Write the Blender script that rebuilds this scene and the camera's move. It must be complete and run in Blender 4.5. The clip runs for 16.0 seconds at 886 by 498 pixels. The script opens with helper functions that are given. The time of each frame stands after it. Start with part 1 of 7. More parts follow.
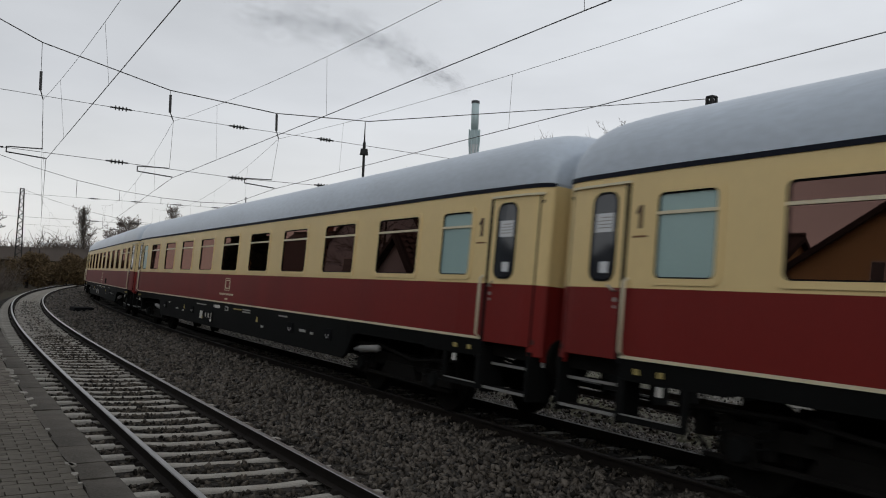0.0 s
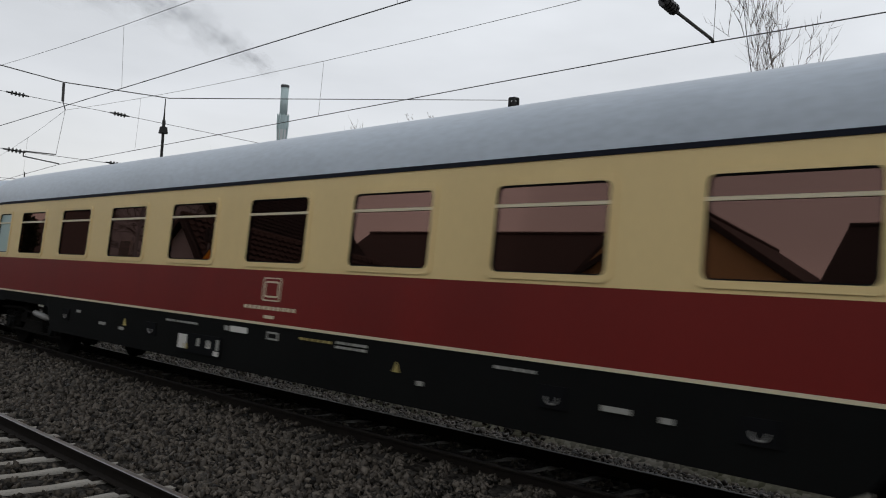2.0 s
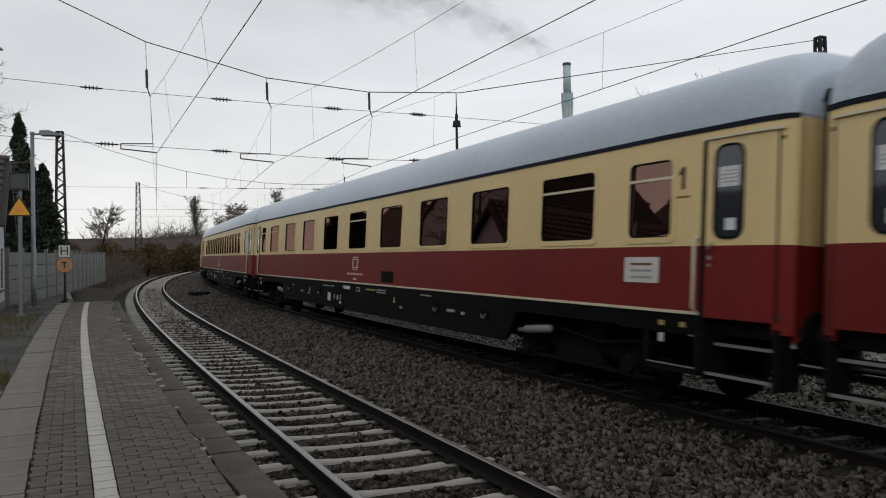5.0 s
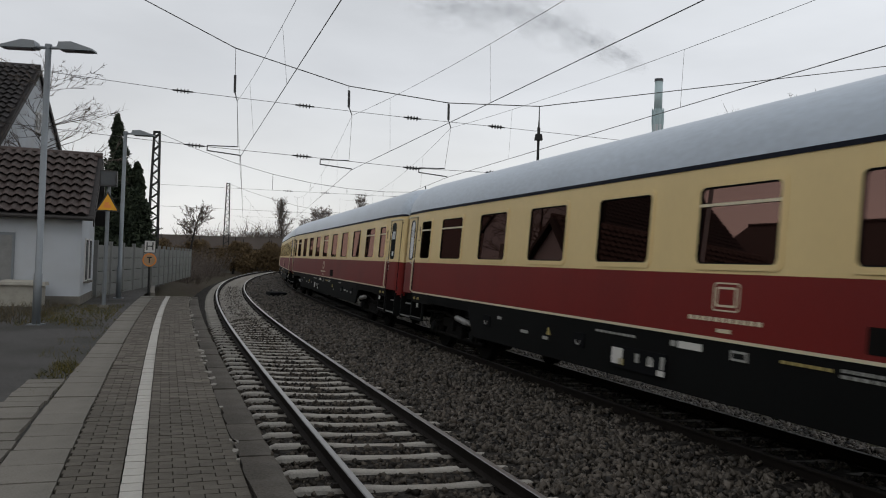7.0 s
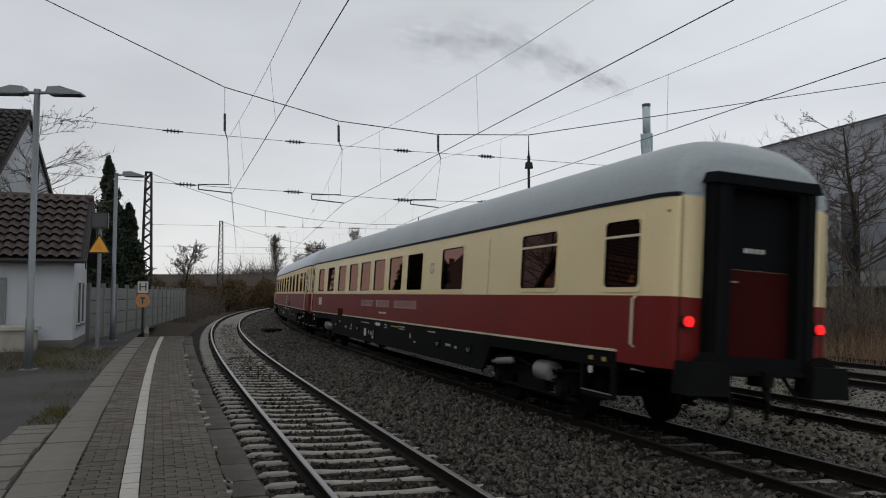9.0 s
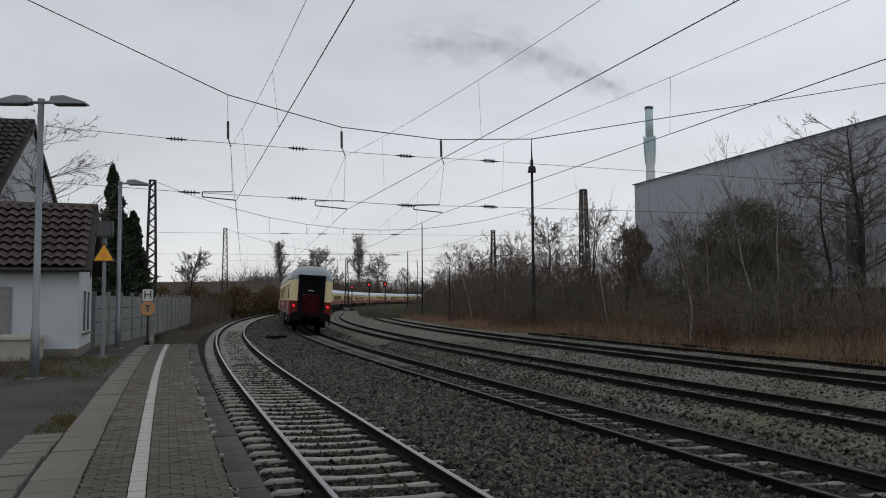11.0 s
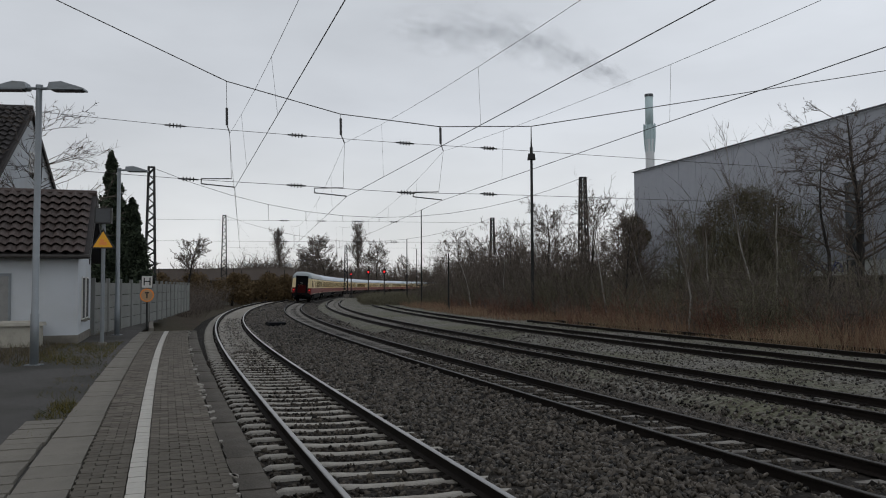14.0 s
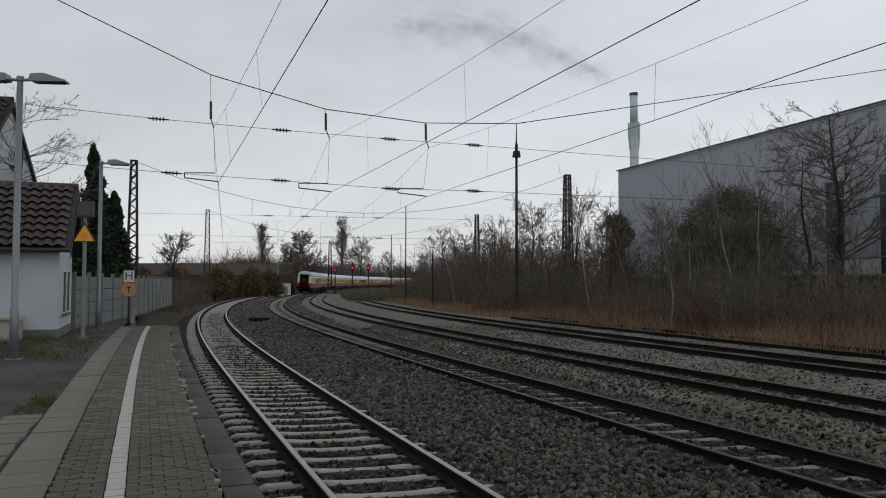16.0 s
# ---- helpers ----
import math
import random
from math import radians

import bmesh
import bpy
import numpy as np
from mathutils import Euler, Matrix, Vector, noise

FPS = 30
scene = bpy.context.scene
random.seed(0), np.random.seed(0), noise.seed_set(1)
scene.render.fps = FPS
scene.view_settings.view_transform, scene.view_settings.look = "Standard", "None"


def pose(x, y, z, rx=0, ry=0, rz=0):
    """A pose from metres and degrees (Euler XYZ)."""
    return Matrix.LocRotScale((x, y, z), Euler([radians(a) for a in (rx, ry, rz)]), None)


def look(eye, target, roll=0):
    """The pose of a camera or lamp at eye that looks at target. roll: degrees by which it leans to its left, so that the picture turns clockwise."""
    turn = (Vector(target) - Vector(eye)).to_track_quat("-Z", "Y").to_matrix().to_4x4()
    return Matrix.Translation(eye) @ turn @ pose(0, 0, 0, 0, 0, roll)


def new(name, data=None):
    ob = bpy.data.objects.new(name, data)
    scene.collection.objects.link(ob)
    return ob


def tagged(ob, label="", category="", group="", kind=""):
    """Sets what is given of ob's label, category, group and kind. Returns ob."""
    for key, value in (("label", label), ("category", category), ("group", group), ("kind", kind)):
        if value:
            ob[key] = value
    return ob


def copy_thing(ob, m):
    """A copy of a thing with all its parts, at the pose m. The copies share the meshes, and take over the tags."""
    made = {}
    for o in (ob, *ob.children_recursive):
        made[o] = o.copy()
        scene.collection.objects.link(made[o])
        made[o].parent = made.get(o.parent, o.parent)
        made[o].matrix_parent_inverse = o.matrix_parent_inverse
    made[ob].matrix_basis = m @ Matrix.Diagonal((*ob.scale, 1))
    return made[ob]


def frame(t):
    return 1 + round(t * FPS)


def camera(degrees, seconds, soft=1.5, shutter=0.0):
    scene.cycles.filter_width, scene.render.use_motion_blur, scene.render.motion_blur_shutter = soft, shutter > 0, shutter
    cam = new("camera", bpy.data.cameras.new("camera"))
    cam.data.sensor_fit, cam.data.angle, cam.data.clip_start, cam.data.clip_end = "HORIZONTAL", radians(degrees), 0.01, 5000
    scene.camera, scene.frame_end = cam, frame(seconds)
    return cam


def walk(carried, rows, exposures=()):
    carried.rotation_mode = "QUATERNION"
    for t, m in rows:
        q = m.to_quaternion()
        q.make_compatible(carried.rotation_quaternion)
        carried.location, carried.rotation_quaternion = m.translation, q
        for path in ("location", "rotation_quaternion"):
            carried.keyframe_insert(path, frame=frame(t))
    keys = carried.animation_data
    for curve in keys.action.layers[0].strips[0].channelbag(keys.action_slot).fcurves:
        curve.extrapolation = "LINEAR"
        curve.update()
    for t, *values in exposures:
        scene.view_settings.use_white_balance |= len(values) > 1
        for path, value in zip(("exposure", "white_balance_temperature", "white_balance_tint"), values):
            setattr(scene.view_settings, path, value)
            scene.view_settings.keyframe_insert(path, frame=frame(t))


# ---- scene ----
cam = camera(59.0, 16.0, soft=1.05, shutter=0.12)
E0, E1 = (-0.398, -0.059, 2.005), (0.0, 0.0, 2.058)
ROWS = [  # seconds, eye, pitch, roll, yaw
    (0.0, E0, 2.59, -2.24, -12.70), (0.5, E0, 2.24, -2.36, -14.10), (0.7, E0, 2.79, -2.36, -18.53), (0.8, E0, 2.49, -2.39, -20.60),
    (1.0, E0, 2.77, -2.79, -22.52), (1.2, E0, 3.01, -2.47, -22.06),
    (1.5, E0, 3.66, -2.74, -23.48), (1.7, E0, 3.30, -3.30, -25.45), (2.0, E0, 2.49, -3.20, -26.85), (2.5, E0, 2.14, -2.84, -26.48),
    (3.0, E0, 1.86, -2.69, -27.82), (3.5, E0, 1.65, -2.27, -26.81), (4.0, E0, 0.84, -1.05, -23.26),
    (4.2, E0, 0.69, -0.04, -15.95), (4.3, E0, 0.68, 0.60, -14.19),    (4.5, E0, 0.73, 1.11, -11.86),
    (4.7, E0, 0.59, 1.19, -9.74), (4.8, E0, 0.52, 1.22, -8.32), (5.0, E0, 0.31, 0.85, -5.39), (7.5, E1, 1.59, -1.90, 0.71),
    (8.0, E1, 2.32, -0.78, 0.12), (8.5, E1, 2.93, -0.55, -0.08), (9.0, E1, 3.28, -0.15, 0.15),
    (11.5, E1, 3.72, 0.45, 0.45), (12.0, E1, 3.81, 0.50, 0.43), (12.5, E1, 3.51, 0.47, 0.54),
    (13.0, E1, 2.80, 0.38, 0.49), (13.5, E1, 2.64, 0.34, 0.46), (14.0, E1, 2.72, 0.31, 0.41),
    (14.5, E1, 2.62, 0.27, 0.00), (15.0, E1, 2.54, 0.03, -0.36), (15.5, E1, 2.67, -0.10, -0.47),
    (16.0, E1, 2.46, -0.09, -0.75)]
walk(cam, [(t, pose(*e, 90 + p, r, y)) for t, e, p, r, y in ROWS], exposures=[(0.0, 0.02, 6650, 10), (1.5, 0.08, 6650, 10), (3.5, 0.12, 6680, 10), (4.3, 0.18, 6700, 10), (5.0, 0.20, 6700, 10), (7.5, 0.08, 6650, 10), (9.0, 0.03, 6600, 10), (12.0, 0.0, 6500, 10), (16.0, -0.02, 6500, 10)])

# ---- light ----
world = bpy.data.worlds.new("overcast")
scene.world = world
world.use_nodes = True
wn, wl = world.node_tree.nodes, world.node_tree.links
wn.clear()


def wnode(kind, **props):
    n = wn.new(kind)
    for k, v in props.items():
        if k == "sky_type":
            n.sky_type = v
        elif k == "blend_type":
            n.blend_type = v
    return n


SUN_EL, SUN_ROT = radians(38), radians(205)
sky = wnode("ShaderNodeTexSky", sky_type="NISHITA")
sky.sun_disc, sky.sun_elevation, sky.sun_rotation = False, SUN_EL, SUN_ROT
sky_dim = wnode("ShaderNodeVectorMath")
sky_dim.operation = "SCALE"
sky_dim.inputs[3].default_value = 0.08
wl.new(sky.outputs[0], sky_dim.inputs[0])
tc = wnode("ShaderNodeTexCoord")
sep = wnode("ShaderNodeSeparateXYZ")
wl.new(tc.outputs["Generated"], sep.inputs[0])
ramp = wnode("ShaderNodeValToRGB")        # cloud cover: pale at the horizon, grey above it
els = ramp.color_ramp.elements
els[0].position, els[0].color = 0.0, (0.80, 0.80, 0.805, 1)
els[1].position, els[1].color = 1.0, (0.62, 0.64, 0.68, 1)
for p, c in ((0.10, (0.76, 0.78, 0.80, 1)), (0.22, (0.66, 0.69, 0.735, 1)), (0.40, (0.62, 0.655, 0.70, 1)), (0.62, (0.60, 0.63, 0.67, 1))):
    e = els.new(p)
    e.color = c
wl.new(sep.outputs[2], ramp.inputs[0])
stretch = wnode("ShaderNodeMapping")
stretch.inputs["Scale"].default_value = (1.0, 1.0, 3.2)
wl.new(tc.outputs["Generated"], stretch.inputs[0])
cl = wnode("ShaderNodeTexNoise")
cl.inputs["Scale"].default_value, cl.inputs["Detail"].default_value = 2.6, 5
wl.new(stretch.outputs[0], cl.inputs["Vector"])
cr = wnode("ShaderNodeMapRange")
cr.inputs["From Min"].default_value, cr.inputs["From Max"].default_value = 0.3, 0.72
cr.inputs["To Min"].default_value, cr.inputs["To Max"].default_value = 0.90, 1.12
wl.new(cl.outputs[0], cr.inputs[0])
cm = wnode("ShaderNodeVectorMath")
cm.operation = "SCALE"
wl.new(ramp.outputs[0], cm.inputs[0])
side = wnode("ShaderNodeMapRange")           # the cover is thinner ahead to the right
side.inputs["From Min"].default_value, side.inputs["From Max"].default_value = -0.5, 0.8
side.inputs["To Min"].default_value, side.inputs["To Max"].default_value = 0.88, 1.17
wl.new(sep.outputs[0], side.inputs[0])
both = wnode("ShaderNodeMath")
both.operation = "MULTIPLY"
wl.new(cr.outputs[0], both.inputs[0])
wl.new(side.outputs[0], both.inputs[1])
wl.new(both.outputs[0], cm.inputs[3])
mix = wnode("ShaderNodeMix")
mix.data_type = "RGBA"
mix.inputs[0].default_value = 0.93
wl.new(sky_dim.outputs[0], mix.inputs[6])
wl.new(cm.outputs[0], mix.inputs[7])
bg = wnode("ShaderNodeBackground")
wl.new(mix.outputs[2], bg.inputs[0])
bg.inputs[1].default_value = 1.0
wo = wnode("ShaderNodeOutputWorld")
wl.new(bg.outputs[0], wo.inputs[0])

sun = new("sun", bpy.data.lights.new("sun", "SUN"))
sun.data.energy, sun.data.angle, sun.data.color = 0.2, radians(40), (1.0, 0.97, 0.92)
sun.matrix_world = look((-30, -60, 50), (0, 0, 0))
scene.view_settings.exposure = 0.0


# ---- materials ----
def mat(name, color, rough=0.6, metal=0.0, vary=0.25, scale=3.0, fine=60.0, bump=0.15, dirt=None, dirt_amount=0.0, rnd=0.0, spec=0.5, coat=0.0, stretch=None):
    """A surface with large stains, fine grain and relief; rnd varies it from piece to piece."""
    m = bpy.data.materials.new(name)
    m.use_nodes = True
    n, l = m.node_tree.nodes, m.node_tree.links
    b = n["Principled BSDF"]
    b.inputs["Roughness"].default_value, b.inputs["Metallic"].default_value = rough, metal
    b.inputs["Specular IOR Level"].default_value = spec
    b.inputs["Coat Weight"].default_value = coat
    b.inputs["Coat Roughness"].default_value = 0.12
    t = n.new("ShaderNodeTexCoord")
    src = t.outputs["Object"]
    if stretch:
        mp = n.new("ShaderNodeMapping")
        mp.inputs["Scale"].default_value = stretch
        l.new(src, mp.inputs[0])
        src = mp.outputs[0]
    big, small = n.new("ShaderNodeTexNoise"), n.new("ShaderNodeTexNoise")
    big.inputs["Scale"].default_value, big.inputs["Detail"].default_value = scale, 6
    small.inputs["Scale"].default_value, small.inputs["Detail"].default_value = fine, 4
    l.new(src, big.inputs["Vector"])
    l.new(src, small.inputs["Vector"])
    add = n.new("ShaderNodeMath")
    add.operation = "ADD"
    l.new(big.outputs[0], add.inputs[0])
    l.new(small.outputs[0], add.inputs[1])
    fac = add.outputs[0]
    if rnd:
        info = n.new("ShaderNodeObjectInfo")
        mul = n.new("ShaderNodeMath")
        mul.operation = "MULTIPLY_ADD"
        l.new(info.outputs["Random"], mul.inputs[0])
        mul.inputs[1].default_value, mul.inputs[2].default_value = rnd, -rnd / 2
        a2 = n.new("ShaderNodeMath")
        l.new(fac, a2.inputs[0])
        l.new(mul.outputs[0], a2.inputs[1])
        fac = a2.outputs[0]
    mr = n.new("ShaderNodeMapRange")
    mr.inputs["From Min"].default_value, mr.inputs["From Max"].default_value = 0.6, 1.4
    mr.inputs["To Min"].default_value, mr.inputs["To Max"].default_value = 1 - vary, 1 + vary
    l.new(fac, mr.inputs[0])
    sc = n.new("ShaderNodeVectorMath")
    sc.operation = "SCALE"
    sc.inputs[0].default_value = color
    l.new(mr.outputs[0], sc.inputs[3])
    out = sc.outputs[0]
    if dirt:
        d = n.new("ShaderNodeTexNoise")
        d.inputs["Scale"].default_value, d.inputs["Detail"].default_value = scale * 0.6, 8
        l.new(src, d.inputs["Vector"])
        dr = n.new("ShaderNodeMapRange")
        dr.inputs["From Min"].default_value, dr.inputs["From Max"].default_value = 0.48, 0.68
        dr.inputs["To Max"].default_value = dirt_amount
        l.new(d.outputs[0], dr.inputs[0])
        mx = n.new("ShaderNodeMix")
        mx.data_type = "RGBA"
        l.new(dr.outputs[0], mx.inputs[0])
        l.new(out, mx.inputs[6])
        mx.inputs[7].default_value = (*dirt, 1)
        out = mx.outputs[2]
    l.new(out, b.inputs["Base Color"])
    if bump:
        bp = n.new("ShaderNodeBump")
        bp.inputs["Strength"].default_value, bp.inputs["Distance"].default_value = bump, 0.02
        l.new(small.outputs[0], bp.inputs["Height"])
        l.new(bp.outputs[0], b.inputs["Normal"])
    return m


def glow(name, color, strength):
    m = bpy.data.materials.new(name)
    m.use_nodes = True
    b = m.node_tree.nodes["Principled BSDF"]
    b.inputs["Base Color"].default_value = (*color, 1)
    b.inputs["Emission Color"].default_value = (*color, 1)
    b.inputs["Emission Strength"].default_value = strength
    return m


def pane_glass(name, tint, shine, gloss, rough=0.015, top=1.0):
    """Tinted, coated pane: part is let through, part mirrored."""
    m = bpy.data.materials.new(name)
    m.use_nodes = True
    n, l = m.node_tree.nodes, m.node_tree.links
    n.clear()
    tr, gl, mx, o = n.new("ShaderNodeBsdfTransparent"), n.new("ShaderNodeBsdfGlossy"), n.new("ShaderNodeMixShader"), n.new("ShaderNodeOutputMaterial")
    tr.inputs[0].default_value, gl.inputs[0].default_value = (*tint, 1), (*shine, 1)
    gl.inputs["Roughness"].default_value = rough
    lw = n.new("ShaderNodeFresnel")
    lw.inputs[0].default_value = 1.6
    mr = n.new("ShaderNodeMapRange")
    mr.inputs["To Min"].default_value, mr.inputs["To Max"].default_value = gloss, top
    l.new(lw.outputs[0], mr.inputs[0])
    l.new(mr.outputs[0], mx.inputs[0])
    l.new(tr.outputs[0], mx.inputs[1])
    l.new(gl.outputs[0], mx.inputs[2])
    l.new(mx.outputs[0], o.inputs[0])
    return m


M_RED = mat("wine_red_paint", (0.165, 0.0115, 0.0095), 0.5, spec=0.25, vary=0.10, scale=0.7, fine=25, bump=0.03, dirt=(0.10, 0.010, 0.009), dirt_amount=0.4, stretch=(1, 1, 0.25))
M_CREAM = mat("cream_paint", (0.73, 0.565, 0.28), 0.42, vary=0.06, scale=0.7, fine=25, bump=0.03, dirt=(0.57, 0.43, 0.205), dirt_amount=0.4, spec=0.35, stretch=(1, 1, 0.25))
M_CREAM_N = mat("fresh_cream_paint", (0.80, 0.66, 0.38), 0.42, vary=0.05, scale=0.7, fine=25, bump=0.03, coat=0.1)
M_ROOF = mat("silver_grey_roof", (0.44, 0.505, 0.58), 0.36, metal=0.0, vary=0.14, scale=0.6, fine=14, bump=0.05, dirt=(0.30, 0.34, 0.385), dirt_amount=0.5, stretch=(0.5, 1.5, 1), spec=0.6)
M_ROOF_D = mat("grey_roof", (0.30, 0.34, 0.355), 0.42, vary=0.15, scale=0.6, fine=14, bump=0.05, spec=0.6)
M_ENDRED = mat("dull_dark_red_paint", (0.040, 0.0045, 0.0045), 0.85, vary=0.2, scale=2, bump=0.03, spec=0.08)
M_NAVY = mat("black_blue_line", (0.008, 0.010, 0.018), 0.6, vary=0.1, bump=0.0, spec=0.12)
M_SKIRT = mat("dark_grey_skirt", (0.006, 0.0065, 0.0065), 0.7, vary=0.25, scale=1.2, bump=0.08, spec=0.07)
M_UNDER = mat("sooty_underframe", (0.0075, 0.007, 0.0065), 0.85, vary=0.35, scale=3, bump=0.2, spec=0.06)
M_RUBBER = mat("black_rubber", (0.0055, 0.006, 0.007), 0.8, vary=0.2, bump=0.1, spec=0.08)
M_CHROME = mat("worn_steel", (0.45, 0.44, 0.42), 0.35, metal=0.9, vary=0.15, bump=0.05)
M_ALU = mat("pale_frame", (0.62, 0.56, 0.40), 0.45, vary=0.06, bump=0.0)
M_WHITE = mat("white_marking", (0.58, 0.57, 0.54), 0.6, vary=0.08, bump=0.02)
M_PAPER = mat("white_paper", (0.62, 0.64, 0.66), 0.7, vary=0.08, bump=0.0)
M_DAMPER = mat("grey_white_cylinder_paint", (0.20, 0.20, 0.195), 0.5, vary=0.2, scale=6, bump=0.05)
M_FIGURE = mat("dark_ochre_figure", (0.07, 0.03, 0.012), 0.55, vary=0.1, bump=0.02)
M_OCHRE = mat("ochre_marking", (0.17, 0.075, 0.02), 0.55, vary=0.1, bump=0.02)
M_YELLOW = mat("yellow_marking", (0.36, 0.29, 0.10), 0.55, vary=0.1, bump=0.02)
M_GREYMARK = mat("grey_marking", (0.30, 0.30, 0.28), 0.6, vary=0.1, bump=0.02)
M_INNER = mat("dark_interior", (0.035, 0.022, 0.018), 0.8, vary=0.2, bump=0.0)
M_CURTAIN = mat("beige_curtain", (0.42, 0.36, 0.30), 0.9, vary=0.12, bump=0.05)
M_LAMP = glow("table_lamp_shade", (1.0, 0.58, 0.12), 4.5)
M_REDLIGHT = glow("red_tail_light", (1.0, 0.012, 0.014), 1.05)
M_GLASS = pane_glass("bronze_glass", (0.20, 0.15, 0.14), (0.30, 0.175, 0.145), 0.5, top=0.62)
M_FROST = mat("frosted_teal_glass", (0.30, 0.44, 0.43), 0.3, vary=0.05, bump=0.0, spec=0.7)
M_CLEAR = pane_glass("window_glass", (0.55, 0.6, 0.62), (0.95, 0.97, 1.0), 0.12)
M_PANE = mat("house_window_glass", (0.02, 0.024, 0.03), 0.06, vary=0.1, bump=0.0, spec=0.8)

M_RAILHEAD = mat("polished_rail_head", (0.26, 0.255, 0.25), 0.34, metal=0.9, vary=0.12, scale=2, bump=0.05)
M_RAIL = mat("rusty_rail", (0.012, 0.0095, 0.008), 0.8, vary=0.3, scale=3, bump=0.2, spec=0.12)
M_SLEEPER = mat("weathered_concrete_sleeper", (0.31, 0.295, 0.265), 0.85, spec=0.15, vary=0.25, scale=4, fine=50, bump=0.3, dirt=(0.15, 0.12, 0.095), dirt_amount=0.4, rnd=0.3)
M_WOODSL = mat("brown_wood_sleeper", (0.045, 0.035, 0.028), 0.85, vary=0.35, scale=4, fine=60, bump=0.4, rnd=0.5)
M_OLDSL = mat("dull_concrete_sleeper", (0.20, 0.19, 0.175), 0.85, spec=0.15, vary=0.3, scale=4, fine=50, bump=0.3, dirt=(0.035, 0.028, 0.024), dirt_amount=0.8, rnd=0.5)
def island_mat(name, ca, cb, rough=0.85, bump=0.3, fine=40.0, spec=0.12):
    """Loose pieces of one mesh, each with a shade of its own."""
    m = bpy.data.materials.new(name)
    m.use_nodes = True
    n, l = m.node_tree.nodes, m.node_tree.links
    b = n["Principled BSDF"]
    b.inputs["Roughness"].default_value = rough
    b.inputs["Specular IOR Level"].default_value = spec
    g = n.new("ShaderNodeNewGeometry")
    mx = n.new("ShaderNodeMix")
    mx.data_type = "RGBA"
    mx.inputs[6].default_value, mx.inputs[7].default_value = (*ca, 1), (*cb, 1)
    l.new(g.outputs["Random Per Island"], mx.inputs[0])
    l.new(mx.outputs[2], b.inputs["Base Color"])
    if bump:
        t, ns, bp = n.new("ShaderNodeTexCoord"), n.new("ShaderNodeTexNoise"), n.new("ShaderNodeBump")
        ns.inputs["Scale"].default_value = fine
        l.new(t.outputs["Object"], ns.inputs["Vector"])
        bp.inputs["Strength"].default_value, bp.inputs["Distance"].default_value = bump, 0.01
        l.new(ns.outputs[0], bp.inputs["Height"])
        l.new(bp.outputs[0], b.inputs["Normal"])
    return m


def cell_ground(name, ca, cb, cc, cell=18.0, patch=0.5, rough=0.9, cc_amount=0.5, bump=0.8):
    """Small stones as cells with shade of their own, and patches of another colour."""
    m = bpy.data.materials.new(name)
    m.use_nodes = True
    n, l = m.node_tree.nodes, m.node_tree.links
    b = n["Principled BSDF"]
    b.inputs["Roughness"].default_value = rough
    b.inputs["Specular IOR Level"].default_value = 0.1
    t = n.new("ShaderNodeTexCoord")
    v, big = n.new("ShaderNodeTexVoronoi"), n.new("ShaderNodeTexNoise")
    v.inputs["Scale"].default_value = cell
    big.inputs["Scale"].default_value, big.inputs["Detail"].default_value = patch, 8
    l.new(t.outputs["Object"], v.inputs["Vector"])
    l.new(t.outputs["Object"], big.inputs["Vector"])
    sp = n.new("ShaderNodeSeparateColor")
    l.new(v.outputs["Color"], sp.inputs[0])
    m1, m2 = n.new("ShaderNodeMix"), n.new("ShaderNodeMix")
    m1.data_type = m2.data_type = "RGBA"
    m1.inputs[6].default_value, m1.inputs[7].default_value = (*ca, 1), (*cb, 1)
    l.new(sp.outputs[0], m1.inputs[0])
    mr = n.new("ShaderNodeMapRange")
    mr.inputs["From Min"].default_value, mr.inputs["From Max"].default_value = 0.45, 0.62
    mr.inputs["To Max"].default_value = cc_amount
    l.new(big.outputs[0], mr.inputs[0])
    l.new(mr.outputs[0], m2.inputs[0])
    l.new(m1.outputs[2], m2.inputs[6])
    m2.inputs[7].default_value = (*cc, 1)
    l.new(m2.outputs[2], b.inputs["Base Color"])
    bp = n.new("ShaderNodeBump")
    bp.inputs["Strength"].default_value, bp.inputs["Distance"].default_value = bump, 0.04
    bp.invert = True
    l.new(v.outputs["Distance"], bp.inputs["Height"])
    l.new(bp.outputs[0], b.inputs["Normal"])
    return m


M_BALLAST = cell_ground("ballast_bed", (0.006, 0.0055, 0.005), (0.046, 0.042, 0.037), (0.014, 0.011, 0.009), 16, 0.5)
M_STONES = island_mat("ballast_stones", (0.003, 0.0027, 0.0023), (0.124, 0.108, 0.090), 0.5, bump=0.15, spec=0.2)
M_STONES_B = island_mat("brown_ballast_stones", (0.005, 0.0043, 0.0035), (0.100, 0.086, 0.070), 0.65)
M_YARD = cell_ground("yard_gravel", (0.046, 0.044, 0.039), (0.220, 0.210, 0.186), (0.085, 0.090, 0.040), 14, 0.22, cc_amount=0.5, bump=0.5)
M_EARTH = cell_ground("leafy_earth", (0.030, 0.024, 0.017), (0.060, 0.046, 0.032), (0.040, 0.040, 0.020), 6, 0.15, bump=0.5)
M_ASPHALT = cell_ground("worn_asphalt", (0.050, 0.049, 0.047), (0.102, 0.098, 0.094), (0.032, 0.032, 0.027), 90, 0.5, bump=0.15)
M_PAVER_R = island_mat("worn_paver", (0.082, 0.073, 0.061), (0.140, 0.125, 0.106), bump=0.3, fine=55)
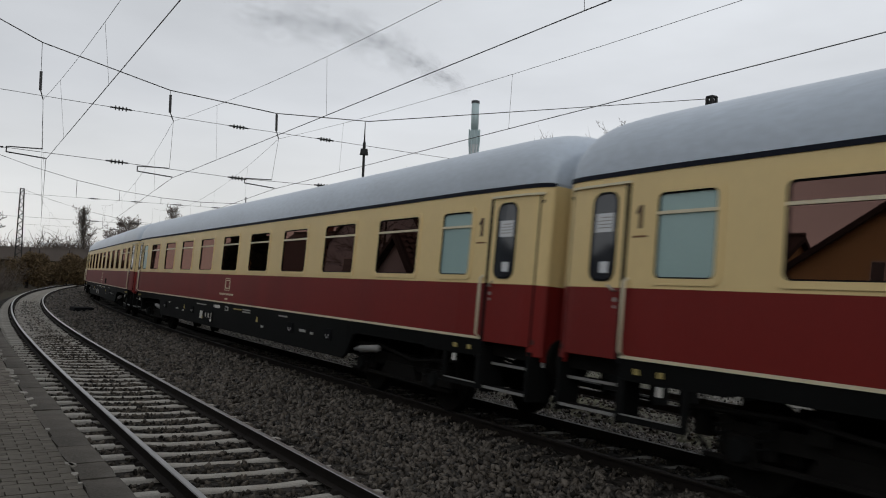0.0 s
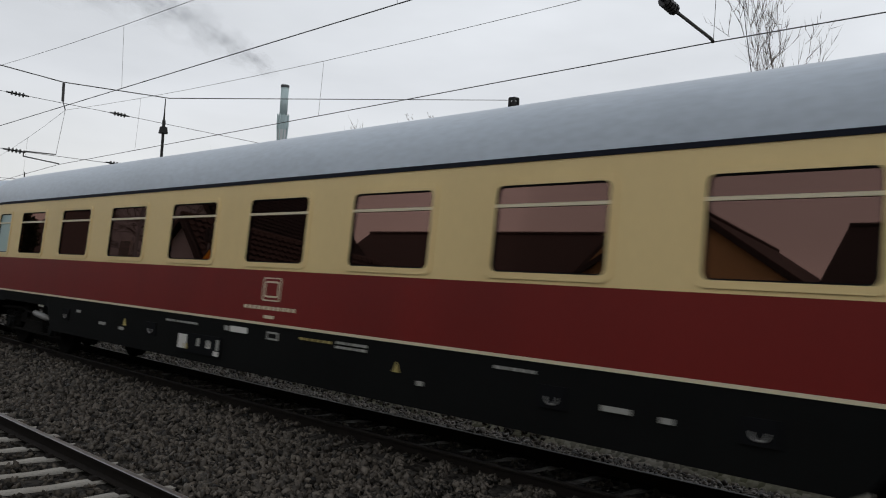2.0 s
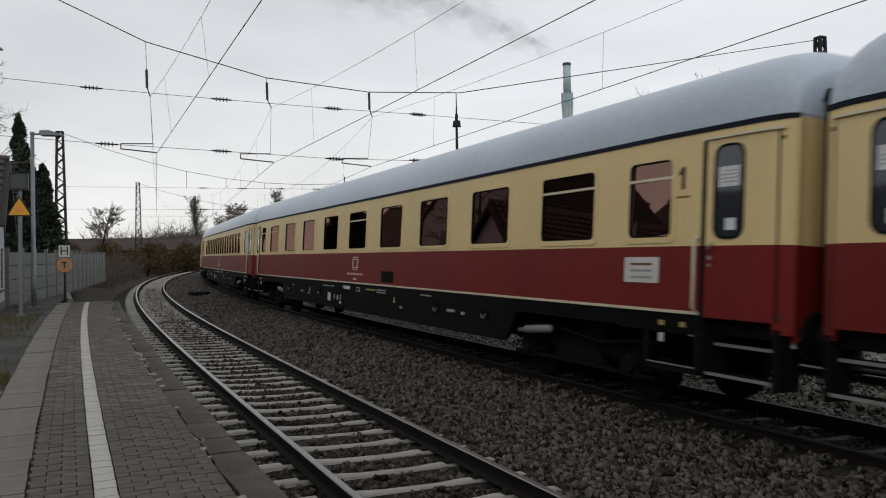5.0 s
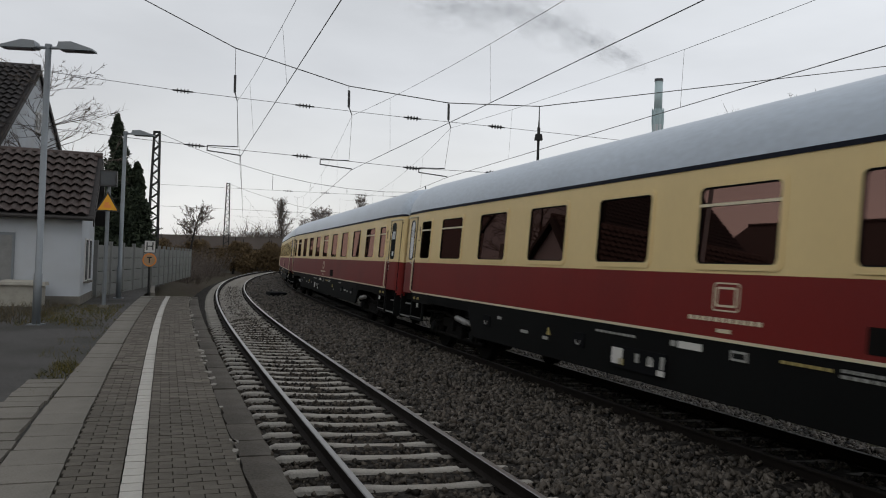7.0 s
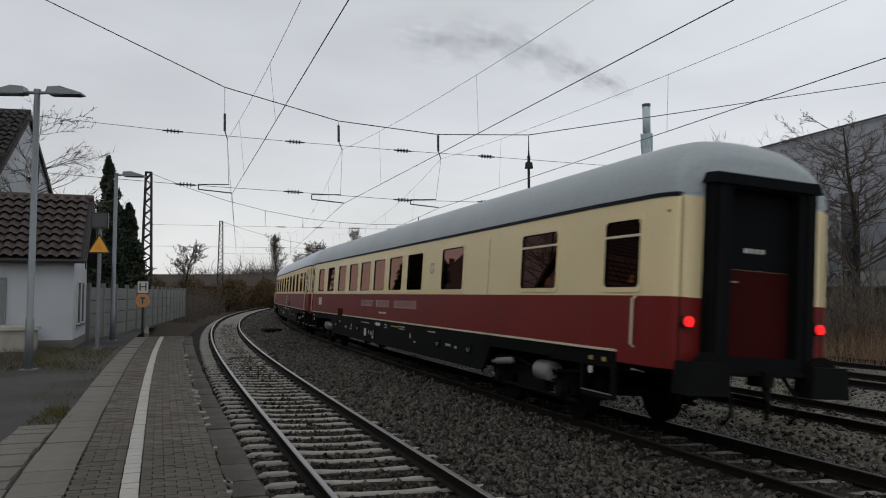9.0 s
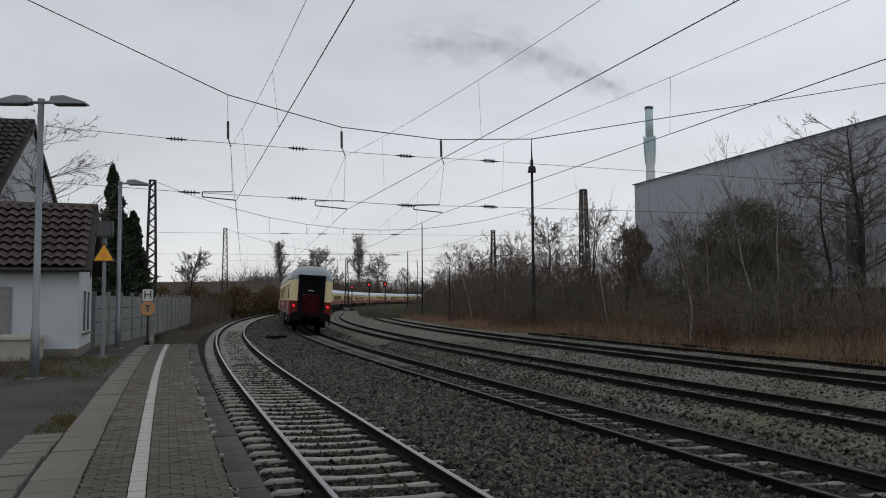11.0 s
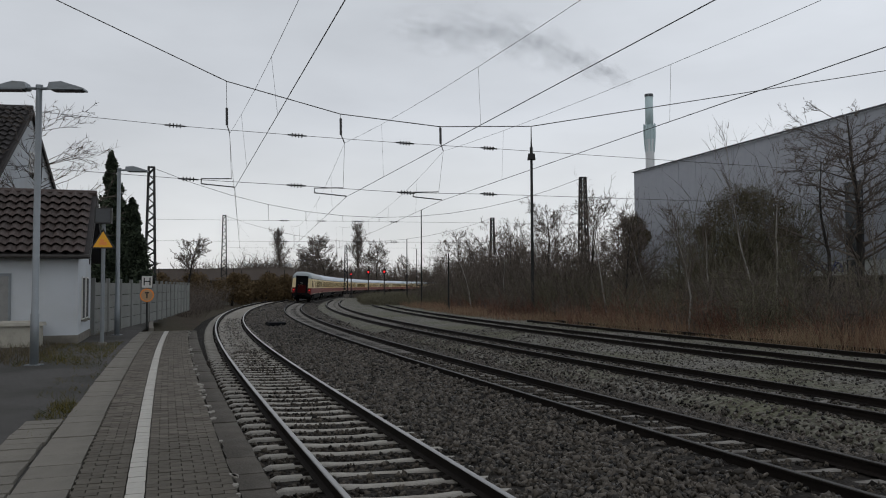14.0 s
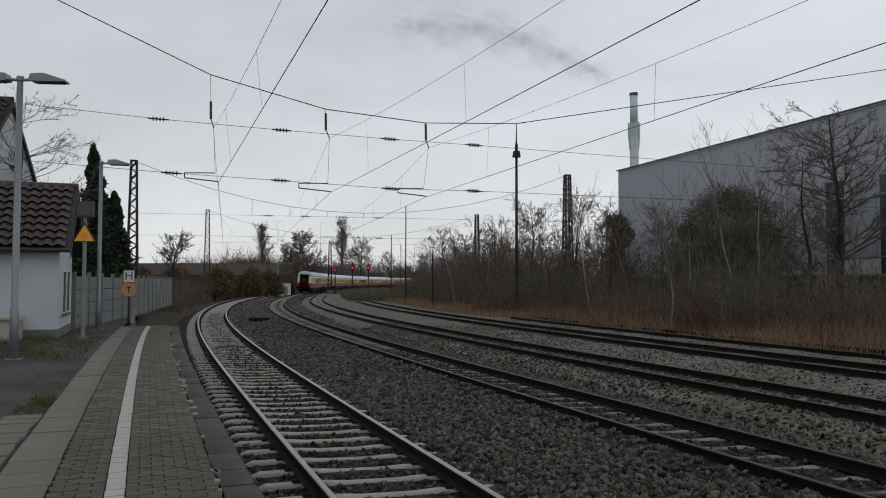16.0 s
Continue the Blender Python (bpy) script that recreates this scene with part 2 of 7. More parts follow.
M_PAVER = mat("grey_brown_paver", (0.100, 0.090, 0.075), 0.85, spec=0.15, vary=0.22, scale=6, fine=70, bump=0.3, rnd=0.45, dirt=(0.038, 0.033, 0.028), dirt_amount=0.4)
M_SLAB = mat("pale_concrete_slab", (0.170, 0.158, 0.137), 0.85, spec=0.15, vary=0.22, scale=3, fine=60, bump=0.25, rnd=0.25, dirt=(0.06, 0.058, 0.05), dirt_amount=0.4)
M_EDGE = mat("cracked_concrete_edge", (0.070, 0.063, 0.054), 0.9, spec=0.15, vary=0.4, scale=2.5, fine=40, bump=0.6, dirt=(0.13, 0.122, 0.108), dirt_amount=0.45, rnd=0.4)
M_MORTAR = mat("pale_mortar", (0.21, 0.198, 0.175), 0.9, vary=0.25, bump=0.3)
M_JOINT = mat("mossy_joint", (0.036, 0.032, 0.026), 0.95, spec=0.05, vary=0.3)
M_LINE = mat("worn_white_line", (0.40, 0.385, 0.35), 0.8, vary=0.15, scale=5, bump=0.2, rnd=0.15, dirt=(0.22, 0.20, 0.175), dirt_amount=0.4)
M_DULLHEAD = mat("dull_rail_head", (0.030, 0.027, 0.024), 0.5, metal=0.3, vary=0.2, scale=2, bump=0.1, spec=0.3)
M_GALV = mat("galvanised_steel", (0.20, 0.22, 0.235), 0.5, metal=0.4, vary=0.15, bump=0.05)
M_MAST = mat("dark_mast_steel", (0.022, 0.022, 0.022), 0.75, vary=0.2, bump=0.1, spec=0.3)
M_WIRE = mat("dark_copper_wire", (0.045, 0.042, 0.040), 0.6, vary=0.1, bump=0.0)
M_INSUL = mat("brown_insulator", (0.012, 0.011, 0.011), 0.35, vary=0.1, bump=0.0)
M_RENDER_W = mat("white_wall_render", (0.47, 0.50, 0.53), 0.9, vary=0.07, scale=0.8, fine=80, bump=0.2, dirt=(0.35, 0.355, 0.35), dirt_amount=0.45)
M_RENDER_Y = mat("yellow_wall_render", (0.62, 0.45, 0.22), 0.9, vary=0.08, bump=0.1)
M_RENDER_G = mat("pale_wall_render", (0.6, 0.57, 0.5), 0.9, vary=0.08, bump=0.1)
M_TILE = mat("brown_roof_tile", (0.052, 0.036, 0.032), 0.7, vary=0.3, scale=5, bump=0.2, rnd=0.5, dirt=(0.03, 0.028, 0.024), dirt_amount=0.5)
M_TILE_R = mat("reddish_roof_tile", (0.17, 0.078, 0.055), 0.7, vary=0.25, scale=5, bump=0.2, rnd=0.4)
M_SLATE = mat("dark_roof_tile", (0.022, 0.019, 0.019), 0.7, vary=0.3, scale=4, bump=0.2)
M_WOOD_D = mat("dark_barge_board", (0.03, 0.026, 0.024), 0.7, vary=0.2)
M_FENCE = mat("grey_concrete_fence", (0.185, 0.19, 0.18), 0.9, vary=0.2, scale=2, bump=0.25, rnd=0.25, dirt=(0.11, 0.115, 0.105), dirt_amount=0.5)
M_HALL = mat("grey_metal_cladding", (0.32, 0.335, 0.37), 0.6, vary=0.08, scale=0.15, fine=2, bump=0.04, dirt=(0.22, 0.237, 0.27), dirt_amount=0.5, rnd=0.06)
M_HALL_L = mat("pale_hall_plinth", (0.42, 0.43, 0.42), 0.85, vary=0.12, scale=0.4, bump=0.1)
M_HALLDARK = mat("dark_strip_glazing", (0.035, 0.04, 0.045), 0.25, vary=0.2, scale=1, bump=0.0)
M_CHIM_W = mat("white_chimney_shell", (0.62, 0.64, 0.66), 0.7, vary=0.06, scale=0.1, fine=1, bump=0.0)
M_CHIM_T = mat("turquoise_chimney_top", (0.43, 0.54, 0.56), 0.6, vary=0.1, scale=0.1, fine=1, bump=0.0)
M_BARK = mat("grey_brown_bark", (0.022, 0.019, 0.017), 0.9, vary=0.3, scale=3, bump=0.4)
M_BIRCH = mat("white_birch_bark", (0.26, 0.245, 0.225), 0.8, vary=0.3, scale=6, bump=0.2, dirt=(0.06, 0.05, 0.045), dirt_amount=0.9, stretch=(3, 3, 0.6))
M_TWIG = island_mat("winter_twigs", (0.060, 0.050, 0.044), (0.170, 0.142, 0.120), bump=0)
M_TWIG_G = island_mat("olive_winter_twigs", (0.062, 0.058, 0.040), (0.168, 0.155, 0.106), bump=0)
M_REED = island_mat("dry_reddish_grass", (0.095, 0.050, 0.034), (0.26, 0.175, 0.115), bump=0)
M_STRAW = island_mat("dry_straw_grass", (0.12, 0.085, 0.05), (0.25, 0.19, 0.12), bump=0)
M_LEAF = island_mat("dark_conifer_needles", (0.018, 0.026, 0.018), (0.058, 0.072, 0.045), bump=0)
M_IVY = island_mat("dull_ivy_leaves", (0.040, 0.034, 0.021), (0.115, 0.095, 0.058), bump=0)
M_ORANGE = island_mat("withered_orange_leaves", (0.065, 0.045, 0.025), (0.17, 0.12, 0.064), bump=0)
M_REDTWIG = island_mat("reddish_winter_twigs", (0.075, 0.036, 0.028), (0.19, 0.105, 0.075), bump=0)
M_GRASS = island_mat("short_grass", (0.040, 0.050, 0.016), (0.085, 0.088, 0.030), bump=0)
M_WEED = island_mat("yellowed_weeds", (0.030, 0.036, 0.010), (0.12, 0.095, 0.026), bump=0)
M_SIGNY = mat("yellow_warning_sign", (0.75, 0.36, 0.015), 0.5, vary=0.06, bump=0)
M_DARKWALL = mat("dark_mossy_concrete", (0.040, 0.038, 0.030), 0.9, vary=0.3, scale=1.5, bump=0.2)
M_BLACK = mat("black_sign_paint", (0.015, 0.015, 0.015), 0.5, vary=0.05, bump=0)
M_ORNG = mat("orange_sign_ring", (0.75, 0.25, 0.05), 0.5, vary=0.05, bump=0)
M_TAN = mat("faded_sign_face", (0.42, 0.27, 0.15), 0.6, vary=0.12, bump=0)
M_BLUE = mat("blue_spray_paint", (0.06, 0.075, 0.20), 0.7, vary=0.3, bump=0)
M_STONEBOX = mat("stone_trough", (0.34, 0.325, 0.28), 0.9, vary=0.25, bump=0.3)
M_BRIDGE = mat("brown_bridge_parapet", (0.12, 0.10, 0.088), 0.85, vary=0.2, scale=0.3, bump=0.1)


# ---- mesh helpers ----
class Geo:
    """Vertices and faces of one mesh, with a material slot for each face."""

    def __init__(self):
        self.v, self.f, self.s = [], [], []

    def add(self, verts, faces, slot=0):
        o = len(self.v)
        self.v += [tuple(p) for p in verts]
        self.f += [tuple(i + o for i in f) for f in faces]
        self.s += [slot] * len(faces)
        return self

    def box(self, c, size, rot=None, slot=0, top=1.0):
        x, y, z = (a / 2 for a in size)
        p = [Vector((sx * x * (top if sz > 0 else 1), sy * y * (top if sz > 0 else 1), sz * z)) for sz in (-1, 1) for sx, sy in ((-1, -1), (1, -1), (1, 1), (-1, 1))]
        if rot is not None:
            p = [rot @ q for q in p]
        p = [q + Vector(c) for q in p]
        return self.add(p, [(3, 2, 1, 0), (4, 5, 6, 7), (0, 1, 5, 4), (1, 2, 6, 5), (2, 3, 7, 6), (3, 0, 4, 7)], slot)

    def tube(self, pts, r, n=6, slot=0, caps=True):
        pts = [Vector(p) for p in pts]
        rs = r if isinstance(r, (list, tuple)) else [r] * len(pts)
        rings = []
        for i, p in enumerate(pts):
            d = (pts[min(i + 1, len(pts) - 1)] - pts[max(i - 1, 0)]).normalized()
            a = d.orthogonal() if i == 0 else (ref - d * ref.dot(d))
            a.normalize()
            ref = a
            b = d.cross(a)
            rings += [p + (a * math.cos(k * math.tau / n) + b * math.sin(k * math.tau / n)) * rs[i] for k in range(n)]
        fs = [(i * n + k, i * n + (k + 1) % n, (i + 1) * n + (k + 1) % n, (i + 1) * n + k) for i in range(len(pts) - 1) for k in range(n)]
        if caps:
            fs += [tuple(range(n))[::-1], tuple(range((len(pts) - 1) * n, len(pts) * n))]
        return self.add(rings, fs, slot)

    def prism(self, outline, a, b, slot=0):
        """A closed outline of (u, v) swept between the maps a(u, v) and b(u, v)."""
        n = len(outline)
        vs = [a(*q) for q in outline] + [b(*q) for q in outline]
        fs = [tuple(range(n))[::-1], tuple(range(n, 2 * n))] + [(i, (i + 1) % n, n + (i + 1) % n, n + i) for i in range(n)]
        return self.add(vs, fs, slot)

    def weld(self):
        """Joins points that lie on one another."""
        seen, to = {}, []
        for p in self.v:
            to.append(seen.setdefault(tuple(round(a, 4) for a in p), len(seen)))
        self.v, self.f = list(seen), [tuple(to[i] for i in f) for f in self.f]
        return self

    def mesh(self, name, mats, smooth=False):
        me = bpy.data.meshes.new(name)
        me.from_pydata(self.v, [], self.f)
        for m in mats if isinstance(mats, (list, tuple)) else [mats]:
            me.materials.append(m)
        if any(self.s):
            me.polygons.foreach_set("material_index", self.s)
        if smooth:
            me.polygons.foreach_set("use_smooth", [True] * len(me.polygons))
        me.update()
        return me


def part(name, geo, material, parent=None, label="", smooth=False, m=None):
    ob = new(name, geo if isinstance(geo, bpy.types.Mesh) else geo.mesh(name, material, smooth))
    if parent is not None:
        ob.parent = parent
    if m is not None:
        ob.matrix_basis = m
    return tagged(ob, label) if label else ob


def thing(name, label, category, group="", kind="", m=None):
    ob = new(name)
    ob.empty_display_size = 0.2
    if m is not None:
        ob.matrix_basis = m
    return tagged(ob, label, category, group, kind)


def rounded(w, h, r, n=4):
    return [(sx * (w / 2 - r) + r * math.cos(a), sy * (h / 2 - r) + r * math.sin(a)) for sx, sy, a0 in ((1, 1, 0), (-1, 1, 90), (-1, -1, 180), (1, -1, 270)) for a in [radians(a0 + 90 * k / n) for k in range(n + 1)]]


def ring_prism(g, outer, inner, a, b, slot=0):
    """A frame between two outlines of the same count, swept between two maps."""
    n = len(outer)
    vs = [a(*q) for q in outer] + [a(*q) for q in inner] + [b(*q) for q in outer] + [b(*q) for q in inner]
    fs = []
    for i in range(n):
        j = (i + 1) % n
        fs += [(i, j, n + j, n + i), (2 * n + i, 3 * n + i, 3 * n + j, 2 * n + j), (i, 2 * n + i, 2 * n + j, j), (n + i, n + j, 3 * n + j, 3 * n + i)]
    return g.add(vs, fs, slot)


# ---- the line of the tracks ----
KNOTS = (-400.0, -42.4, 0.0, 15.9, 31.8, 47.7, 63.6, 84.8, 106.0, 137.8, 233.2, 700.0)
BEND = (0.2, 0.329, 0.717, 1.202, 2.318, 2.681, 2.690, 2.391, 1.765, 1.043, 1.2, 1.2)
GRID = np.arange(-400, 700, 0.25)
_turns = np.cumsum(np.interp(GRID, KNOTS, BEND) * 1e-3) * 0.25
_zero = int(np.searchsorted(GRID, 0))
TH = _turns - _turns[_zero] - 0.3588
_cx, _cy = np.cumsum(np.sin(TH)) * 0.25, np.cumsum(np.cos(TH)) * 0.25
LX, LY = _cx - _cx[_zero] + 2.691, _cy - _cy[_zero]
LAT = {1: 0.0, 2: 4.709, 3: 9.03, 4: 14.25, 5: 18.4}
CANT = {1: 0.024, 2: 0.049, 3: 0.02, 4: 0.0, 5: 0.0}
GAUGE = 1.56


def line(s, lat=0.0):
    """x, y and heading at s metres along the first track, lat metres to its right."""
    h = float(np.interp(s, GRID, TH))
    return float(np.interp(s, GRID, LX)) + math.cos(h) * lat, float(np.interp(s, GRID, LY)) - math.sin(h) * lat, h


def lines(s, lat):
    h = np.interp(s, GRID, TH)
    return np.interp(s, GRID, LX) + np.cos(h) * lat, np.interp(s, GRID, LY) - np.sin(h) * lat


def at(s, lat, z, turn=0.0, lean=0.0):
    """A pose on the line: local x ahead, y left, z up; lean tips it to the right."""
    x, y, h = line(s, lat)
    return pose(x, y, z, lean, 0, 90 - math.degrees(h) + turn)


def strip(name, s0, s1, step, lats, zs, material, label, kind="structure", wob=0.0, category=""):
    """A sheet along the line with the given cross-section."""
    ss = np.arange(s0, s1 + step / 2, step)
    rows = []
    for la, z in zip(lats, zs):
        x, y = lines(ss, la)
        rows.append(np.stack([x, y, np.full_like(ss, z) + (wob * np.sin(ss * 1.7 + la * 3) * np.sin(ss * .43 + la) if wob else 0)], -1))
    n = len(ss)
    g = Geo()
    g.v = [tuple(p) for r in rows for p in r]
    g.f = [(j * n + i, (j + 1) * n + i, (j + 1) * n + i + 1, j * n + i + 1) for j in range(len(rows) - 1) for i in range(n - 1)]
    g.s = [0] * len(g.f)
    return tagged(part(name, g, material, smooth=True), label, category or name.split("_")[0], kind=kind)
# ---- ground and tracks ----
def ground():
    g = Geo()
    n, far = 60, 2500.0
    ring = [0, 30, 60, 100, 160, 260, 420, 700, 1200, far]
    g.v = [(0, 60, -0.62)] + [(r * math.cos(k * math.tau / n), 60 + r * math.sin(k * math.tau / n), -0.62) for r in ring[1:] for k in range(n)]
    g.f = [(0, 1 + k, 1 + (k + 1) % n) for k in range(n)]
    for i in range(len(ring) - 2):
        g.f += [(1 + i * n + k, 1 + (i + 1) * n + k, 1 + (i + 1) * n + (k + 1) % n, 1 + i * n + (k + 1) % n) for k in range(n)]
    g.s = [0] * len(g.f)
    tagged(part("ground", g, M_EARTH), "brown winter earth with dead leaves", "ground", kind="structure")


ground()
strip("ballast_bed", -30, 210, 0.5, (-2.4, -1.5, -0.9, 0.0, 0.9, 1.6, 2.4, 3.1, 3.6, 3.95, 4.1, 4.7, 5.4, 6.2, 7.2), (-0.6, -0.20, -0.190, -0.215, -0.24, -0.22, -0.205, -0.13, -0.062, -0.085, -0.155, -0.180, -0.225, -0.255, -0.40), M_BALLAST, "dark grey stone ballast under the main tracks", wob=0.012)
strip("yard_ground", -30, 160, 0.5, (6.9, 7.3, 7.8, 8.2, 9.0, 10.4, 12.4, 13.6, 14.9, 16.4, 17.6, 19.5, 24.0), (-0.6, -0.24, -0.12, -0.16, -0.20, -0.24, -0.20, -0.17, -0.17, -0.16, -0.17, -0.18, -0.5), M_YARD, "grey yard gravel with thin moss between sidings", wob=0.02)


def rail_geo(s0, s1, step, lat, z):
    """Running rail: foot, web and head, swept along the line."""
    prof = [(-.070, -.16), (.070, -.16), (.070, -.148), (.012, -.128), (.010, -.042), (.034, -.034), (.036, -.008), (.028, 0), (-.028, 0), (-.036, -.008), (-.034, -.034), (-.010, -.042), (-.012, -.128), (-.070, -.148)]
    ss = np.arange(s0, s1 + step / 2, step)
    g, n = Geo(), len(prof)
    cols = [lines(ss, lat + u) for u, v in prof]
    for i in range(len(ss)):
        g.v += [(float(c[0][i]), float(c[1][i]), z + v) for c, (u, v) in zip(cols, prof)]
    for i in range(len(ss) - 1):
        for k in range(n):
            j = (k + 1) % n
            g.f.append((i * n + k, i * n + j, (i + 1) * n + j, (i + 1) * n + k))
            g.s.append(1 if k in (6, 7, 8) else 0)
    g.f += [tuple(range(n))[::-1], tuple(range((len(ss) - 1) * n, len(ss) * n))]
    g.s += [0, 0]
    return g


def sleeper_mesh(name, material, length=2.6, wood=False):
    """Concrete sleeper: high rail seats, a waisted lower middle, rounded shoulders, with the rail clips on it."""
    g = Geo()
    if wood:
        g.box((0, 0, -0.08), (0.25, length, 0.16), top=0.96)
    else:
        ys = [-1.3, -1.22, -0.98, -0.55, -0.28, 0.28, 0.55, 0.98, 1.22, 1.3]
        tops = [-0.040, -0.004, 0.0, 0.0, -0.016, -0.016, 0.0, 0.0, -0.004, -0.040]
        half = [0.058, 0.064, 0.066, 0.065, 0.060, 0.060, 0.065, 0.066, 0.064, 0.058]
        for y, t, h in zip(ys, tops, half):
            y *= length / 2.6
            g.v += [(-h - .045, y, -0.2), (-h, y, t - .016), (-h + .018, y, t), (h - .018, y, t), (h, y, t - .016), (h + .045, y, -0.2)]
        for i in range(len(ys) - 1):
            g.f += [(i * 6 + k, i * 6 + k + 1, i * 6 + k + 7, i * 6 + k + 6) for k in range(5)]
        g.f += [(5, 4, 3, 2, 1, 0), tuple(range((len(ys) - 1) * 6, len(ys) * 6))]
        g.s = [0] * len(g.f)
    for side in (-1, 1):
        for off in (-0.105, 0.105):
            g.box((0, side * GAUGE / 2 + off, 0.018), (0.11, 0.085, 0.036), slot=1, top=0.6)
    return g.mesh(name, [material, M_RAIL])


SLEEPERS = {"concrete": sleeper_mesh("sleeper", M_SLEEPER), "dull": sleeper_mesh("dull_sleeper", M_OLDSL, 2.4), "wood": sleeper_mesh("wood_sleeper", M_WOODSL, wood=True)}


def track(name, lat, s0, s1, kind, label, spacing=0.61, sunk=0.0, cant=0.0, z=0.0):
    rng = random.Random(int(lat * 10))
    t = thing(name, label, "railway track", kind="structure")
    for side in (-1, 1):
        part("rail", rail_geo(s0, s1, 1.0, lat + side * GAUGE / 2, z - side * cant), [M_RAIL, M_RAILHEAD if kind == "concrete" else M_DULLHEAD], t, "rusty steel rail with a worn head")
    lean = math.degrees(math.atan2(2 * cant, GAUGE))
    for i in range(min(300, int((s1 - s0) / spacing))):
        part("sleeper", SLEEPERS[kind], None, t, m=at(s0 + 0.3 + i * spacing, lat + rng.uniform(-.015, .015), z - 0.16 - sunk + rng.uniform(-.006, .006), rng.uniform(-.6, .6), lean))


track("track_1", LAT[1], -12, 160, "concrete", "main track with pale concrete sleepers", sunk=0.014, cant=CANT[1])
track("track_2", LAT[2], -12, 168, "dull", "main track with worn concrete sleepers", sunk=-0.002, cant=CANT[2])
track("track_3", LAT[3], -6, 130, "dull", "siding with dull sleepers half buried in gravel", spacing=0.66, sunk=0.012, cant=CANT[3])
track("track_4", LAT[4], 0, 92, "wood", "old siding with sleepers sunk into the gravel", spacing=0.68, sunk=0.035, z=-0.005)
track("track_5", LAT[5], 0, 46, "wood", "overgrown rusty siding at the brush edge", spacing=0.7, sunk=0.035, z=-0.03)

# loose ballast stones
BED_LAT = (-1.5, -0.9, 0.0, 0.9, 1.6, 2.4, 3.1, 3.6, 3.95, 4.1, 4.7, 5.4, 6.2, 7.0, 7.3, 7.8, 8.2, 9.0, 10.4, 12.4, 13.6)
BED_Z = (-0.20, -0.190, -0.215, -0.24, -0.22, -0.205, -0.13, -0.062, -0.085, -0.155, -0.180, -0.225, -0.255, -0.34, -0.24, -0.12, -0.16, -0.20, -0.24, -0.20, -0.17)
PHI = (1 + 5 ** 0.5) / 2
ICO_V = np.array([(-1, PHI, 0), (1, PHI, 0), (-1, -PHI, 0), (1, -PHI, 0), (0, -1, PHI), (0, 1, PHI), (0, -1, -PHI), (0, 1, -PHI), (PHI, 0, -1), (PHI, 0, 1), (-PHI, 0, -1), (-PHI, 0, 1)]) / 1.902
ICO_F = np.array([(0, 11, 5), (0, 5, 1), (0, 1, 7), (0, 7, 10), (0, 10, 11), (1, 5, 9), (5, 11, 4), (11, 10, 2), (10, 7, 6), (7, 1, 8), (3, 9, 4), (3, 4, 2), (3, 2, 6), (3, 6, 8), (3, 8, 9), (4, 9, 5), (2, 4, 11), (6, 2, 10), (8, 6, 7), (9, 8, 1)])
BOX_V = np.array([(x, y, z) for z in (-.62, .62) for x, y in ((-1, -.8), (1, -.8), (1, .8), (-1, .8))], float)
BOX_F = np.array([(2, 1, 0), (3, 2, 0), (4, 5, 6), (4, 6, 7), (0, 1, 5), (0, 5, 4), (1, 2, 6), (1, 6, 5), (2, 3, 7), (2, 7, 6), (3, 0, 4), (3, 4, 7)])
OCT_V = np.array([(1, 0, 0), (-1, 0, 0), (0, 1, 0), (0, -1, 0), (0, 0, 1), (0, 0, -1)], float)
OCT_F = np.array([(0, 2, 4), (2, 1, 4), (1, 3, 4), (3, 0, 4), (2, 0, 5), (1, 2, 5), (3, 1, 5), (0, 3, 5)])


def numpy_mesh(name, verts, tris, material):
    me = bpy.data.meshes.new(name)
    me.vertices.add(len(verts))
    me.vertices.foreach_set("co", np.ascontiguousarray(verts, np.float32).ravel())
    me.loops.add(tris.size)
    me.loops.foreach_set("vertex_index", np.ascontiguousarray(tris, np.int32).ravel())
    me.polygons.add(len(tris))
    me.polygons.foreach_set("loop_start", np.arange(0, tris.size, tris.shape[1], dtype=np.int32))
    me.materials.append(material)
    me.update(calc_edges=True)
    me.validate()
    return me


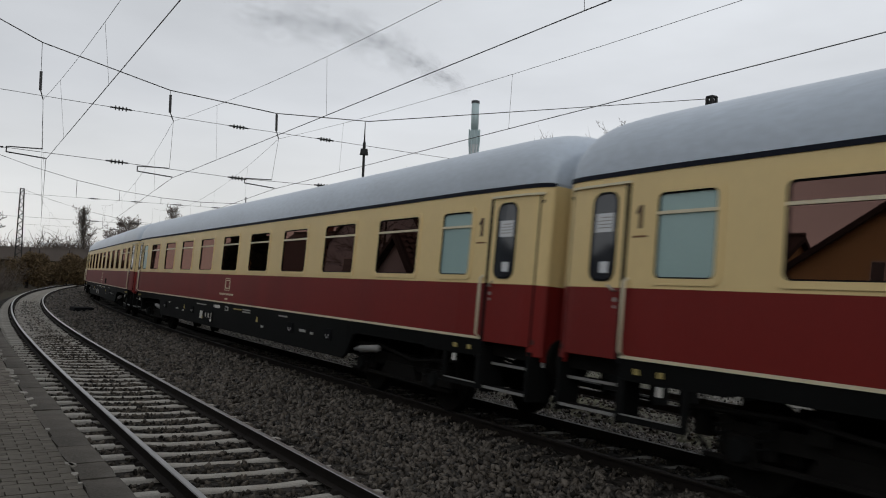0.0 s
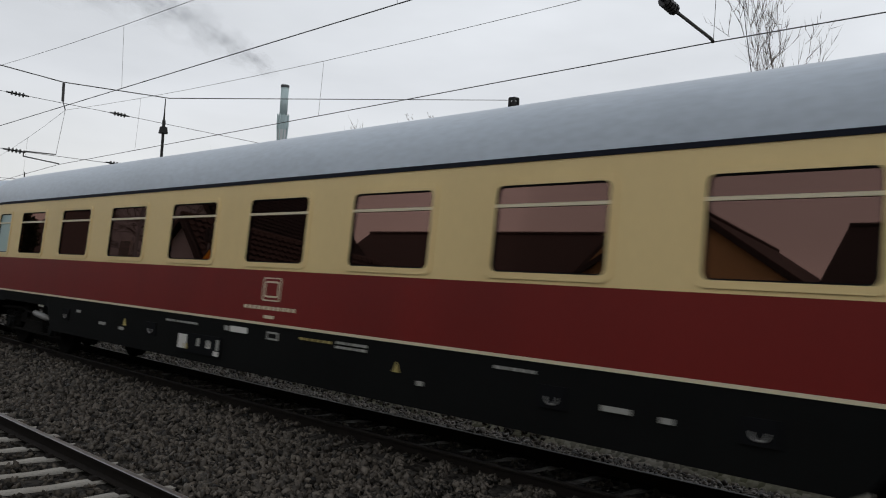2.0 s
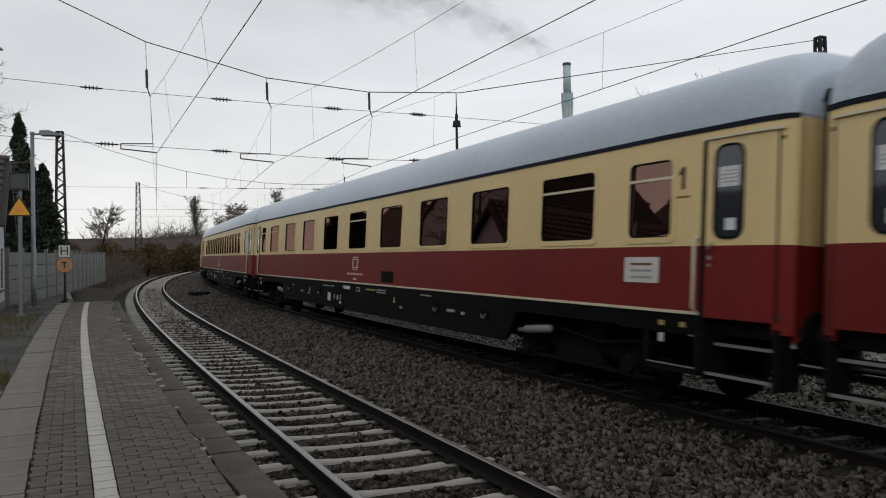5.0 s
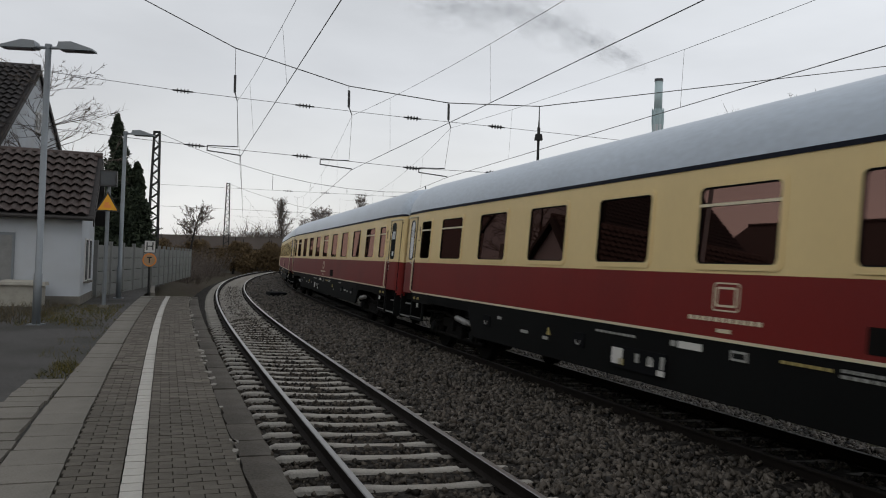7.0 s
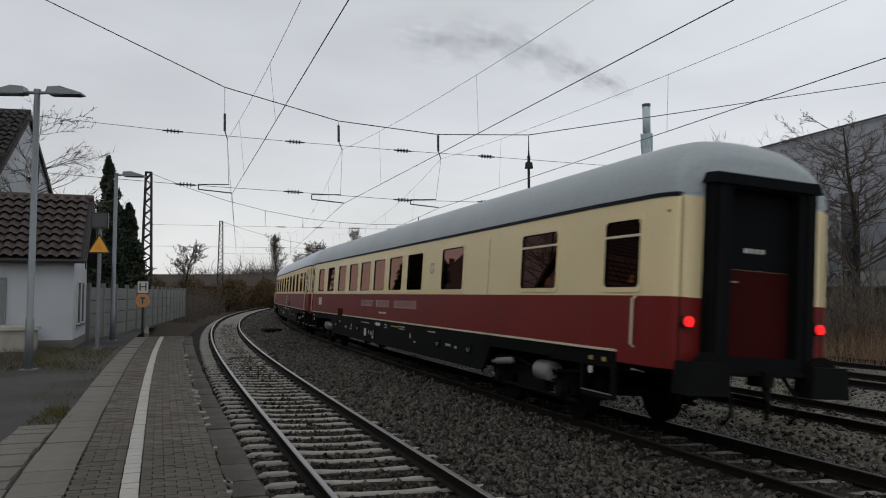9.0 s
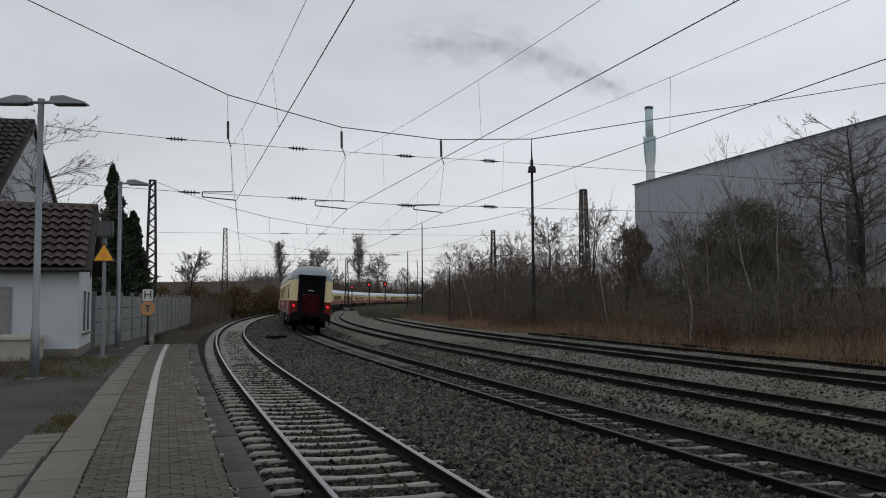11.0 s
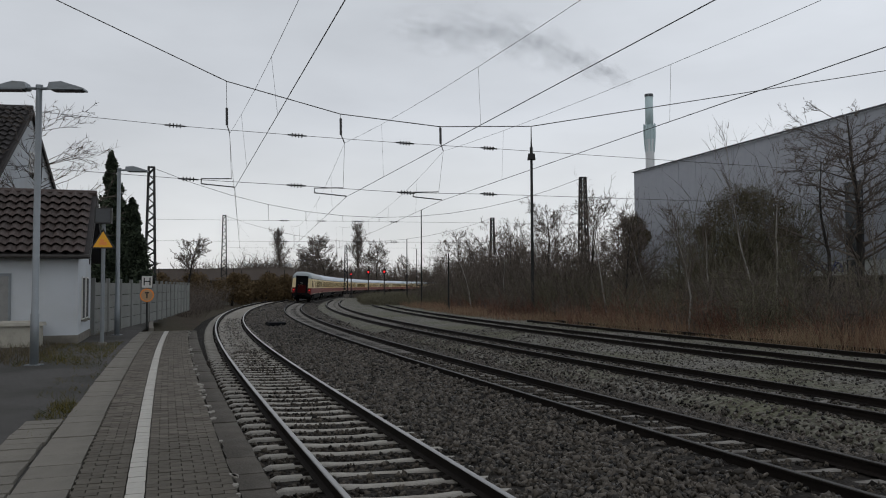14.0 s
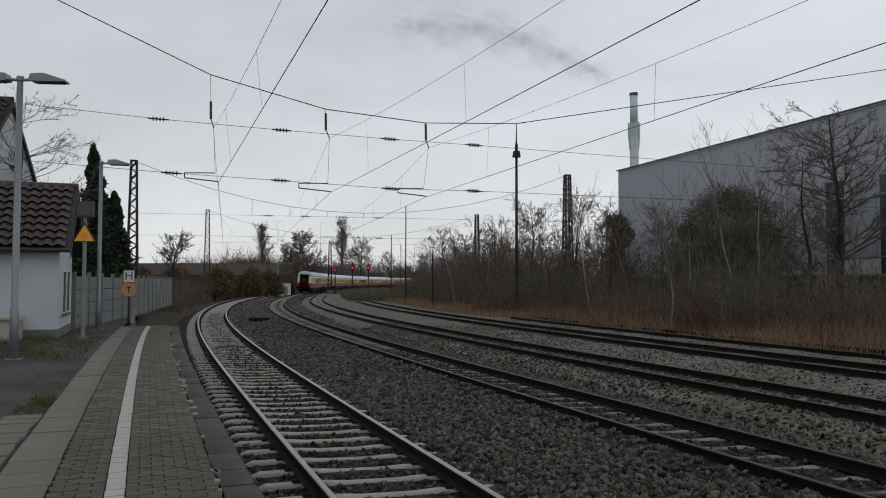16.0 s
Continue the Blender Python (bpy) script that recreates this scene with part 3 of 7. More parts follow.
def stones(name, boxes, material, label, seed, avoid=True, base=(BOX_V, BOX_F)):
    """Broken stones over stretches of the bed: (s0, s1, lat0, lat1, lift, count, size)."""
    rng = np.random.default_rng(seed)
    bv, bf = base
    allv, allf, o = [], [], 0
    for s0, s1, a, b, z, count, size in boxes:
        s, la = rng.uniform(s0, s1, count), rng.uniform(a, b, count)
        keep = np.ones(count, bool)
        if avoid:
            for t in (1, 2, 3):
                for side in (-1, 1):
                    keep &= np.abs(la - LAT[t] - side * GAUGE / 2) > 0.10
            phase = np.mod((s + 11.7) / .61 + .5, 1) - .5
            for t in (1, 2):
                keep &= (np.abs(la - LAT[t]) > 1.36) | (np.abs(phase) * .61 > 0.125)
        s, la = s[keep], la[keep]
        n = len(s)
        x, y = lines(s, la)
        ax = rng.normal(size=(n, 3, 3))
        q, _ = np.linalg.qr(ax)
        sc = size * rng.uniform(0.55, 1.35, (n, 1)) * rng.uniform(0.45, 1.35, (n, 3))
        v = bv[None] * rng.uniform(0.45, 1.25, (n, len(bv), 3)) * sc[:, None]
        v = np.einsum("nij,nkj->nki", q, v) + np.stack([x, y, z + np.interp(la, BED_LAT, BED_Z) + rng.uniform(-.026, .026, n)], -1)[:, None]
        allv.append(v.reshape(-1, 3))
        allf.append((bf[None] + (np.arange(n) * len(bv))[:, None, None]).reshape(-1, 3) + o)
        o += n * len(bv)
    ob = new(name, numpy_mesh(name, np.concatenate(allv), np.concatenate(allf), material))
    tagged(ob, label, "ballast", kind="stuff")


stones("ballast_stones", [(2, 14, 0.8, 3.95, 0.004, 19000, 0.035), (14, 30, 0.8, 3.95, 0.004, 15000, 0.040), (2, 14, 5.4, 7.0, 0.0, 6000, 0.036), (14, 30, 5.4, 7.0, 0.0, 5000, 0.038),
                         (-6, 2, 0.9, 7.0, 0.0, 5000, 0.036)],
       M_STONES, "broken grey ballast stones lying loose between the tracks", 3)
stones("brown_ballast_stones", [(2, 14, 1.0, 3.9, 0.006, 4200, 0.034), (-8, 4, -0.66, 0.66, 0.0, 1800, 0.03), (4, 30, -0.66, 0.66, 0.0, 9000, 0.028), (3, 26, -1.5, -0.85, 0.0, 4500, 0.028), (2, 26, 4.05, 5.35, 0.0, 6000, 0.03), (14, 30, 1.0, 3.9, 0.006, 2000, 0.044)],
       M_STONES_B, "rust-brown ballast stones among the grey ones", 5)
stones("far_ballast_stones", [(48, 70, 0.9, 3.95, 0.0, 5000, 0.065), (70, 110, 0.9, 3.95, 0.0, 4500, 0.09), (50, 110, 5.5, 7.2, 0.0, 3500, 0.08), (30, 48, 0.9, 3.95, 0.0, 6000, 0.045), (30, 50, 5.4, 7, 0, 2500, .045), (30, 60, -.66, .66, 0, 4000, .03), (8, 40, 7.0, 8.2, 0.0, 5000, 0.034), (4, 40, 9.9, 13.4, 0.0, 6000, 0.028), (6, 45, 8.3, 9.7, 0.02, 4000, 0.034), (6, 45, 13.6, 17.5, 0.0, 4000, 0.024)], M_STONES, "small grey stones in the gravel farther off", 9)

# ---- platform ----
ZP = 0.42


def platform():
    p = thing("platform", "low station platform paved with small grey blocks", "platform", kind="structure")
    ss = np.arange(-14, 32.61, 0.4)
    n = len(ss)
    # body under the paving
    g = Geo()
    prof = [(-1.64, -0.6), (-1.64, ZP - .05), (-3.62, ZP - .05), (-3.62, -0.6)]
    for la, z in prof:
        x, y = lines(ss, la)
        g.v += [(float(a), float(b), z) for a, b in zip(x, y)]
    g.f = [(j * n + i, (j + 1) * n + i, (j + 1) * n + i + 1, j * n + i + 1) for j in range(3) for i in range(n - 1)] + [(0, n, 2 * n, 3 * n), (4 * n - 1, 3 * n - 1, 2 * n - 1, n - 1)]
    g.s = [0] * len(g.f)
    part("platform_body", g, M_JOINT, p, "dark mortar and earth in the joints")
    rng = random.Random(4)
    # cracked edge slabs: uneven outlines, with pale mortar patches at their back
    s0, i = -13.0, 0
    while s0 < 32.4:
        ln = rng.uniform(0.55, 1.15)
        g = Geo()
        out = [(0.006, -.14 + rng.uniform(-.012, .012)), (ln * .5, -.145 + rng.uniform(-.014, .014)), (ln - .006, -.14 + rng.uniform(-.012, .012)), (ln - .006 + rng.uniform(-.02, .0), .02), (ln - .006, .145 + rng.uniform(-.02, .005)), (ln * rng.uniform(.55, .75), .145 + rng.uniform(-.025, .008)), (ln * rng.uniform(.25, .45), .145 + rng.uniform(-.02, .008)), (.006, .145 + rng.uniform(-.02, .005)), (rng.uniform(.0, .02), .03)]
        g.prism(out, lambda u, v: (u, v, -.18), lambda u, v: (u, v * .99, 0))
        part("edge_slab", g, M_EDGE, p, m=at(s0, -1.60 - .150, ZP - .012 + rng.uniform(-.010, .004), rng.uniform(-.4, .4)))
        for _ in range(rng.choice((0, 1, 1, 2, 3))):
            k = rng.uniform(.03, .11)
            n = 7
            blob = [(k * rng.uniform(.7, 2.0) * math.cos(q * math.tau / n), k * rng.uniform(.35, .75) * math.sin(q * math.tau / n)) for q in range(n)]
            part("mortar_patch", Geo().prism(blob, lambda u, v: (u, v, -.05), lambda u, v: (u * .95, v * .95, 0)), M_MORTAR, p, "pale broken mortar patch", m=at(s0 + rng.uniform(0, ln), -1.89 + rng.uniform(-.02, .03), ZP + .003, rng.uniform(-20, 20)))
        s0 += ln
        i += 1
    # rear row of larger slabs
    slab = Geo().box((0, 0, -0.05), (0.488, 0.44, 0.10), top=0.99).mesh("slab", M_SLAB)
    for i in range(90):
        part("slab", slab, None, p, m=at(-12 + i * 0.495, -3.40 + rng.uniform(-.006, .006), ZP + rng.uniform(-.006, .005), rng.uniform(-.4, .4)))
    # white line blocks with a dark notch between pairs
    lb = Geo().box((0, 0, -0.04), (0.190, 0.146, 0.08), top=0.98).mesh("line_block", M_LINE)
    for i in range(230):
        part("line_block", lb, None, p, m=at(-13.6 + i * 0.20, -2.68 + rng.uniform(-.003, .003), ZP + 0.002 + rng.uniform(-.003, .002), rng.uniform(-.8, .8)))
    # paving blocks in running bond, cut to the bands beside the line
    sizes = {}
    rest, made = Geo(), 0
    pitch = 0.1035
    for i in range(int(46.2 / pitch)):
        s = -13.6 + i * pitch
        for near, far_ in ((-1.905, -2.602), (-2.758, -3.174)):
            x = near + (0.0 if i % 2 else 0.1)
            while x > far_ + .02:
                hi, lo = min(x, near), max(x - .2, far_)
                x -= .2
                w = hi - lo
                if w < .03:
                    continue
                lat, z = (hi + lo) / 2, ZP + rng.uniform(-.0035, .0025)
                turn = rng.uniform(-.5, .5)
                if 5.4 < s < 11.5 and made < 300:
                    key = round(w, 3)
                    if key not in sizes:
                        sizes[key] = Geo().box((0, 0, -0.04), (pitch - .0065, key - .006, 0.08), top=0.985).mesh("paver", M_PAVER)
                    part("paver", sizes[key], None, p, m=at(s, lat, z, turn))
                    made += 1
                else:
                    q = at(s, lat, z - 0.04, turn)
                    rest.box(q.translation, (pitch - .0065, w - .006, 0.08), q.to_3x3(), top=0.985)
    tagged(part("paving", rest, M_PAVER_R, p, "small grey-brown paving blocks"), kind="stuff")


def forecourt():
    strip("forecourt", -20, 48, 1.0, (-3.62, -4.0, -6.5, -40.0), (ZP - .03, ZP - .02, ZP - .02, ZP - .02), M_ASPHALT, "worn dark asphalt yard behind the platform", category="pavement")
    # rim where platform ground ends
    g = Geo()
    ss = np.arange(32.6, 60, 0.8)
    for la, z in ((-1.9, -0.55), (-3.0, -0.1), (-6.0, ZP - .05), (-40, ZP - .06)):
        x, y = lines(ss, la)
        g.v += [(float(a), float(b), z - (0.03 if la > -7 else 0)) for a, b in zip(x, y)]
    n = len(ss)
    g.f = [(j * n + i, (j + 1) * n + i, (j + 1) * n + i + 1, j * n + i + 1) for j in range(3) for i in range(n - 1)]
    g.s = [0] * len(g.f)
    tagged(part("verge", g, M_EARTH, smooth=True), "bare earth verge beyond the platform end", "ground", kind="structure")
    rng = random.Random(8)
    cover = tagged(part("manhole_cover", Geo().box((0, 0, 0), (0.62, 0.62, 0.05), top=0.98), M_SLAB, m=at(9.2, -4.65, ZP + 0.0, 4)), "square concrete manhole cover in the asphalt", "cover")
    slabs = thing("slab_patch", "row of loose pale slabs beside the platform", "paving", kind="structure")
    sm = Geo().box((0, 0, 0), (0.28, 0.42, 0.06), top=0.98).mesh("loose_slab", M_SLAB)
    for i in range(14):
        part("loose_slab", sm, None, slabs, m=at(7.6 + i * 0.31, -3.86 + rng.uniform(-.02, .02), ZP - .02 + rng.uniform(-.005, .008), rng.uniform(-3, 3)))
    kerb = thing("kerb", "concrete kerb running beyond the platform end", "kerb", kind="structure")
    km = Geo().box((0, 0, 0), (0.95, 0.18, 0.26), top=0.95).mesh("kerb_stone", M_SLAB)
    for i in range(9):
        part("kerb_stone", km, None, kerb, m=at(33.6 + i, -3.3 - 0.12 * i * 0.5, ZP - 0.04 - 0.01 * i, 4))


platform()
forecourt()
tagged(part("duct_cover", Geo().box((0, 0, 0.03), (1.6, 1.0, 0.30), top=0.94), M_RUBBER, m=at(47.5, 2.55, -0.16, 6)), "dark flat duct cover lying in the ballast", "cover")
# ---- the train ----
PITCH, SPEED, HEAD = 26.65, 20.89, 8.50
TAIL = 27.7                    # the last coach is longer
BX, HW = 13.12, 1.36          # half length and half width of a body
Z_STRIPE, Z_BELT, Z_EAVE, Z_TOP = 1.195, 1.965, 3.235, 4.16
Z_SILL, Z_HEAD = 2.06, 3.005      # window openings
END_CUTS = (0.0, .015, .05, .11, .19, .30, .42)


def narrow(x):
    """The body draws in towards its ends and turns round its corners."""
    d, u = max(0.0, abs(x) - (BX - 1.75)), max(0.0, (abs(x) - (BX - .42)) / .42)
    return HW - 0.08 * d / 1.75 - 0.13 * (1 - math.sqrt(max(0.0, 1 - min(u, 1.0) ** 2)))


def end_cuts():
    """Stations along the body at which the end corners are bent."""
    return [e * (BX - c) for e in (-1, 1) for c in END_CUTS + (1.75,)]


def band(g, x0, x1, z0, z1, side, low, high, slot=0):
    """A sheet on the side wall from x0 to x1 that follows its bend, low to high metres proud of it."""
    xs = sorted([x0, x1] + [x for x in end_cuts() if x0 < x < x1])
    for a, b in zip(xs, xs[1:]):
        q = [(x, side * (narrow(x) + high), z) for x, z in ((a, z0), (b, z0), (b, z1), (a, z1))]
        inn = [(x, side * (narrow(x) + low), z) for x, z in ((a, z0), (b, z0), (b, z1), (a, z1))]
        g.add(q + inn, [(0, 1, 2, 3), (7, 6, 5, 4), (0, 4, 5, 1), (3, 2, 6, 7), (0, 3, 7, 4), (1, 5, 6, 2)], slot)
    return g


def wall_panel(g, xs, zs, holes, side, off=0.0, slot=0):
    """One side wall between the given cuts, open where a hole is."""
    for i in range(len(xs) - 1):
        for j in range(len(zs) - 1):
            cx, cz = (xs[i] + xs[i + 1]) / 2, (zs[j] + zs[j + 1]) / 2
            if any(a < cx < b and c < cz < d for a, b, c, d in holes):
                continue
            q = [(x, side * (narrow(x) + off), z) for x, z in ((xs[i], zs[j]), (xs[i + 1], zs[j]), (xs[i + 1], zs[j + 1]), (xs[i], zs[j + 1]))]
            inn = [(x, y - side * 0.05, z) for x, y, z in q]
            g.add(q + inn, [(0, 1, 2, 3), (7, 6, 5, 4), (0, 4, 5, 1), (3, 2, 6, 7), (0, 3, 7, 4), (1, 5, 6, 2)], slot)


def side_map(side, off, x0, z0):
    return lambda u, v: (x0 + u, side * (narrow(x0 + u) + off), z0 + v)


def window(parent, x, w, side, glass, bar, z0=Z_SILL, z1=Z_HEAD, frame_mat=None):
    h, zc = z1 - z0, (z0 + z1) / 2
    g = Geo()
    ring_prism(g, rounded(w + .11, h + .11, .10), rounded(w - .03, h - .03, .075), side_map(side, -0.02, x, zc), side_map(side, 0.014, x, zc))
    fr = part("window_frame", g, frame_mat or M_CREAM, parent)
    g = Geo().prism(rounded(w - .01, h - .01, .08), side_map(side, -0.022, x, zc), side_map(side, -0.014, x, zc))
    ob = part("pane", g, glass, fr)
    if bar:
        g = Geo().prism([(-w / 2 + .01, .225), (w / 2 - .01, .225), (w / 2 - .01, .26), (-w / 2 + .01, .26)], side_map(side, -0.02, x, zc), side_map(side, 0.008, x, zc))
        part("sash_bar", g, M_ALU, fr)
    g = Geo()
    ring_prism(g, rounded(w - .028, h - .028, .076), rounded(w - .062, h - .062, .06), side_map(side, -0.02, x, zc), side_map(side, 0.004, x, zc))
    part("rubber_seal", g, M_RUBBER, fr, "thin black rubber seal")
    return fr


def door(parent, x, side, w=.92, paper=True):
    z0, z1 = Z_STRIPE - .02, 3.13
    e = -1 if x > 0 else 1                 # towards the middle of the coach
    px = x + e * .14
    d = part("door", band(Geo(), x - w / 2, x + w / 2, z0, Z_BELT, side, -.02, .006).weld(), M_RED, parent, "wine-red and cream folding door")
    part("door_upper", band(Geo(), x - w / 2, x + w / 2, Z_BELT, z1, side, -.02, .006).weld(), M_CREAM, d)
    g = Geo()
    ring_prism(g, rounded(.41, 1.03, .13), rounded(.36, .98, .11), side_map(side, 0.004, px, 2.55), side_map(side, 0.018, px, 2.55))
    part("door_window_rim", g, M_RUBBER, d)
    part("door_pane", Geo().prism(rounded(.37, .99, .11), side_map(side, 0.004, px, 2.55), side_map(side, 0.010, px, 2.55)), M_PANE, d)
    if paper:
        part("notice", Geo().prism([(-.14, 0), (.14, 0), (.14, .22), (-.14, .22)], side_map(side, 0.010, px, 2.60), side_map(side, 0.012, px, 2.60)), M_PAPER, d, "white paper notice behind the door pane")
        g = Geo()
        for k in range(4):
            g.prism([(-.11, 0), (.11 - .05 * (k == 3), 0), (.11 - .05 * (k == 3), .012), (-.11, .012)], side_map(side, 0.012, px, 2.645 + k * .04), side_map(side, 0.0135, px, 2.645 + k * .04))
        part("notice_lines", g, M_GREYMARK, d)
        part("notice", Geo().prism([(-.07, 0), (.07, 0), (.07, .13), (-.07, .13)], side_map(side, 0.010, px - .03, 2.13), side_map(side, 0.012, px - .03, 2.13)), M_PAPER, d)
    g = band(Geo(), x + e * (w / 2 + .03) - .03, x + e * (w / 2 + .03) + .03, z0 - .04, z1, side, -.012, .010)
    band(g, x - e * (w / 2 + .006) - .008, x - e * (w / 2 + .006) + .008, z0, z1, side, -.012, .008)
    part("door_gap", g, M_RUBBER, d)
    part("drip_strip", band(Geo(), x - w / 2 - .07, x + w / 2 + .02, z1 + .004, z1 + .032, side, 0.0, .035).weld(), M_ALU, d)
    hx = x + e * (w / 2 + .105)
    part("grab_rail", Geo().tube([(hx, side * (narrow(hx) + .01), 2.07), (hx, side * (narrow(hx) + .06), 2.03), (hx, side * (narrow(hx) + .06), 1.27), (hx, side * (narrow(hx) + .01), 1.23)], 0.020, 6), M_ALU, d, "pale grab rail beside the door", smooth=True)
    hx = x + e * (w / 2 - .07)
    h = part("door_handle", Geo().tube([(hx, side * (narrow(hx) + .0), 1.93), (hx, side * (narrow(hx) + .05), 1.93), (hx - e * .09, side * (narrow(hx) + .055), 1.99)], .014, 6), M_CHROME, d)
    part("door_lock", Geo().tube([(hx, side * (narrow(hx) + .003), 1.83), (hx, side * (narrow(hx) + .016), 1.83)], .028, 10), M_CHROME, d)
    part("key_hole", Geo().tube([(hx, side * (narrow(hx) + .003), 1.75), (hx, side * (narrow(hx) + .016), 1.75)], .020, 10), M_CHROME, d)
    for z, dy in ((0.56, .10), (0.88, .22)):
        st = part("step", Geo().box((x, side * (HW - dy - .12), z), (w * .98, .26, .03)), M_UNDER, d)
        part("step_edge", Geo().box((x, side * (HW - dy + .015), z + .004), (w * .98, .018, .034)), M_DAMPER, st, "pale worn step edge")
    for dx in (-.5, .5):
        part("step_side", Geo().box((x + dx * (w + .06), side * (HW - .24), .80), (.05, .34, .62)), M_SKIRT, d)
    return d


def roof(parent, material):
    g = Geo()
    ends = [0.0, .03, .08, .15, .24, .36, .52, .72, .95, 1.2]
    xs = [-BX + c for c in ends] + [-6, 0, 6] + [BX - c for c in ends[::-1]]
    n = 21
    for x in xs:
        d = max(0.0, abs(x) - (BX - 1.2)) / 1.2
        top = Z_TOP - 0.05 * d ** 2 - 0.30 * d ** 7
        w = narrow(x)
        for k in range(n):
            a = math.pi * k / (n - 1)
            ca, sa = math.cos(a), math.sin(a)
            y = w * math.copysign(abs(ca) ** 0.70, ca)
            z = Z_EAVE + .05 + (top - Z_EAVE - .05) * abs(sa) ** 0.92
            g.v.append((x, y, z))
    for i in range(len(xs) - 1):
        g.f += [(i * n + k, i * n + k + 1, (i + 1) * n + k + 1, (i + 1) * n + k) for k in range(n - 1)]
    g.f += [tuple(range(n))[::-1], tuple(range((len(xs) - 1) * n, len(xs) * n))]
    g.s = [0] * len(g.f)
    r = part("roof", g, material, parent, "smooth silver-grey arched roof", smooth=True)
    e = Geo()
    xs = sorted(end_cuts())
    for side in (-1, 1):
        for i in range(len(xs) - 1):
            q = [(x, side * (narrow(x) + o), z) for x, o, z in ((xs[i], .012, Z_EAVE), (xs[i + 1], .012, Z_EAVE), (xs[i + 1], .012, Z_EAVE + .055), (xs[i], .012, Z_EAVE + .055))]
            e.add(q + [(x, y - side * .05, z) for x, y, z in q], [(0, 1, 2, 3), (7, 6, 5, 4), (0, 4, 5, 1), (3, 2, 6, 7)])
    part("gutter_line", e, M_NAVY, r, "black gutter line under the roof")
    return r


def bogie(parent, x, rng):
    """Two wheelsets in a frame with springs, axle boxes and dampers."""
    g = Geo()
    for side in (-1, 1):
        g.box((x, side * 0.98, 0.62), (3.1, 0.10, 0.20))
        g.box((x, side * 1.0, 0.48), (1.2, 0.16, 0.22), top=0.8)
        for ax in (-1.25, 1.25):
            g.box((x + ax, side * 1.02, 0.47), (0.36, 0.22, 0.30), top=0.85)
            g.tube([(x + ax - .24, side * 1.02, .42), (x + ax - .24, side * 1.02, .78)], .075, 8)
            g.tube([(x + ax + .24, side * 1.02, .42), (x + ax + .24, side * 1.02, .78)], .075, 8)
    g.box((x, 0, 0.62), (0.6, 1.9, 0.24))
    for side in (-1, 1):
        for k in range(7):
            u = rng.uniform(-1.9, 1.9)
            g.box((x + u, side * rng.uniform(.75, 1.12), rng.uniform(.45, .9)), (rng.uniform(.12, .5), .12, rng.uniform(.12, .4)), top=.9)
        g.tube([(x - 1.9, side * 1.12, .82), (x - .6, side * 1.15, .70), (x + .7, side * 1.1, .84), (x + 1.9, side * 1.12, .8)], .03, 6)
        g.tube([(x - 1.7, side * 1.08, .34), (x + 1.7, side * 1.08, .36)], .035, 6)
    b = part("bogie", g, M_UNDER, parent, "sooty black bogie frame")
    for ax in (-1.25, 1.25):
        for side in (-1, 1):
            yy = side * GAUGE / 2
            w = Geo()
            w.tube([(x + ax, yy - .065, .475), (x + ax, yy + .065, .475)], .46, 20)
            w.tube([(x + ax, yy - side * .065, .475), (x + ax, yy - side * .10, .475)], .495, 20)
            part("wheel", w, M_UNDER, b)
        part("axle", Geo().tube([(x + ax, -1.0, .475), (x + ax, 1.0, .475)], .08, 8), M_UNDER, b)
    e = 1 if x > 0 else -1
    for side in (-1, 1):
        for ax in (-1.25, 1.25):
            part("axle_box_cover", Geo().tube([(x + ax, side * 1.13, .475), (x + ax, side * 1.19, .475)], [.13, .11], 12), M_SKIRT, b)
            for u in (-.24, .24):
                part("coil_spring", Geo().tube([(x + ax + u + .07 * math.cos(q * .9), side * 1.10 + .07 * math.sin(q * .9), .50 + .012 * q) for q in range(24)], .013, 4), M_SKIRT, b)
        part("sand_pipe", Geo().tube([(x + e * 1.75, side * 1.05, .95), (x + e * 1.78, side * 1.05, .5), (x + e * 1.70, side * .85, .22)], .022, 6), M_UNDER, b)
        part("yaw_damper", Geo().tube([(x - e * .45, side * 1.24, .79), (x - e * .52, side * 1.24, .785), (x - e * 1.15, side * 1.24, .725), (x - e * 1.16, side * 1.24, .725), (x - e * 1.38, side * 1.24, .70)], [.05, .066, .066, .04, .03], 10), M_DAMPER, b, "grey cylindrical damper", smooth=True)


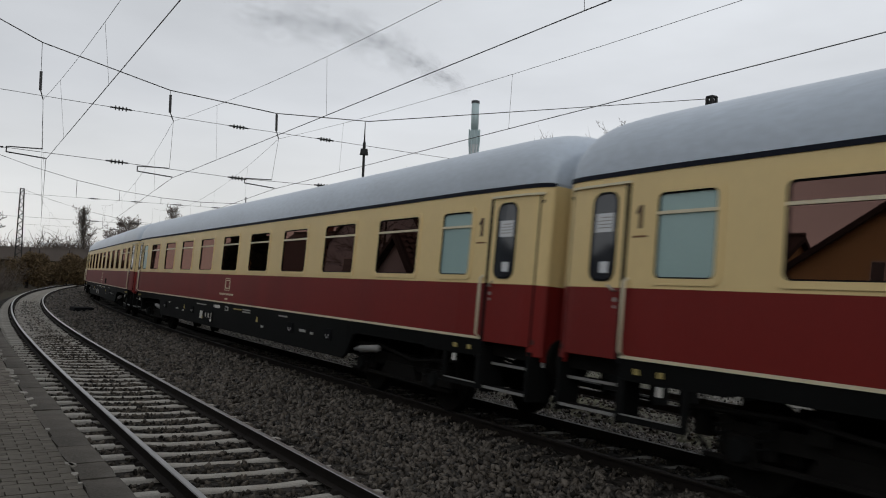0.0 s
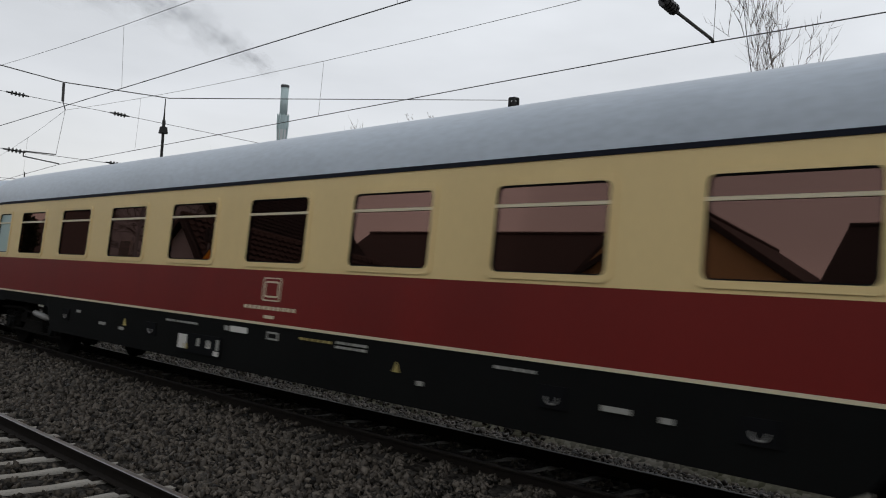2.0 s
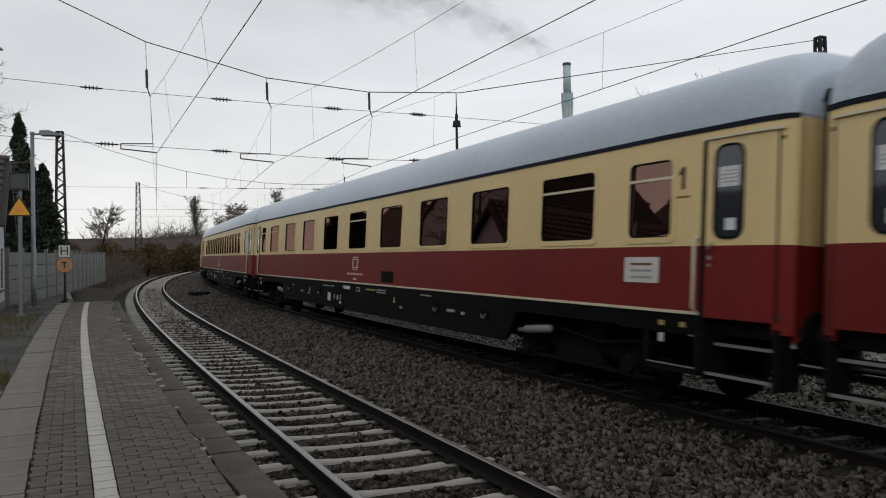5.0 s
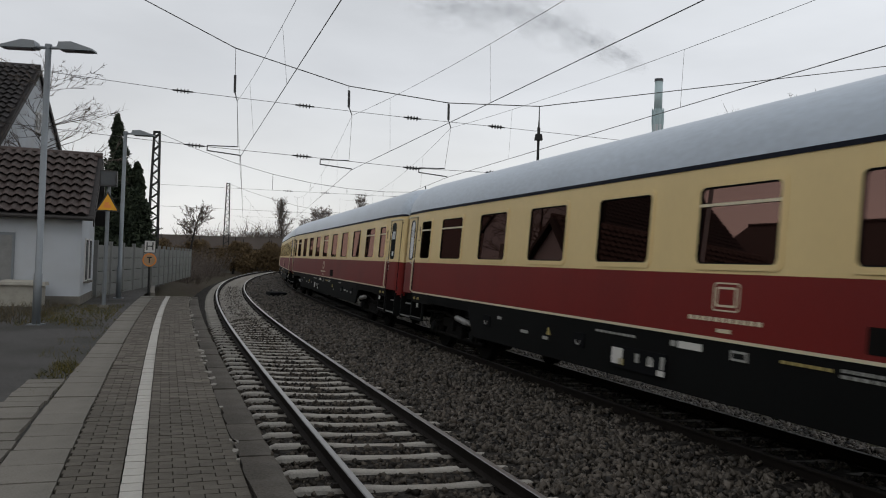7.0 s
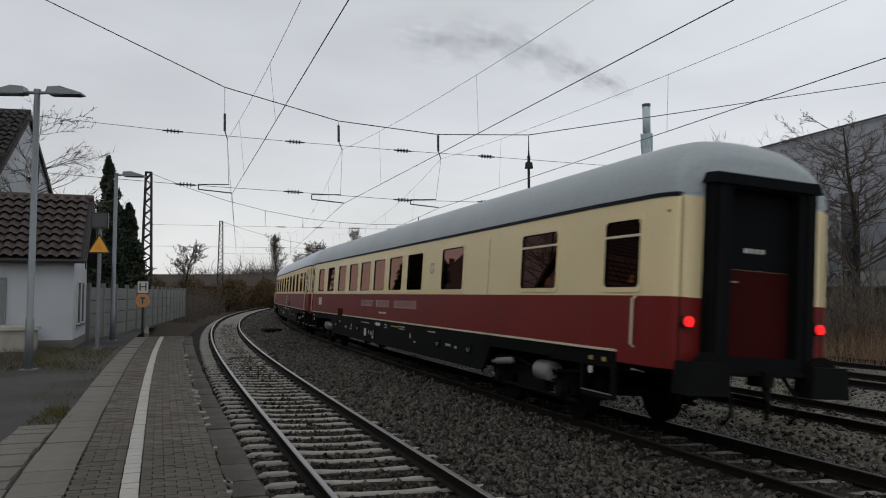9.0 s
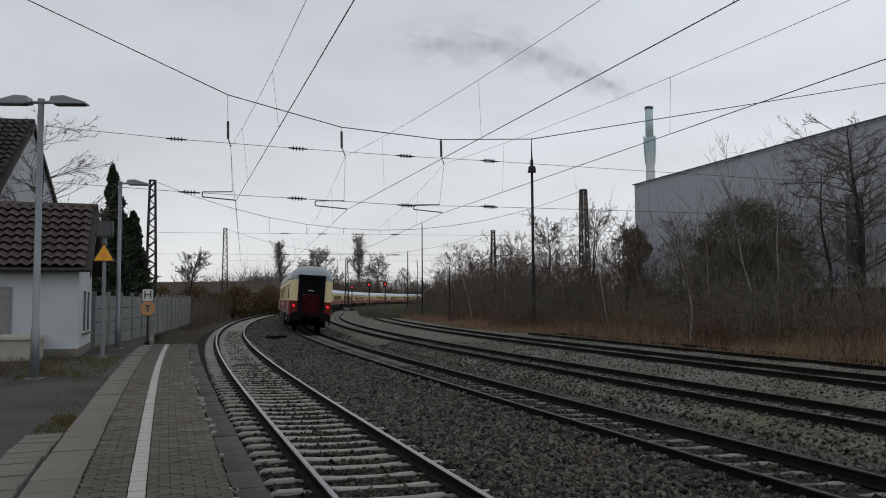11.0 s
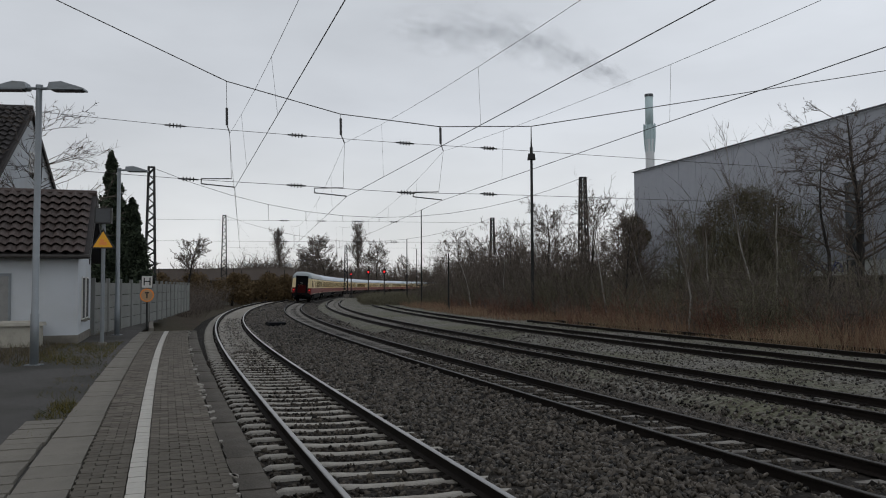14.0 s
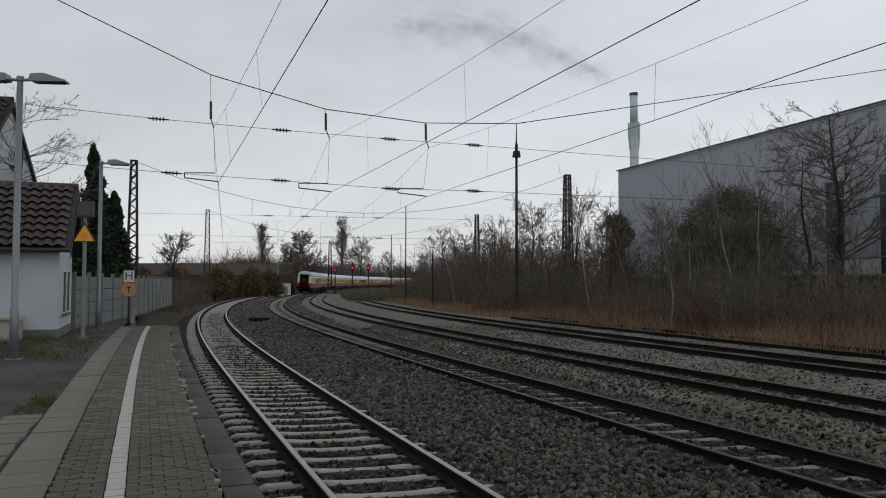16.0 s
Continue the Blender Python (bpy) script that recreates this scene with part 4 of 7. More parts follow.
def underframe(parent, rng, kind):
    g = Geo()
    g.box((0, 0, 1.10), (2 * BX - .3, 2.3, 0.22))
    part("underframe", g, M_UNDER, parent)
    g = Geo()
    out = [(-7.55, .50), (7.55, .50), (7.70, .58), (7.95, .96), (8.05, .99), (10.45, .99), (10.60, .96), (BX - 1.12, .96)]
    out = [(-x, z) for x, z in out[:1:-1]] + [(-7.55, .50), (-2.6, .50), (2.6, .50), (7.55, .50)] + out[2:]
    for side in (-1, 1):
        for (xa, za), (xb, zb) in zip(out, out[1:]):
            q = [(xa, side * (narrow(xa) - .03), za), (xb, side * (narrow(xb) - .03), zb), (xb, side * (narrow(xb) - .004), Z_STRIPE), (xa, side * (narrow(xa) - .004), Z_STRIPE)]
            g.add(q + [(x, y - side * .06, z) for x, y, z in q], [(0, 1, 2, 3), (7, 6, 5, 4), (0, 4, 5, 1), (0, 3, 7, 4), (1, 5, 6, 2)])
    sk = part("skirt", g.weld(), M_SKIRT, parent, "dark grey skirt below the cream stripe")

    def plate(name, x, z, w, h, material, up=sk, proud=.004):
        return part(name, Geo().prism([(-w / 2, -h / 2), (w / 2, -h / 2), (w / 2, h / 2), (-w / 2, h / 2)], side_map(1, -.03, x, z), side_map(1, proud, x, z)), material, up)

    # rows of small stencilled marks and plates on the seen side
    for x0, n, z, step, m in ((2.78, 9, 1.075, .115, M_GREYMARK), (-.86, 6, 1.085, .115, M_YELLOW), (-1.62, 6, 1.10, .10, M_GREYMARK), (-1.62, 5, 1.045, .12, M_GREYMARK), (-4.2, 5, 1.09, .11, M_GREYMARK)):
        for k in range(n):
            w = step * rng.uniform(.45, .85)
            plate("skirt_mark", x0 - k * step, z, w, .032, m)
    plate("skirt_label", .66, 1.08, .44, .085, M_WHITE)
    plate("skirt_label", .98, 1.08, .10, .07, M_GREYMARK)
    lab = plate("skirt_label", -.20, 1.06, .26, .11, M_GREYMARK)
    plate("label_field", -.20, 1.06, .20, .06, M_SKIRT, lab, .006)
    for x, z, w in ((5.2, .83, .26), (-5.6, .86, .30), (6.3, .98, .16), (-6.1, .84, .12), (-3.1, .78, .09), (4.4, .80, .16)):
        plate("skirt_label", x, z, w, .05, M_GREYMARK)
    for x in (4.3, -2.7):
        part("warning_triangle", Geo().prism([(-.05, 0), (.05, 0), (0, .12)], side_map(1, -.03, x, .86), side_map(1, .004, x, .86)), M_YELLOW, sk)
    hatch = plate("skirt_hatch", 1.72, .77, 1.25, .30, M_RUBBER)
    for x, z, w, h, m in ((2.20, .78, .26, .22, M_WHITE), (2.10, .71, .12, .08, M_YELLOW), (1.72, .80, .08, .12, M_GREYMARK), (1.42, .78, .12, .10, M_WHITE), (1.16, .80, .07, .16, M_GREYMARK), (1.18, .67, .14, .07, M_WHITE)):
        plate("valve_plate", x, z, w, h, m, hatch, .012)
    part("gauge", Geo().tube([(1.42, narrow(0) - .02, .80), (1.42, narrow(0) + .022, .80)], .055, 12), M_GREYMARK, hatch)
    for x in (-6.9, 6.9, 3.3, -4.9):
        rec = plate("skirt_recess", x, .88, .32, .22, M_RUBBER)
        part("jacking_eye", Geo().tube([(x + .07 * math.cos(a), narrow(x) + .012, .88 + .07 * math.sin(a)) for a in [math.pi + math.pi * k / 6 for k in range(7)]], .010, 5), M_DAMPER, rec)
    for e in (-1, 1):
        xe = BX - 1.12
        for side in (-1, 1):
            y = side * (narrow(xe) - .035)
            fr = Geo().box((e * (xe - .05), y, .76), (.10, .05, .44)).box((e * (xe - .92), y, .76), (.07, .05, .44)).box((e * (xe - .48), y, .56), (.92, .05, .07))
            part("step_frame", fr, M_SKIRT, parent, "dark open frame beside the boarding steps")
            part("frame_edge", Geo().box((e * (xe - .48), y + side * .028, .598), (.80, .010, .016)), M_DAMPER, parent)
        plate("tag", e * (xe - .62), .90, .05, .10, M_WHITE)
        for dx in (.28, .62):
            plate("tag", e * (xe - dx), 1.07, .06, .06, M_YELLOW)
    for x, w, d in ((-3.2, 2.2, .5), (0.2, 1.4, .6), (3.4, 2.4, .5)):
        part("equipment_box", Geo().box((x, 0, .80), (w, 2.3, d), top=.97), M_UNDER, parent)
    for e in (-1, 1):
        part("air_tank", Geo().tube([(e * 6.6, -.9, .72), (e * 6.6, .95, .72)], .2, 12), M_UNDER, parent, smooth=True)
        for side in (-1, 1):
            part("buffer", Geo().tube([(e * (BX - .05), side * .875, 1.05), (e * (BX + .24), side * .875, 1.05)], .09, 10).tube([(e * (BX + .24), side * .875, 1.05), (e * (BX + .30), side * .875, 1.05)], .26, 14), M_UNDER, parent)
            part("buffer_tag", Geo().box((e * (BX - .10), side * (HW - .30), .98), (.06, .03, .10)), M_WHITE if side > 0 else M_GREYMARK, parent)
    bogie(parent, -9.3, rng)
    bogie(parent, 9.3, rng)


def gangway(parent, e, tail=False):
    g = Geo()
    out = 0.20
    ring_prism(g, rounded(1.62, 2.50, .14), rounded(1.06, 2.14, .06), lambda u, v: (e * (BX - .02), u, 2.32 + v), lambda u, v: (e * (BX + out), u, 2.32 + v))
    gw = part("gangway", g, M_RUBBER, parent, "black rubber gangway bellows")
    part("gangway_hood", Geo().prism([(-.86, 0), (.86, 0), (.80, .14), (-.80, .14)], lambda u, v: (e * (BX - .02), u, 3.44 + v), lambda u, v: (e * (BX + out + .06), u, 3.42 + v)), M_RUBBER, gw)
    part("end_door", Geo().box((e * (BX + .01), 0, 1.72), (.03, 1.14, 1.28)), M_ENDRED, gw, "dark red end door")
    part("end_door_upper", Geo().box((e * (BX + .01), 0, 2.90), (.03, 1.14, 1.06)), M_RUBBER, gw)
    if tail:
        for u in (-.70, .70):
            part("bellows_fold", Geo().box((e * (BX + out + .012), u, 2.28), (.03, .10, 2.30)), M_SKIRT, gw)
        part("sill_plate", Geo().box((e * (BX + .14), 0, 1.06), (.26, 1.5, .05)), M_UNDER, gw)
        part("end_door_grip", Geo().tube([(e * (BX + .03), .40, 2.20), (e * (BX + .07), .40, 2.20), (e * (BX + .07), .32, 2.20)], .012, 6), M_GREYMARK, gw)
        for k in range(4):
            part("end_marking", Geo().box((e * (BX + .03), .16 - k * .085, 2.62), (.008, .065 if k == 0 else .045, .06)), M_WHITE, gw)


def end_wall(parent, e, cream, tail=False):
    w = narrow(BX)
    for name, z0, z1, m in (("end_panel_lower", 1.0, Z_BELT, M_RED), ("end_panel_upper", Z_BELT, Z_EAVE + .02, cream)):
        part(name, Geo().box((e * (BX - .03), 0, (z0 + z1) / 2), (.06, 2 * w - .01, z1 - z0)), m, parent)
    part("end_top", Geo().prism([(w * math.cos(a), (Z_TOP - .50 - Z_EAVE) * math.sin(a)) for a in [math.pi * k / 12 for k in range(13)]], lambda u, v: (e * (BX - .06), u, Z_EAVE + v), lambda u, v: (e * (BX - .005), u, Z_EAVE + v)), M_ROOF, parent)
    if tail:
        for side in (-1, 1):
            g = Geo().tube([(e * (BX - .01), side * 1.03, 1.66), (e * (BX + .07), side * 1.03, 1.66)], .085, 14)
            ob = part("tail_light", g, M_BLACK, parent, "round tail lamp")
            part("tail_lens", Geo().tube([(e * (BX + .07), side * 1.03, 1.66), (e * (BX + .085), side * 1.03, 1.66)], .068, 14), M_REDLIGHT, ob, "glowing red lens")
            part("buffer_plate", Geo().box((e * (BX + .22), side * .93, .98), (.34, .62, .40), top=.9), M_SKIRT, parent, "dark square step plate round the buffer")
        part("coupling", Geo().box((e * (BX + .16), 0, 1.0), (.34, .14, .2)).tube([(e * (BX + .2), .0, .95), (e * (BX + .34), 0, .7), (e * (BX + .28), 0, .5)], .035, 6), M_UNDER, parent)
        for side in (-.5, .5):
            part("brake_hose", Geo().tube([(e * (BX + .02), side, 1.0), (e * (BX + .22), side, .8), (e * (BX + .26), side, .55), (e * (BX + .12), side, .42)], .03, 6), M_RUBBER, parent, smooth=True)


def emblem(parent, x, z, w, h, bars):
    """Pale outlined emblem with rows of unreadable marks below."""
    g = Geo()
    ring_prism(g, rounded(w, h, .05), rounded(w - .034, h - .034, .036), side_map(1, -.002, x, z), side_map(1, .004, x, z))
    ring_prism(g, rounded(w - .1, h - .1, .03), rounded(w - .15, h - .15, .015), side_map(1, -.002, x, z), side_map(1, .004, x, z))
    part("emblem", g, M_ALU, parent, "pale outlined emblem")
    for i in range(bars):
        xx = x + .60 - i * .115
        part("marking_bar", Geo().prism([(-.04, 0), (.04, 0), (.04, .05), (-.04, .05)], side_map(1, -.002, xx, z - .29), side_map(1, .003, xx, z - .29)), M_ALU, parent)
    part("marking_bar", Geo().prism([(-.12, 0), (.12, 0), (.12, .045), (-.12, .045)], side_map(1, -.002, x, z - .41), side_map(1, .003, x, z - .41)), M_ALU, parent)


def digit(parent, x, z, size):
    """The class number on the side wall."""
    h, w = size * .72, size * .075
    outline = [(-w, 0), (w, 0), (w, h * .70), (w * 2.6, h * .60), (w * 2.6, h * .74), (w * .6, h), (-w, h)]
    part("class_number", Geo().prism(outline, side_map(1, -.002, x, z), side_map(1, .006, x, z)), M_FIGURE, parent, "dark ochre figure 1")
    part("class_underline", Geo().prism([(-.11, 0), (.11, 0), (.11, .022), (-.11, .022)], side_map(1, -.002, x, z - .10), side_map(1, .003, x, z - .10)), M_OCHRE, parent)


def coach(name, layout, label, cream, roof_mat, seed, tail=False, text=False, doors=(True, True)):
    """layout: windows as (x, width, glass kind, has bar); x ahead from the middle."""
    rng = random.Random(seed)
    c = thing(name, label, "railway coach", group="coaches of the express train")
    for side in (1, -1):
        holes = [(x - w / 2, x + w / 2, Z_SILL, Z_HEAD) for x, w, k, b in layout]
        cuts = sorted(set(end_cuts()) | {q for h in holes for q in h[:2]})
        g = Geo()
        wall_panel(g, cuts, [Z_BELT, Z_SILL, Z_HEAD, Z_EAVE], holes, side)
        part("upper_wall", g.weld(), cream, c, "cream upper side wall" if side > 0 else "")
        g = Geo()
        wall_panel(g, sorted(end_cuts() + [-BX + 1.08, BX - 1.08]), [1.06, Z_STRIPE, Z_BELT], [(-BX + (1.08 if tail else .185), BX - .185, 1.0, Z_STRIPE)], side)
        part("lower_wall", g.weld(), M_RED, c, "wine-red lower side wall" if side > 0 else "")
        g = Geo()
        xs = [-BX + 1.08, -BX + 1.75, BX - 1.75, BX - 1.08]
        for i in range(3):
            q = [(x, side * (narrow(x) + .006), z) for x, z in ((xs[i], Z_STRIPE), (xs[i + 1], Z_STRIPE), (xs[i + 1], Z_STRIPE + .035), (xs[i], Z_STRIPE + .035))]
            g.add(q + [(x, y - side * .03, z) for x, y, z in q], [(0, 1, 2, 3), (7, 6, 5, 4), (0, 4, 5, 1), (3, 2, 6, 7)])
        part("stripe", g, M_ALU, c, "thin cream stripe" if side > 0 else "")
        for x, w, k, b in layout:
            fr = window(c, x, w, side, {"g": M_GLASS, "f": M_FROST, "d": M_PANE}[k], b, frame_mat=cream)
            if side > 0 and k == "g" and rng.random() < .55:
                e = rng.choice((-1, 1))
                part("curtain", Geo().prism([(e * w * .48, -.46), (e * w * .48, .44), (e * w * .36, .44), (e * w * rng.uniform(-.1, .1), -.46)], side_map(1, -.17, x, 2.49), side_map(1, -.13, x, 2.49)), M_CURTAIN, fr, "drawn beige curtain")
            if side > 0 and text and k == "g" and w > .8:
                lm = Geo().tube([(x + .1, narrow(x) - .26, 2.15), (x + .1, narrow(x) - .26, 2.20), (x + .1, narrow(x) - .26, 2.28)], [.075, .07, .03], 10)
                part("table_lamp", lm, M_LAMP, fr, "small glowing table lamp behind the pane", smooth=True)
        for x, on in ((BX - (.46 if tail else .62), doors[0]), (-BX + .62, doors[1])):
            if on:
                door(c, x, side, .80 if tail else .92)
    for e in (-1, 1):
        end_wall(c, e, cream, tail and e < 0)
        gangway(c, e, tail and e < 0)
    roof(c, roof_mat)
    underframe(c, rng, name)
    # dark inner wall, added unseen to block light from the far-side windows
    part("inner_light_block", Geo().box((0, -.1, 2.2), (2 * BX - 2.4, .06, 1.9)), M_INNER, c)
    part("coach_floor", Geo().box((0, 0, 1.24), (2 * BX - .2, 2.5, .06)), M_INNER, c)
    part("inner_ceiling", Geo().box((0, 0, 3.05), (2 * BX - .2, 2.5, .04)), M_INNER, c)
    return c


def spread(x0, x1, n):
    return [x0 + (x1 - x0) * i / (n - 1) for i in range(n)]


COMPARTMENT = [(11.17, .80, "f", True)] + [(x, 1.42, "g", True) for x in spread(9.36, -9.36, 9)] + [(-11.17, .80, "f", True)]
CORRIDOR = [(11.14, .78, "g", True)] + [(x, 1.36, "g", i in (0, 4, 8)) for i, x in enumerate(spread(9.33, -9.33, 9))] + [(-11.12, .80, "g", True)]
OPEN = [(11.20, .84, "f", True)] + [(x, .95, "g", i in (0, 7, 15)) for i, x in enumerate(spread(8.83, -8.83, 16))] + [(-11.20, .84, "f", True)]
DINING = [(x, 1.36, "g", False) for x in (10.55, 8.48, 6.35, 4.40, 2.65, .87, -.95, -2.78)] + [(-5.62, 1.44, "g", False), (-9.95, 1.38, "g", True), (-12.5, .86, "g", True)]

COACHES = []


def build_train():
    a = coach("compartment_coach", COMPARTMENT, "cream and wine-red coach with nine framed compartment windows", M_CREAM, M_ROOF, 2)
    b = coach("open_coach", OPEN, "cream and wine-red coach with a long row of fixed windows", M_CREAM, M_ROOF, 5)
    c = coach("corridor_coach", CORRIDOR, "cream and wine-red coach with ten corridor windows and grey roof", M_CREAM, M_ROOF, 7)
    global BX
    BX = 13.55
    d = coach("dining_coach", DINING, "last coach of the train, cream and red with lit tables", M_CREAM_N, M_ROOF_D, 9, tail=True, text=True, doors=(True, False))
    digit(d, BX - 1.10, 2.60, .36)
    BX = 13.12
    for t, ex, dx in ((a, -.06, 11.80), (b, 0.0, 11.80), (c, .08, 11.68)):
        emblem(t, ex, 1.70, .44, .33, 11)
        for x in (dx, -dx):
            digit(t, x, 2.62, .36)
    for t, x in ((c, -2.22),):
        part("dark_hatch", Geo().prism(rounded(.76, .25, .02), side_map(1, -.002, x, 1.41), side_map(1, .003, x, 1.41)), M_UNDER, t)
    # side lettering, a row of pale bars
    BX = 13.55
    for start, count in ((2.88, 5), (.92, 5), (-1.08, 7)):
        for i in range(count):
            x = start - i * .312
            g = Geo()
            ring_prism(g, rounded(.17, .19, .03), rounded(.128, .148, .02), side_map(1, -.002, x, 1.69), side_map(1, .004, x, 1.69))
            part("lettering_bar", g, M_WHITE, d)
    for i in range(7):
        part("marking_bar", Geo().prism([(-.05, 0), (.05, 0), (.05, .05), (-.05, .05)], side_map(1, -.002, .62 - i * .13, 1.40), side_map(1, .003, .62 - i * .13, 1.40)), M_ALU, d)
    part("side_emblem", Geo().box((-4.22, HW + .006, 2.58), (.30, .012, .32)), M_CREAM_N, d)
    ring = Geo()
    ring_prism(ring, rounded(.22, .24, .03), rounded(.15, .17, .02), side_map(1, .012, -4.22, 2.58), side_map(1, .018, -4.22, 2.58))
    part("emblem_ring", ring, M_GREYMARK, d)
    part("destination_board", Geo().prism(rounded(.62, .30, .02), side_map(1, -.002, 10.55, 1.67), side_map(1, .014, 10.55, 1.67)), M_WHITE, d, "white board on the red wall")
    part("dark_hatch", Geo().prism(rounded(.85, .25, .02), side_map(1, -.002, 6.28, 1.315), side_map(1, .010, 6.28, 1.315)), M_ENDRED, d)
    part("panel_seam", Geo().prism([(-.006, 0), (.006, 0), (.006, 1.1), (-.006, 1.1)], side_map(1, -.002, -7.75, 1.97), side_map(1, .003, -7.75, 1.97)), M_UNDER, d)
    part("end_grab_rail", Geo().tube([(-12.85, narrow(12.85), 1.95), (-12.85, narrow(12.85) + .05, 1.92), (-12.85, narrow(12.85) + .05, 1.32), (-12.85, narrow(12.85), 1.29)], .018, 6), M_ALU, d)
    for x in (9.4, -10.0):
        gen = part("generator", Geo().tube([(x - .26, 1.12, .72), (x - .23, 1.12, .72), (x + .23, 1.12, .72), (x + .26, 1.12, .72)], [.13, .17, .17, .13], 16), M_DAMPER, d, "pale grey cylindrical generator beside the bogie", smooth=True)
        part("generator_bracket", Geo().box((x, 1.02, .92), (.30, .10, .14)), M_UNDER, gen)
    BX = 13.12
    order = {-5: c, -4: a, -3: b, -2: c, -1: a, 0: a, 1: a, 2: b, 3: c, 4: c, 5: c, 6: d}
    used = set()
    for i, proto in sorted(order.items()):
        ob = proto if proto not in used else copy_thing(proto, Matrix())
        used.add(proto)
        if i == 3:
            nb = part("notice_board", Geo().prism(rounded(.64, .31, .02), side_map(1, -.002, -11.0, 1.685), side_map(1, .008, -11.0, 1.685)), M_WHITE, ob, "white notice board on the red wall")
            for k in range(3):
                part("marking_bar", Geo().prism([(-.2, 0), (.2, 0), (.2, .03), (-.2, .03)], side_map(1, .008, -11.0, 1.58 + k * .08), side_map(1, .010, -11.0, 1.58 + k * .08)), M_OCHRE if k == 2 else M_GREYMARK, nb)
        COACHES.append((i, ob))


build_train()


def coach_pose(i, t):
    """Coach i stands behind gap i; both its bogies ride on the second track."""
    eased = float(np.interp(t, (9.5, 11.5, 13.0, 14.5, 16.0), (0.0, 2.0, 3.5, 5.2, 5.6)))     # it slows a little on the bend
    mid = HEAD + SPEED * t - eased - i * PITCH - (TAIL if i == 6 else PITCH) / 2
    (xa, ya, _), (xb, yb, _) = line(mid + 9.3, LAT[2]), line(mid - 9.3, LAT[2])
    lean = math.degrees(math.atan2(2 * CANT[2], GAUGE))
    return pose((xa + xb) / 2, (ya + yb) / 2, 0.0, lean, 0, math.degrees(math.atan2(ya - yb, xa - xb)))
# ---- overhead line ----
SPAN_O, SPAN_D = Vector((-4.24, 31.48, 0)), Vector((0.958, 0.286, 0))


def on_span(x, z):
    """A point in the plane of the near cross-span, by its x."""
    t = (x - SPAN_O.x) / SPAN_D.x
    return Vector((x, SPAN_O.y + SPAN_D.y * t, z))


def lattice_mast(x, y, top, turn, label, wide=0.55):
    m = thing("lattice_mast", label, "catenary mast", group="catenary masts", m=pose(x, y, -0.62, 0, 0, turn))
    h = top + 0.62
    part("mast_base", Geo().box((0, 0, 0.45), (wide + .5, wide + .5, .9), top=.9), M_SLAB, m, "concrete mast footing")
    for sx in (-1, 1):
        for sy in (-1, 1):
            a, b = wide / 2, wide / 4.2
            part("mast_leg", Geo().tube([(sx * a, sy * a, .5), (sx * b, sy * b, h)], .095, 4), M_MAST, m)
    g = Geo()
    n = int(h / 0.55)
    for i in range(n):
        z0, z1 = .6 + (h - .7) * i / n, .6 + (h - .7) * (i + 1) / n
        w0, w1 = [wide / 2 + (wide / 4.2 - wide / 2) * (z / h) for z in (z0, z1)]
        e = 1 if i % 2 else -1
        for s in (-1, 1):
            g.tube([(-e * w0, s * w0, z0), (e * w1, s * w1, z1)], .06, 4).tube([(s * w0, e * w0, z0), (s * w1, -e * w1, z1)], .06, 4)
    part("mast_bracing", g, M_MAST, m)
    part("mast_cap", Geo().box((0, 0, h), (wide * .62, wide * .62, .10)), M_MAST, m)
    return m


def insulator(g, a, b, r=0.055, discs=4):
    a, b = Vector(a), Vector(b)
    g.tube([a, b], r * .35, 6)
    for k in range(discs):
        p = a.lerp(b, .25 + .5 * k / max(1, discs - 1))
        d = (b - a).normalized() * .02
        g.tube([p - d, p + d], r, 8)
    return g


def wire(parent, name, pts, r, label=""):
    return part(name, Geo().tube(pts, r, 5), M_WIRE, parent, label)


ZA = {"hA": (-8.63, 10.10), "hB": (-4.36, 9.06), "hC": (-0.33, 8.76), "hD": (3.63, 8.99)}
CW_A = [(-8.3, 5.92), (-4.12, 5.69), (-0.27, 5.64)]
ME_A = [(-8.5, 8.05), (-4.19, 7.88), (-0.19, 7.72)]
MAST_L, MAST_R = (-16.85, 13.8), (23.9, 13.2)


